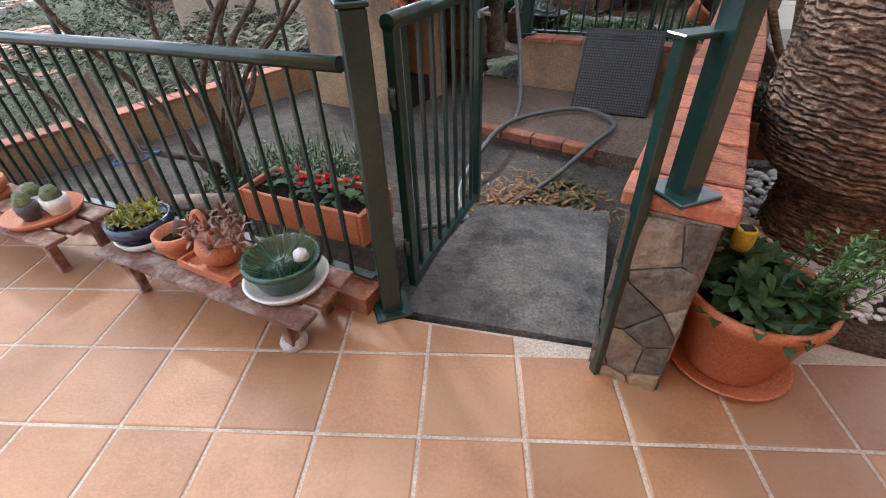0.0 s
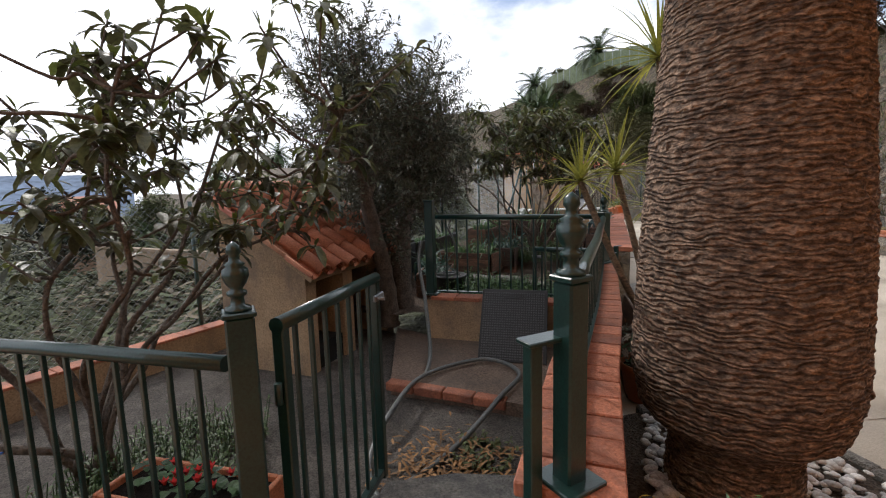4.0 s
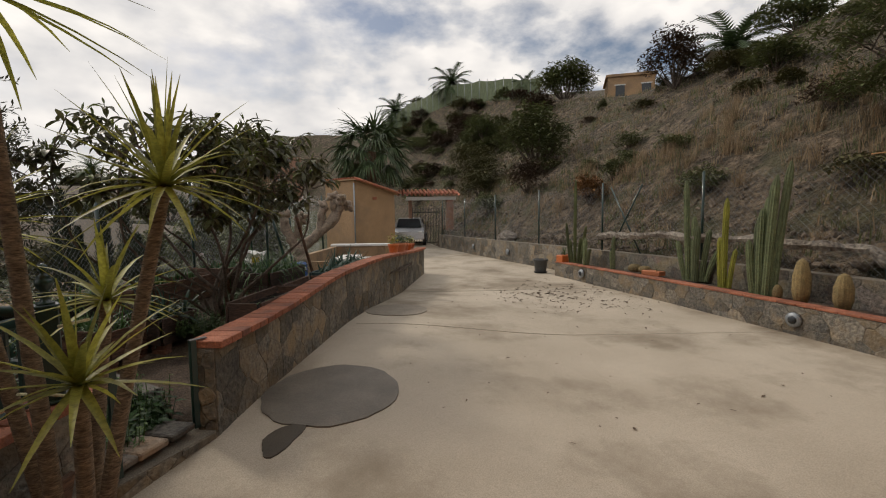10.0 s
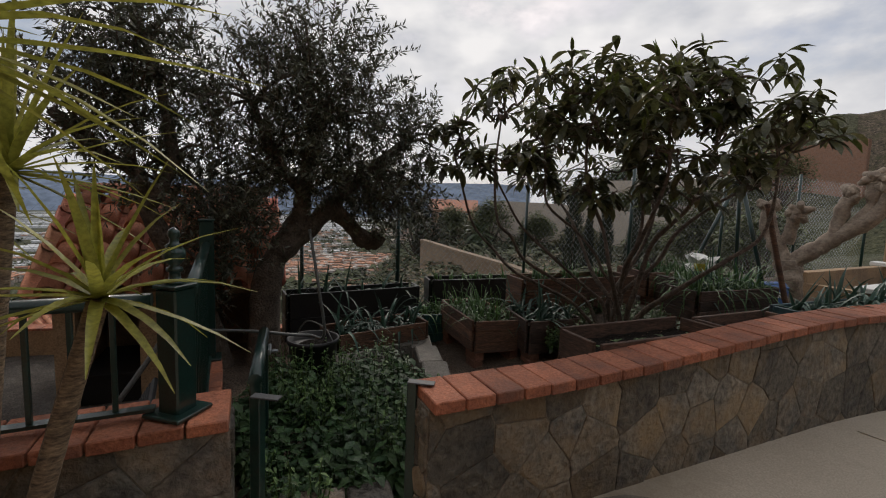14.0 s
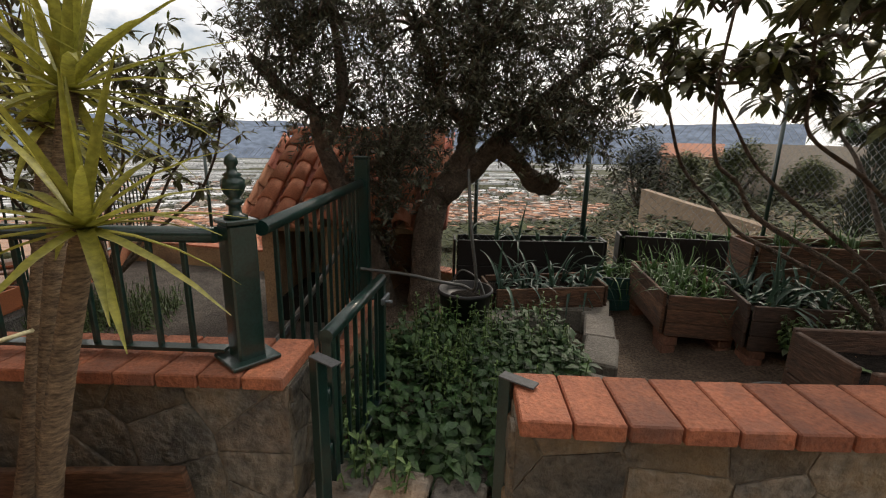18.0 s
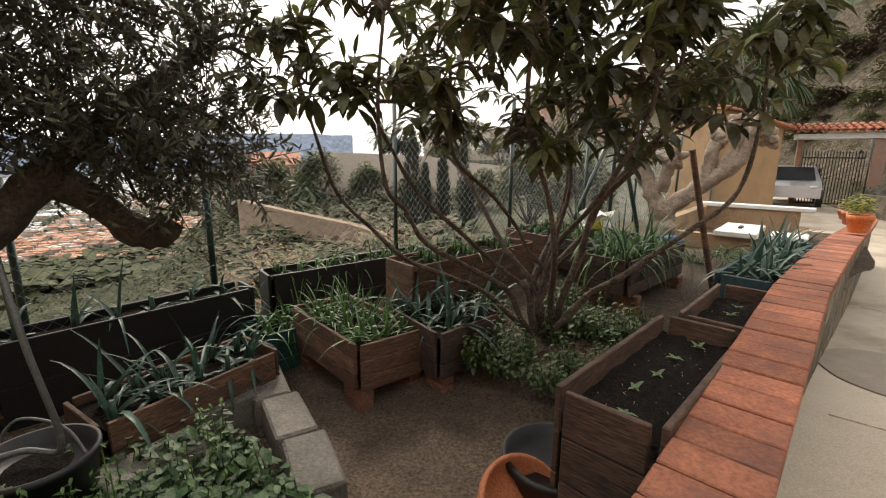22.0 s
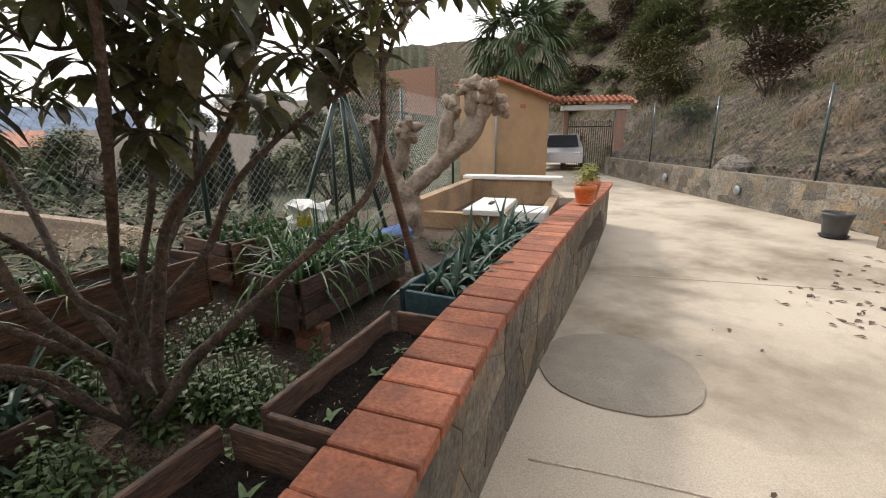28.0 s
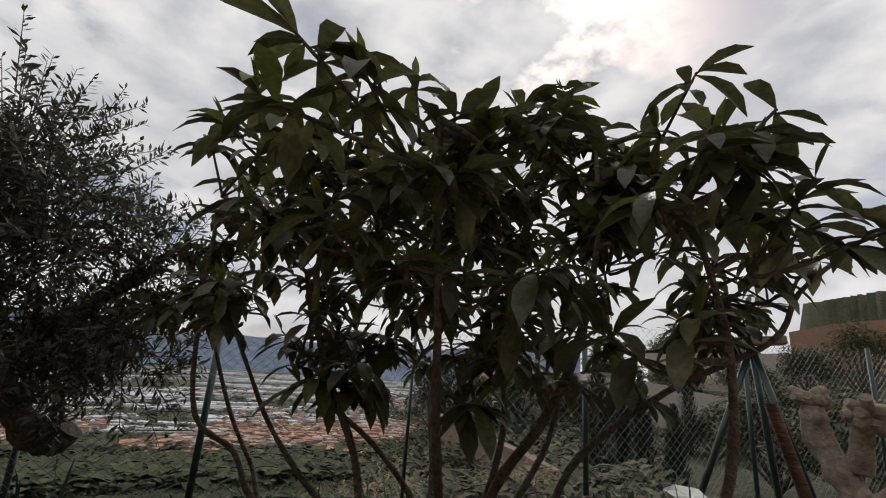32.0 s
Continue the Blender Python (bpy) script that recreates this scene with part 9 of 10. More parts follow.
house("hilltop_house", "small ochre flat-roofed house on the hilltop", (30.2, 29.8, on_hill(30.2, 29.8) - 1.0), -38, (3.6, 3.4, 2.6), SHEDWALL, ((0.6, 1.0, 0.7, 0.9), (2.6, 1.0, 0.7, 0.9)), True)
tarp = Shape()
for i in range(9):
    for j in range(5):
        tarp.v.append((i * 0.3 - 1.2, j * 0.3 - 0.6, 0.12 * noise.noise((i * 0.7, j * 0.9, 3)) + 0.12))
tarp.f = [(j + 5 * i, j + 5 * i + 5, j + 5 * i + 6, j + 5 * i + 1) for i in range(8) for j in range(4)]
tarp.smooth = [True] * len(tarp.f)
tp = part("white_tarp", tarp, WHITE)
tp.matrix_basis = pose(22.6, 13.6, on_hill(22.6, 13.6) + 0.15, 0, 0, -40)
tagged(tp, "crumpled white plastic sheet lying on the hill", "tarp")

# ---- beyond the garden: saddle, walls, houses ----
def free_wall(name, label, line, low, high, thick, mat, cap=None):
    ob = thing(name, label, "wall", kind="structure")
    for i, (a, b) in enumerate(zip(line, line[1:])):
        d = Vector((b[0] - a[0], b[1] - a[1], 0)).normalized()
        o = Vector((-d.y, d.x, 0)) * thick / 2
        v = [Vector((p[0], p[1], 0)) + s * o for p in (a, b) for s in (1, -1)]
        def ring(z0, z1, k=1.0):
            mid = [(v[0] + v[1]) / 2, (v[2] + v[3]) / 2]
            q = [mid[0] + (v[0] - mid[0]) * k, mid[0] + (v[1] - mid[0]) * k, mid[1] + (v[2] - mid[1]) * k, mid[1] + (v[3] - mid[1]) * k]
            zs = (z0[0], z0[0], z0[1], z0[1])
            zt = (z1[0], z1[0], z1[1], z1[1])
            p8 = [(c.x, c.y, z) for c, z in zip(q, zs)] + [(c.x, c.y, z) for c, z in zip(q, zt)]
            return Shape().add(p8, [(0, 1, 3, 2), (4, 6, 7, 5), (0, 4, 5, 1), (2, 3, 7, 6), (0, 2, 6, 4), (1, 5, 7, 3)])
        part("stretch", ring((low, low), (a[2], b[2])), mat, ob)
        if cap:
            part("coping", ring((a[2], b[2]), (a[2] + 0.12, b[2] + 0.12), 1.3), cap, ob)
    return ob


free_wall("boundary_wall", "weathered brown boundary wall with pale coping", [(-11.6, 25.2, -0.85), (-7.2, 21.8, -0.9), (-3.2, 19.2, -1.0), (-0.6, 17.6, -1.25)], -3.6, 0, 0.28, BOUNDARY, BOUNDARY)
free_wall("retaining_wall", "tall cream retaining wall below the terraces", [(-16.0, 44.5, 2.0), (-10.5, 45.5, 1.9), (-5.5, 46.0, 1.7), (-1.0, 46.5, 1.1), (4.0, 46.0, 0.7)], -4.0, 0, 0.5, PALEWALL)
free_wall("retaining_wall", "low cream retaining wall along the terrace", [(-7.0, 58.5, 2.6), (-2.0, 58.0, 2.5), (3.0, 57.0, 2.3)], -1.0, 0, 0.4, PALEWALL)
free_wall("retaining_wall", "cream retaining wall of the upper terrace", [(-9.0, 63.0, 5.2), (-3.0, 64.0, 5.3), (2.5, 64.0, 5.5), (6.5, 63.5, 5.7)], 1.0, 0, 0.4, PALEWALL)
free_wall("earth_bank", "long brown stone bank at the top of the terraces", [(5.0, 72.0, 8.6), (9.0, 70.5, 9.4), (17.5, 66.0, 9.9)], 1.0, 0, 0.8, BRICKPIER)
bal = thing("balustrade", "white balustrade along the terrace edge", "balustrade")
for i in range(60):
    s = i / 59
    x, y = lerp(-7.0, 3.0, s), 57.9 - 0.1 * s
    part("baluster", Shape().lathe([(0.06, 0), (0.04, 0.1), (0.08, 0.3), (0.04, 0.6), (0.07, 0.75)], 6, (x, y, 2.55 - 0.2 * s)), WHITE, bal)
part("handrail", Shape().tube([(-7.1, 57.9, 3.36), (3.1, 57.8, 3.14)], 0.1, 6), WHITE, bal)
house("pink_house", "pale pink house with a red tiled roof below the garden", (-24.6, 46.6, -2.3), 26, (5.0, 6.0, 3.0), PINKWALL, ((0.9, 1.4, 0.9, 1.3), (3.4, 1.4, 0.9, 1.3), (2.2, -0.9, 1.0, 1.6)))
house("pale_outhouse", "small pale outhouse with two small windows", (-17.2, 41.6, -3.2), 20, (3.2, 3.0, 2.6), PALEWALL, ((0.8, 1.2, 0.5, 0.6), (2.0, 1.2, 0.5, 0.6)), True)
rr = thing("tiled_roof_below", "long red tiled roof of a house below the patio", "roof", (-10.2, 1.6, -2.6), 86)
part("roof_slope", Shape().add([(-1.5, 0, -0.2), (5.5, 0, -0.2), (5.5, 3.2, 0.75), (-1.5, 3.2, 0.75), (-1.5, 0, -0.4), (5.5, 0, -0.4), (5.5, 3.2, 0.55), (-1.5, 3.2, 0.55)], [(0, 1, 2, 3), (7, 6, 5, 4), (0, 4, 5, 1), (2, 6, 7, 3), (1, 5, 6, 2), (0, 3, 7, 4)]), ROOFTILE, rr)
ribs = Shape()
for i in range(32):
    ribs.tube([(-1.4 + 0.22 * i, 0, -0.17), (-1.4 + 0.22 * i, 3.2, 0.78)], 0.07, 6)
part("cover_tiles", ribs, ROOFTILE, rr, kind="stuff")
part("wall", Shape().box((-1.3, 0.3, -5), (5.3, 3.1, -0.3)), WHITE, rr, "white house wall")
rr.scale = (1, 1, 1)


def cypress(x, y, h, r, seed):
    rn = random.Random(seed)
    z0 = ground_height(x, y) - 0.2
    ob = thing("cypress", "slender dark green cypress beyond the garden fence", "tree", (x, y, z0))
    part("trunk", Shape().tube([(0, 0, 0), (0, 0, h * 0.9)], [0.09, 0.02], 6), BARK, ob)
    g = Shape()
    for i in range(1500):
        t = rn.random()
        z = h * (0.03 + 0.97 * t)
        rad = r * (1 - t) ** 0.55 * min(1, (t + 0.05) * 6) * (0.75 + 0.25 * math.sin(i * 2.4 + t * 9)) * rn.uniform(0.55, 1.05)
        a = rn.uniform(0, 6.283)
        g.blade((rad * math.cos(a), rad * math.sin(a), z - 0.1), (math.cos(a) * 0.4, math.sin(a) * 0.4, 1), rn.uniform(0.12, 0.26), 0.07, 0.1, 2, 0.4, belly=0.5)
    part("foliage", g, CYPRESS, ob)


for i, (x, y, h, r) in enumerate(((-1.0, 20.1, 4.4, 0.72), (-0.2, 22.5, 3.9, 0.55), (-1.1, 23.2, 3.3, 0.5), (1.0, 21.6, 2.6, 0.5), (-0.6, 34.8, 5.2, 0.8), (5.2, 26.5, 3.0, 0.8))):
    cypress(x, y, h, r, 381 + i)


def round_tree(label, x, y, r, h, mat, seed, n=1500, leaf=0.22):
    return bush(label, x, y, r, h, mat, seed, n, leaf, "tree", 0.3, ground_height(x, y))


round_tree("dark green pine beside the pink house", -17.5, 33.5, 2.4, 5.0, CYPRESS, 391)
round_tree("dark green tree among the houses", -13.6, 39.0, 2.2, 4.4, SCRUB, 392)
round_tree("dark green tree among the houses", -18.5, 41.0, 1.8, 3.6, SCRUB, 393)
round_tree("green tree below the retaining wall", -9.5, 40.5, 1.7, 3.0, SCRUB, 394)
round_tree("green shrubs below the retaining wall", -5.0, 38.0, 2.0, 2.6, YELLOWBUSH, 395)
round_tree("green shrubs below the retaining wall", 0.5, 37.0, 2.0, 2.8, SCRUB, 396)
round_tree("green shrubs behind the garden fence", 3.6, 23.5, 1.7, 3.2, SCRUB, 397)
round_tree("green shrubs behind the garden fence", 5.2, 20.0, 1.4, 2.6, SCRUB, 398, 1300, 0.16)
round_tree("hedge tree on the terrace", -4.0, 51.5, 2.4, 2.6, SCRUB, 399)
round_tree("hedge tree on the terrace", 1.5, 52.0, 2.4, 2.8, SCRUB, 400)
round_tree("hedge tree on the terrace", -9.0, 51.0, 2.2, 2.6, CYPRESS, 401)
round_tree("green tree before the stone bank", 9.5, 59.0, 3.0, 6.4, SCRUB, 402)
round_tree("green tree before the stone bank", 5.6, 57.5, 2.4, 4.6, SCRUB, 403)
round_tree("garden tree on the upper terrace", -3.5, 67.5, 2.0, 3.2, YELLOWBUSH, 404)
round_tree("garden tree on the upper terrace", -8.0, 67.0, 2.4, 3.4, SCRUB, 405)
far_palm((-11.0, 50.5, 2.2), 2.0, 1.2, 406, "small palm on the terrace", 34, True)
far_palm((-6.3, 65.5, 5.2), 2.4, 1.3, 407, "small palm on the upper terrace", 34, True)
far_palm((1.5, 14.9, -2.2), 1.3, 0.6, 408, "low spiky palm outside the garden fence", 34, True)
far_palm((-13.2, 36.4, -3.3), 2.6, 0.9, 409, "small palm near the houses", 34, True)
bush("tangle of dry leafless twigs outside the fence", -2.2, 11.2, 1.4, 1.5, DRYGRASS, 411, 300, 0.06, "bramble", 0.2, ground_height(-2.2, 11.2), DRYGRASS)
bush("tangle of dry leafless twigs outside the fence", -0.2, 13.4, 1.3, 1.3, DRYGRASS, 412, 300, 0.06, "bramble", 0.2, ground_height(-0.2, 13.4), DRYGRASS)
bush("tangle of dry leafless twigs outside the fence", -3.8, 9.2, 1.5, 1.4, YELLOWBUSH, 413, 500, 0.07, "bramble", 0.2, ground_height(-3.8, 9.2), DRYGRASS)

# ---- scrub, town and greenhouses down to the plain ----
rnd = random.Random(421)
scr, dryscr = Shape(), Shape()
for i in range(17000):
    a = radians(rnd.uniform(8, 120))
    r = 9 + 480 * rnd.random() ** 1.7
    x, y = 3 - math.sin(a) * r, 4 + math.cos(a) * r
    if gap_to(PATIO_EDGE[:-1] + GARDEN_FENCE + [(7.2, 19.5)], x, y) > -1.6 or (x > -17 and y > 43):
        continue
    s = rnd.uniform(0.3, 0.9) * (1 + r / 90)
    z = ground_height(x, y)
    leaf_cloud(scr if rnd.random() < (0.7 if r < 30 else 0.93) else dryscr, rnd, (x, y, z + s * 0.25), (s, s, s * 0.5), 16, s * 0.6)
tagged(part("valley_scrub", scr, VALLEYGREEN), "green scrub covering the slope below the garden", "scrub", kind="stuff")
tagged(part("dry_scrub", dryscr, DRYSCRUB), "dry grey-brown scrub on the slope below the garden", "scrub", kind="stuff")
trees = Shape()
for i in range(6500):
    a = radians(rnd.uniform(30, 112))
    r = 200 + 340 * rnd.random() if i % 3 else rnd.uniform(540, 1400)
    x, y = 3 - math.sin(a) * r, 4 + math.cos(a) * r
    s = rnd.uniform(3, 9)
    leaf_cloud(trees, rnd, (x, y, ground_height(x, y) + s * 0.3), (s, s, s * 0.5), 7, s * 1.1, 0.7)
tagged(part("distant_trees", trees, VALLEYGREEN), "dark tree clumps among the distant houses", "trees", kind="stuff")
town, roofs, glass = Shape(), Shape(), Shape()
for i in range(3600):
    a = radians(rnd.uniform(34, 112))
    r = rnd.uniform(330, 520) if i % 40 == 0 else rnd.choice((rnd.uniform(540, 700), rnd.uniform(520, 640), rnd.uniform(640, 1300)))
    x, y = 3 - math.sin(a) * r, 4 + math.cos(a) * r
    if noise.noise((x * 0.004, y * 0.004, 5)) < -0.12:
        continue
    z = ground_height(x, y)
    w, d, h = rnd.uniform(6, 15), rnd.uniform(6, 12), rnd.uniform(3, 8)
    m = pose(x, y, z - 1, 0, 0, rnd.uniform(0, 180))
    town.box((-w / 2, -d / 2, 0), (w / 2, d / 2, h), m)
    if i % 5 < 3:
        roofs.box((-w / 2 - 0.3, -d / 2 - 0.3, h), (w / 2 + 0.3, d / 2 + 0.3, h + 0.8), m)
for i in range(420):
    a = radians(rnd.uniform(30, 112))
    r = 640 + 1900 * rnd.random() ** 1.5
    x, y = 3 - math.sin(a) * r, 4 + math.cos(a) * r
    m = pose(x, y, -99, 0, 0, math.degrees(a) + rnd.gauss(4, 9))
    w = rnd.uniform(0.05, 0.16) * r
    glass.box((-w / 2, -rnd.uniform(4, 12), -2), (w / 2, rnd.uniform(4, 12), 4.5), m)
tagged(part("distant_town", town, TOWN), "distant pale and pinkish town houses in the valley", "town", kind="stuff")
tagged(part("distant_roofs", roofs, TOWNROOF), "flat reddish roofs of the distant town", "roofs", kind="stuff")
tagged(part("distant_greenhouses", glass, GREENHOUSE), "white plastic greenhouses on the plain", "greenhouses", kind="stuff")
# mountain ridge, its haze only in the surface colour
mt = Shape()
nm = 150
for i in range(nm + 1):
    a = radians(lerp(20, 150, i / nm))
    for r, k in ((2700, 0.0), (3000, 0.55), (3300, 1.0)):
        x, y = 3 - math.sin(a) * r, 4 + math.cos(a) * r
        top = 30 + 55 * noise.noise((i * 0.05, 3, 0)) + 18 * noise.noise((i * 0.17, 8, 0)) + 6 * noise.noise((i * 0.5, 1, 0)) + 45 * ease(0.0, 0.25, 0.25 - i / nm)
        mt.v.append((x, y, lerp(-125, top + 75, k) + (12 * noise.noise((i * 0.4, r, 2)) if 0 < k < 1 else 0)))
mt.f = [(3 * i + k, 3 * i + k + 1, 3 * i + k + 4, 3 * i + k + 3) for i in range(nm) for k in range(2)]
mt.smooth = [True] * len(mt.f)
setting("backdrop", mt, MOUNTAIN, "mountains beyond the plain, coloured pale blue for distance haze", "mountains")

tri_ = thing("tripod", "dark green steel pipe tripod carrying a small board", "tripod")
for fx, fy, fz in ((3.12, 9.92, 0.28), (3.74, 10.6, 0.3), (4.12, 10.15, 0.3)):
    part("leg", Shape().tube([(3.7, 10.12, 1.93), (fx, fy, fz)], 0.024, 8), GREEN, tri_)
part("board", Shape().box((-0.22, -0.09, 0), (0.22, 0.09, 0.06), pose(3.7, 10.12, 1.93, 0, -4, 12), 0.006), BOUNDARY, tri_)


# ---- pieces of floors and walls ----
def lay_tiles():
    keep = Shape()
    made = 0
    edge = [(-5, 1.45), (-2.9, 1.12), (-2.0, 0.88), (-1.0, 0.56), (-0.2, 0.2), (0.7, 0.03), (1.2, 0.0), (1.9, 0.0)]
    def inside_limit(x):
        for (x0, y0), (x1, y1) in zip(edge, edge[1:]):
            if x0 <= x <= x1:
                return lerp(y0, y1, (x - x0) / (x1 - x0))
        return None
    cellsz = []
    for i in range(-15, 28):
        for j in range(-10, 5):
            cellsz.append((i, j))
    cellsz.sort(key=lambda c: (c[0] * TS - 2.2) ** 2 * 0.45 + (c[1] * TS + 0.8) ** 2)
    g = 0.0065
    for i, j in cellsz:
        u0, u1, v0, v1 = i * TS + g, (i + 1) * TS - g, j * TS + g, (j + 1) * TS - g
        quad = [bend(u0, v0), bend(u1, v0), bend(u1, v1), bend(u0, v1)]
        if u0 < 1.9:
            lim = [inside_limit(q[0]) for q in quad]
            if any(t is None for t in lim) and u1 > 1.95:
                lim = [0.0 if t is None else t for t in lim]
            if any(t is None for t in lim) or quad[0][1] > lim[0] - 0.05:
                continue
            quad = [(x, min(y, t - 0.012)) for (x, y), t in zip(quad, lim)]
            if quad[2][1] - quad[1][1] < 0.04:
                continue
        elif j >= 0:
            continue
        cx, cy = sum(q[0] for q in quad) / 4, sum(q[1] for q in quad) / 4
        d = gap_to([(FACADE[0][0] - 12, FACADE[0][1] - 0.82), FACADE[0], FACADE[1]], cx, cy)
        if d > -0.1 or cx > 9.15:
            continue
        sh = Shape() if made < 300 else keep
        c = 0.006
        top = [(x + (cx - x) * c / 0.16, y + (cy - y) * c / 0.16, 0.0) for x, y in quad]
        rim = [(x, y, -0.002) for x, y in quad]
        low = [(x, y, -0.01) for x, y in quad]
        sh.add(top + rim + low, [(0, 1, 2, 3)] + [(4 * r + 4 + k, 4 * r + 4 + (k + 1) % 4, 4 * r + (k + 1) % 4, 4 * r + k) for r in (0, 1) for k in range(4)])
        if made < 300:
            part("tile", sh, TILE, terrace_bed)
        made += 1
    part("tiling", keep, TILE, terrace_bed, kind="stuff")


lay_tiles()
coping(wall_long, LONG_WALL, 0, LONG_LEN, long_top, 0.13, 0.055, 0.135, 0.05)
coping(wall_side, SIDE_WALL, 0, SIDE_LEN, side_top, 0.22, 0.03, 0.135, 0.045)
coping(wall_cross, CROSS_WALL, 0.05, CROSS_LEN - 0.03, lambda s: cross_top - 0.04, 0.16, 0.015, 0.25, 0.04)
coping(wall_planter, PLANTER, 0, PL_LEN, planter_top, 0.16, 0.02, 0.25, 0.03)
coping(wall_edge, PATIO_EDGE, 0.5, EDGE_LEN, lambda s: 0.10, 0.16, 0.01, 0.26, 0.025)
stone_face(wall_long, LONG_WALL, 0, LONG_LEN, -0.03, lambda s: long_top(s) - 0.004, 0.25, 3, 290, depth=0.007)
stone_face(wall_side, SIDE_WALL, 0, SIDE_LEN, -0.03, lambda s: side_top(s) - 0.004, 0.26, 5, 60, depth=0.007)
stone_face(wall_planter, PLANTER, 0, PL_LEN, -0.03, lambda s: planter_top(s) - 0.004, 0.28, 7, 120, depth=0.007)
stone_face(wall_back, BACK_WALL, 0, BACK_LEN, 0.0, lambda s: back_top(s) - 0.004, 0.32, 11, 160, depth=0.007)
stone_face(wall_sill, SILL_WALL, 0, SILL_LEN, -0.03, lambda s: 0.216, 0.2, 13, 20, depth=0.01)
# the end faces of the two coping walls
END_SIDE = [(0.58, -0.05), (0.79, -0.14)]
stone_face(wall_side, END_SIDE, 0, length_of(END_SIDE), -0.03, lambda s: side_top(0) - 0.004, 0.24, 21, 12, depth=0.007)
END_GATE = [(2.37, 2.90), (2.17, 3.0)]
stone_face(wall_side, END_GATE, 0, length_of(END_GATE), -0.03, lambda s: side_top(SIDE_LEN) - 0.004, 0.22, 22, 12, depth=0.012)
END_LONG = [(2.72, 3.49), (2.84, 3.43)]
stone_face(wall_long, END_LONG, 0, length_of(END_LONG), 0.1, lambda s: long_top(0) - 0.004, 0.22, 23, 12, depth=0.012)


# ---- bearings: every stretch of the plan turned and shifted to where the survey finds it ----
# (x, y) as drawn, (x, y) as found, lift
PATIO = [(-0.17, 0.24, -0.17, 0.24, 0), (0.775, 0.07, 0.71, -0.05, 0), (0.9, -0.05, 0.80, -0.18, 0), (0.605, 0.04, 0.585, -0.06, 0), (0.52, 4.30, 0.68, 3.57, 0.10), (-0.55, 3.72, -0.35, 2.72, 0),
         (0.27, 4.86, 0.31, 3.91, 0), (2.31, 3.31, 2.24, 2.98, 0.04), (1.775, 3.79, 1.84, 3.23, 0.06), (2.39, 3.2, 2.39, 2.88, 0.03), (1.66, 0.69, 1.83, 0.70, 0), (2.42, 2.42, 2.46, 2.22, 0), (-3.0, 1.2, -3.0, 1.2, 0), (-1.72, 2.5, -1.46, 1.5, 0), (-0.9, 0.25, -0.9, 0.17, 0), (-2.0, -1.0, -2.0, -1.0, 0), (0.3, -1.0, 0.3, -1.0, 0)]
TERRACE = [(4.2, 0.12, 4.18, -0.1, 0), (7.14, 0.34, 7.12, -0.3, 0), (5.84, -1.8, 5.52, -2.3, 0), (8.02, 0.38, 7.93, -0.24, 0), (8.1, 1.92, 8.16, 1.36, 0), (8.55, 1.22, 8.42, 0.52, 0), (6.71, -2.54, 6.6, -3.2, 0), (9.9, -2.32, 9.4, -3.4, 0),
           (9.0, -0.95, 8.83, -0.95, 0), (4.22, -2.07, 4.22, -2.5, 0), (9.32, 3.45, 9.57, 3.3, 0), (9.62, 9.45, 10.22, 9.72, 0), (10.1, 0.3, 10.55, 0.1, 0), (10.15, 3.1, 10.75, 3.0, 0), (10.25, 6.3, 11.1, 6.2, 0)]
GARDEN = [(2.72, 3.8, 2.69, 3.51, 0.04), (3.03, 5.18, 2.84, 4.98, 0.05), (3.58, 6.12, 3.29, 5.45, 0.13), (4.08, 6.88, 3.7, 6.13, 0.12), (2.14, 5.72, 1.84, 5.34, 0.0), (1.43, 6.22, 0.93, 5.8, 0.0), (1.51, 5.86, 0.98, 5.5, -0.08), (2.52, 5.99, 2.07, 5.74, 0.0),
          (3.61, 7.5, 3.21, 6.61, 0.11), (4.2, 8.34, 3.72, 7.33, 0.11), (2.5, 9.12, 2.27, 7.52, 0.12), (2.65, 8.43, 2.37, 7.14, 0.14), (4.34, 9.5, 3.85, 8.13, 0.1), (5.05, 10.75, 4.47, 8.71, 0.1), (2.9, 7.15, 2.68, 6.05, 0.1), (0.84, 5.0, 1.04, 4.2, 0.0)]
DRIVE = [(3.25, 4.33, 3.2, 4.42, 0.05), (4.38, 6.43, 4.36, 6.4, 0.1), (7.9, 12.65, 7.3, 11.75, 0), (3.7, 4.16, 3.63, 4.15, 0.02), (5.34, 7.28, 5.42, 7.25, 0.06), (10.75, 13.2, 11.0, 13.2, 0), (11.9, 22.0, 11.1, 20.0, 0), (7.9, 21.7, 6.5, 18.4, 0), (10.6, 23.0, 8.7, 19.1, 0.05), (13.0, 22.1, 11.5, 19.5, 0.25)]
MARKS = np.array(PATIO + TERRACE + GARDEN + DRIVE)


def found(xy):
    """For rows of (x, y): the turn, the shift and the lift of the plan there, by a rigid fit to the marks near it."""
    xy = np.asarray(xy, float).reshape(-1, 2)
    d2 = ((xy[:, None, :] - MARKS[None, :, :2]) ** 2).sum(-1)
    w = 1 / (d2 + 0.15) ** 1.6
    w /= w.sum(1, keepdims=True)
    a, b = w @ MARKS[:, :2], w @ MARKS[:, 2:4]
    p, q = MARKS[None, :, :2] - a[:, None], MARKS[None, :, 2:4] - b[:, None]
    turn = np.arctan2((w * (p[..., 0] * q[..., 1] - p[..., 1] * q[..., 0])).sum(1), (w * (p * q).sum(-1)).sum(1))
    c, s = np.cos(turn), np.sin(turn)
    shift = np.stack([b[:, 0] - c * a[:, 0] + s * a[:, 1], b[:, 1] - s * a[:, 0] - c * a[:, 1]], -1)
    return turn, shift, w @ MARKS[:, 4]


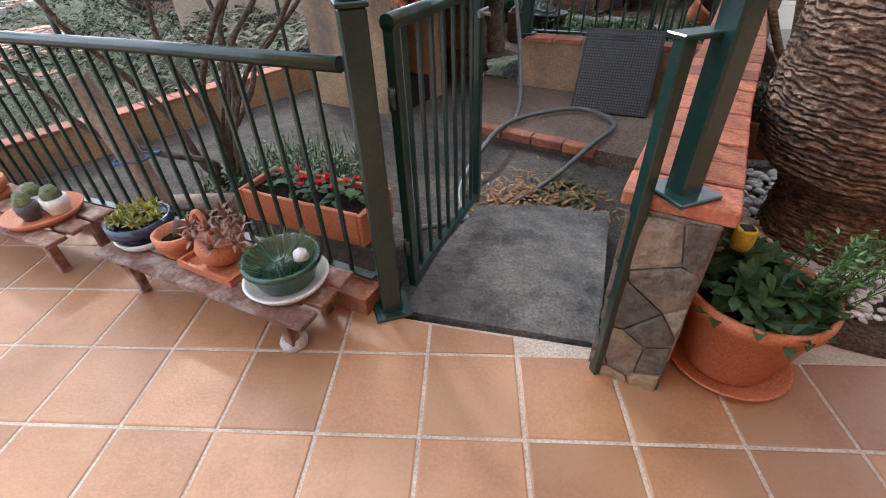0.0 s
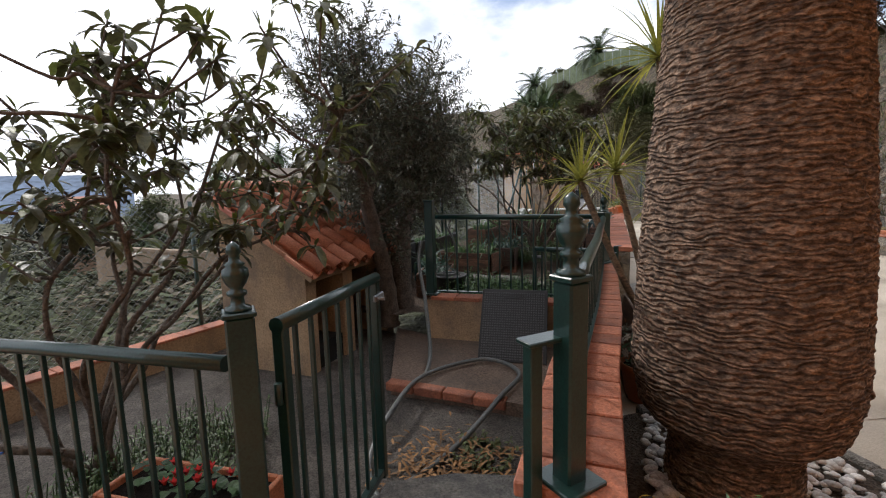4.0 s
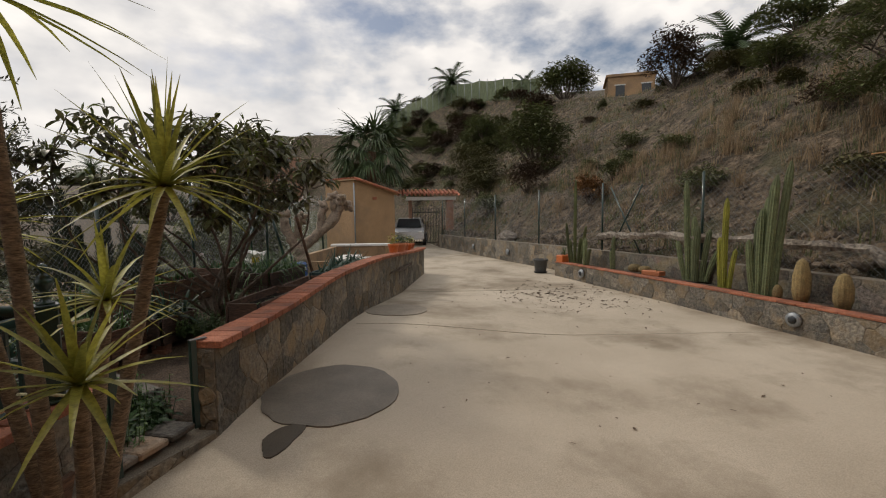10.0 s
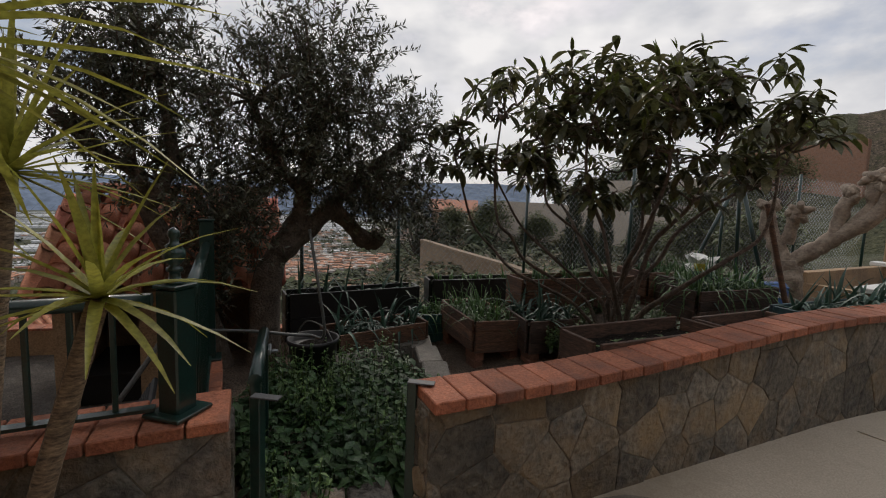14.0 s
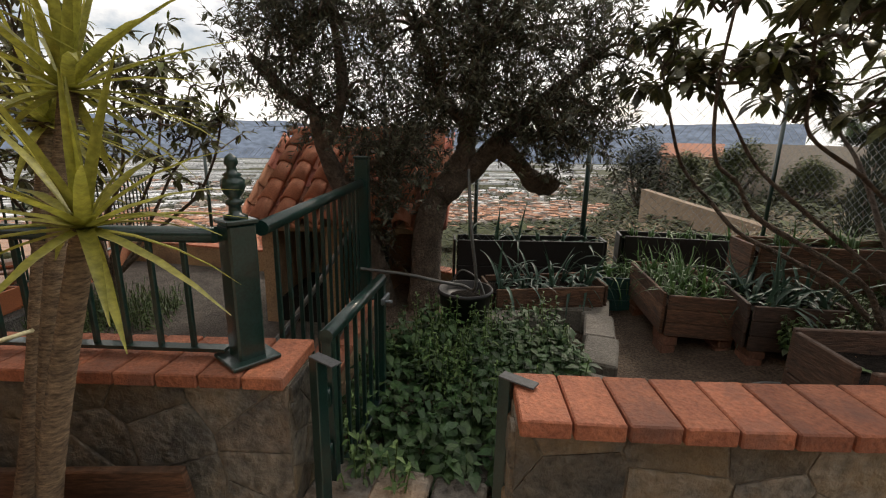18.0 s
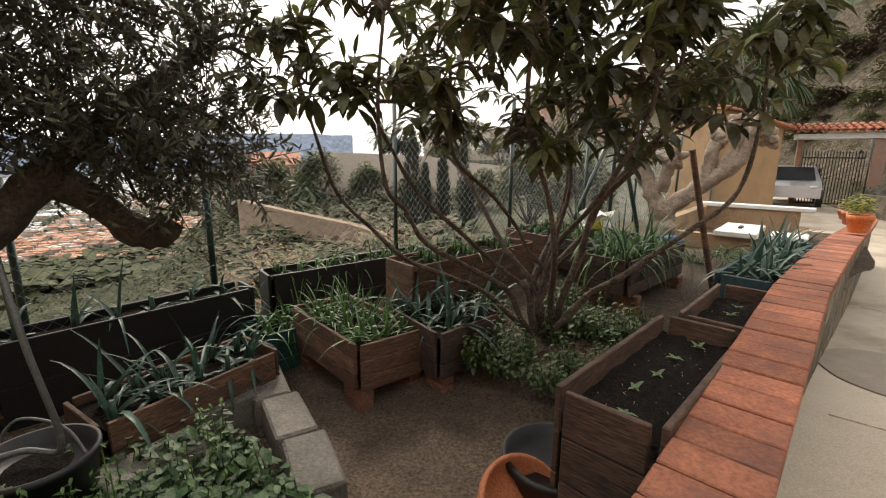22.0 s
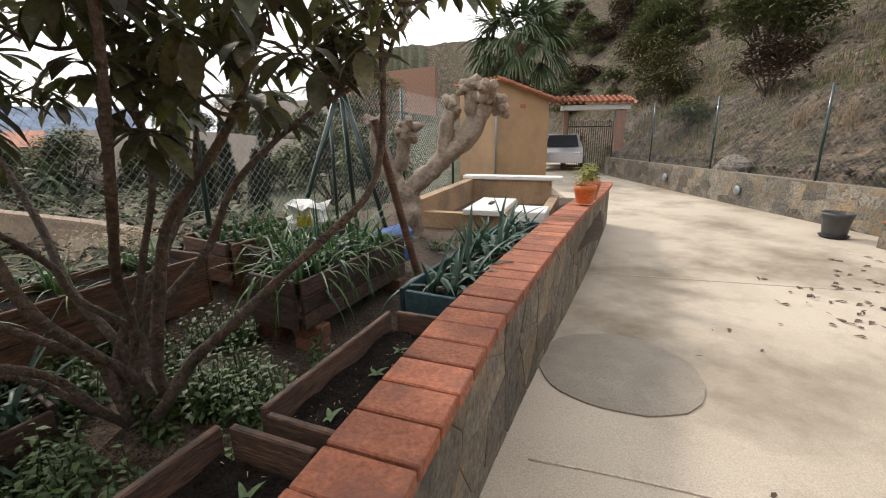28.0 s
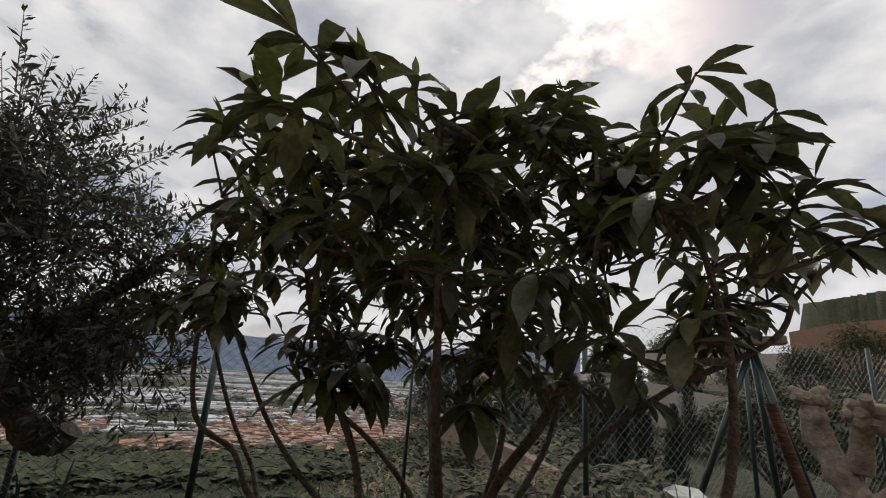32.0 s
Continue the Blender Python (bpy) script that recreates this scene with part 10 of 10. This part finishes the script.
def carried_to(x, y):
    """The rigid move of a whole thing that stands at (x, y)."""
    turn, shift, lift = found([(x, y)])
    return pose(shift[0, 0], shift[0, 1], lift[0], 0, 0, math.degrees(turn[0]))


BENDING = ("garden_soil", "garden_fence")
# already drawn on the true lines
TRUE = ("ground", "drive", "drive_bank", "floor", "patio_floor", "ramp", "wall_long", "wall_side", "wall_cross", "wall_planter", "wall_back", "wall_sill", "kerb", "railing", "railing_post", "gate", "gate_stop", "gate_jamb", "house", "wall_lantern", "alarm_bell", "floodlight",
        "curtain", "pavement_patch", "pavement_stain", "joint", "leaf_litter", "drain_cover", "hillside_fence", "hillside_gate", "plastic_basket", "wall_lamp", "planter_soil", "patio_fence", "step_edging", "patio_step", "wall_edge", "rubber_mat", "cut_branch")
WEST = Matrix.Translation((3.5, 4.0, 0)) @ Matrix.Rotation(radians(8), 4, "Z") @ Matrix.Translation((-3.5, -4.0, 0))


def bend_mesh(me, m):
    """Moves each vertex of a mesh that lies in the world by m."""
    n = len(me.vertices)
    co = np.empty(3 * n)
    me.vertices.foreach_get("co", co)
    co = np.array([m @ Vector(p) for p in co.reshape(-1, 3)])
    turn, shift, lift = found(co[:, :2])
    c, s = np.cos(turn), np.sin(turn)
    out = np.stack([c * co[:, 0] - s * co[:, 1] + shift[:, 0], s * co[:, 0] + c * co[:, 1] + shift[:, 1], co[:, 2] + lift], -1)
    back = m.inverted()
    me.vertices.foreach_set("co", np.array([back @ Vector(p) for p in out]).ravel())
    me.update()


def middle(ob, family):
    """The middle of a thing on the plan; of a tree, the middle of its foot."""
    pts = []
    for o in family:
        if o.type == "MESH":
            m = ob.matrix_basis if o == ob else ob.matrix_basis @ o.matrix_basis if o.parent == ob else ob.matrix_basis @ o.parent.matrix_basis @ o.matrix_basis
            v = o.data.vertices
            pts += [m @ Vector(v[i].co) for i in range(0, len(v), max(1, len(v) // 30))]
    low = min(p.z for p in pts)
    if ob.name.split(".")[0].endswith("tree"):
        pts = [p for p in pts if p.z < low + 0.4]
    return sum(p.x for p in pts) / len(pts), sum(p.y for p in pts) / len(pts)


def set_out():
    for ob in [o for o in scene.objects if o.parent is None and o.type in ("MESH", "EMPTY")]:
        name = ob.name.split(".")[0]
        if name in TRUE or ob in LAID:
            continue
        family = [ob] + list(ob.children_recursive)
        if name in BENDING:
            for o in family:
                if o.type == "MESH" and o.data.users == 1:
                    bend_mesh(o.data, o.matrix_basis)
                elif o.type == "MESH":
                    o.matrix_basis = carried_to(o.matrix_basis.translation.x, o.matrix_basis.translation.y) @ o.matrix_basis
            continue
        x, y = middle(ob, family)
        if x < -4 or y > 12.9 and x < 6 or y > 33 and x < 12:
            ob.matrix_basis = WEST @ ob.matrix_basis
        elif x < 10.4 and y < 26.4:
            ob.matrix_basis = carried_to(x, y) @ ob.matrix_basis


set_out()
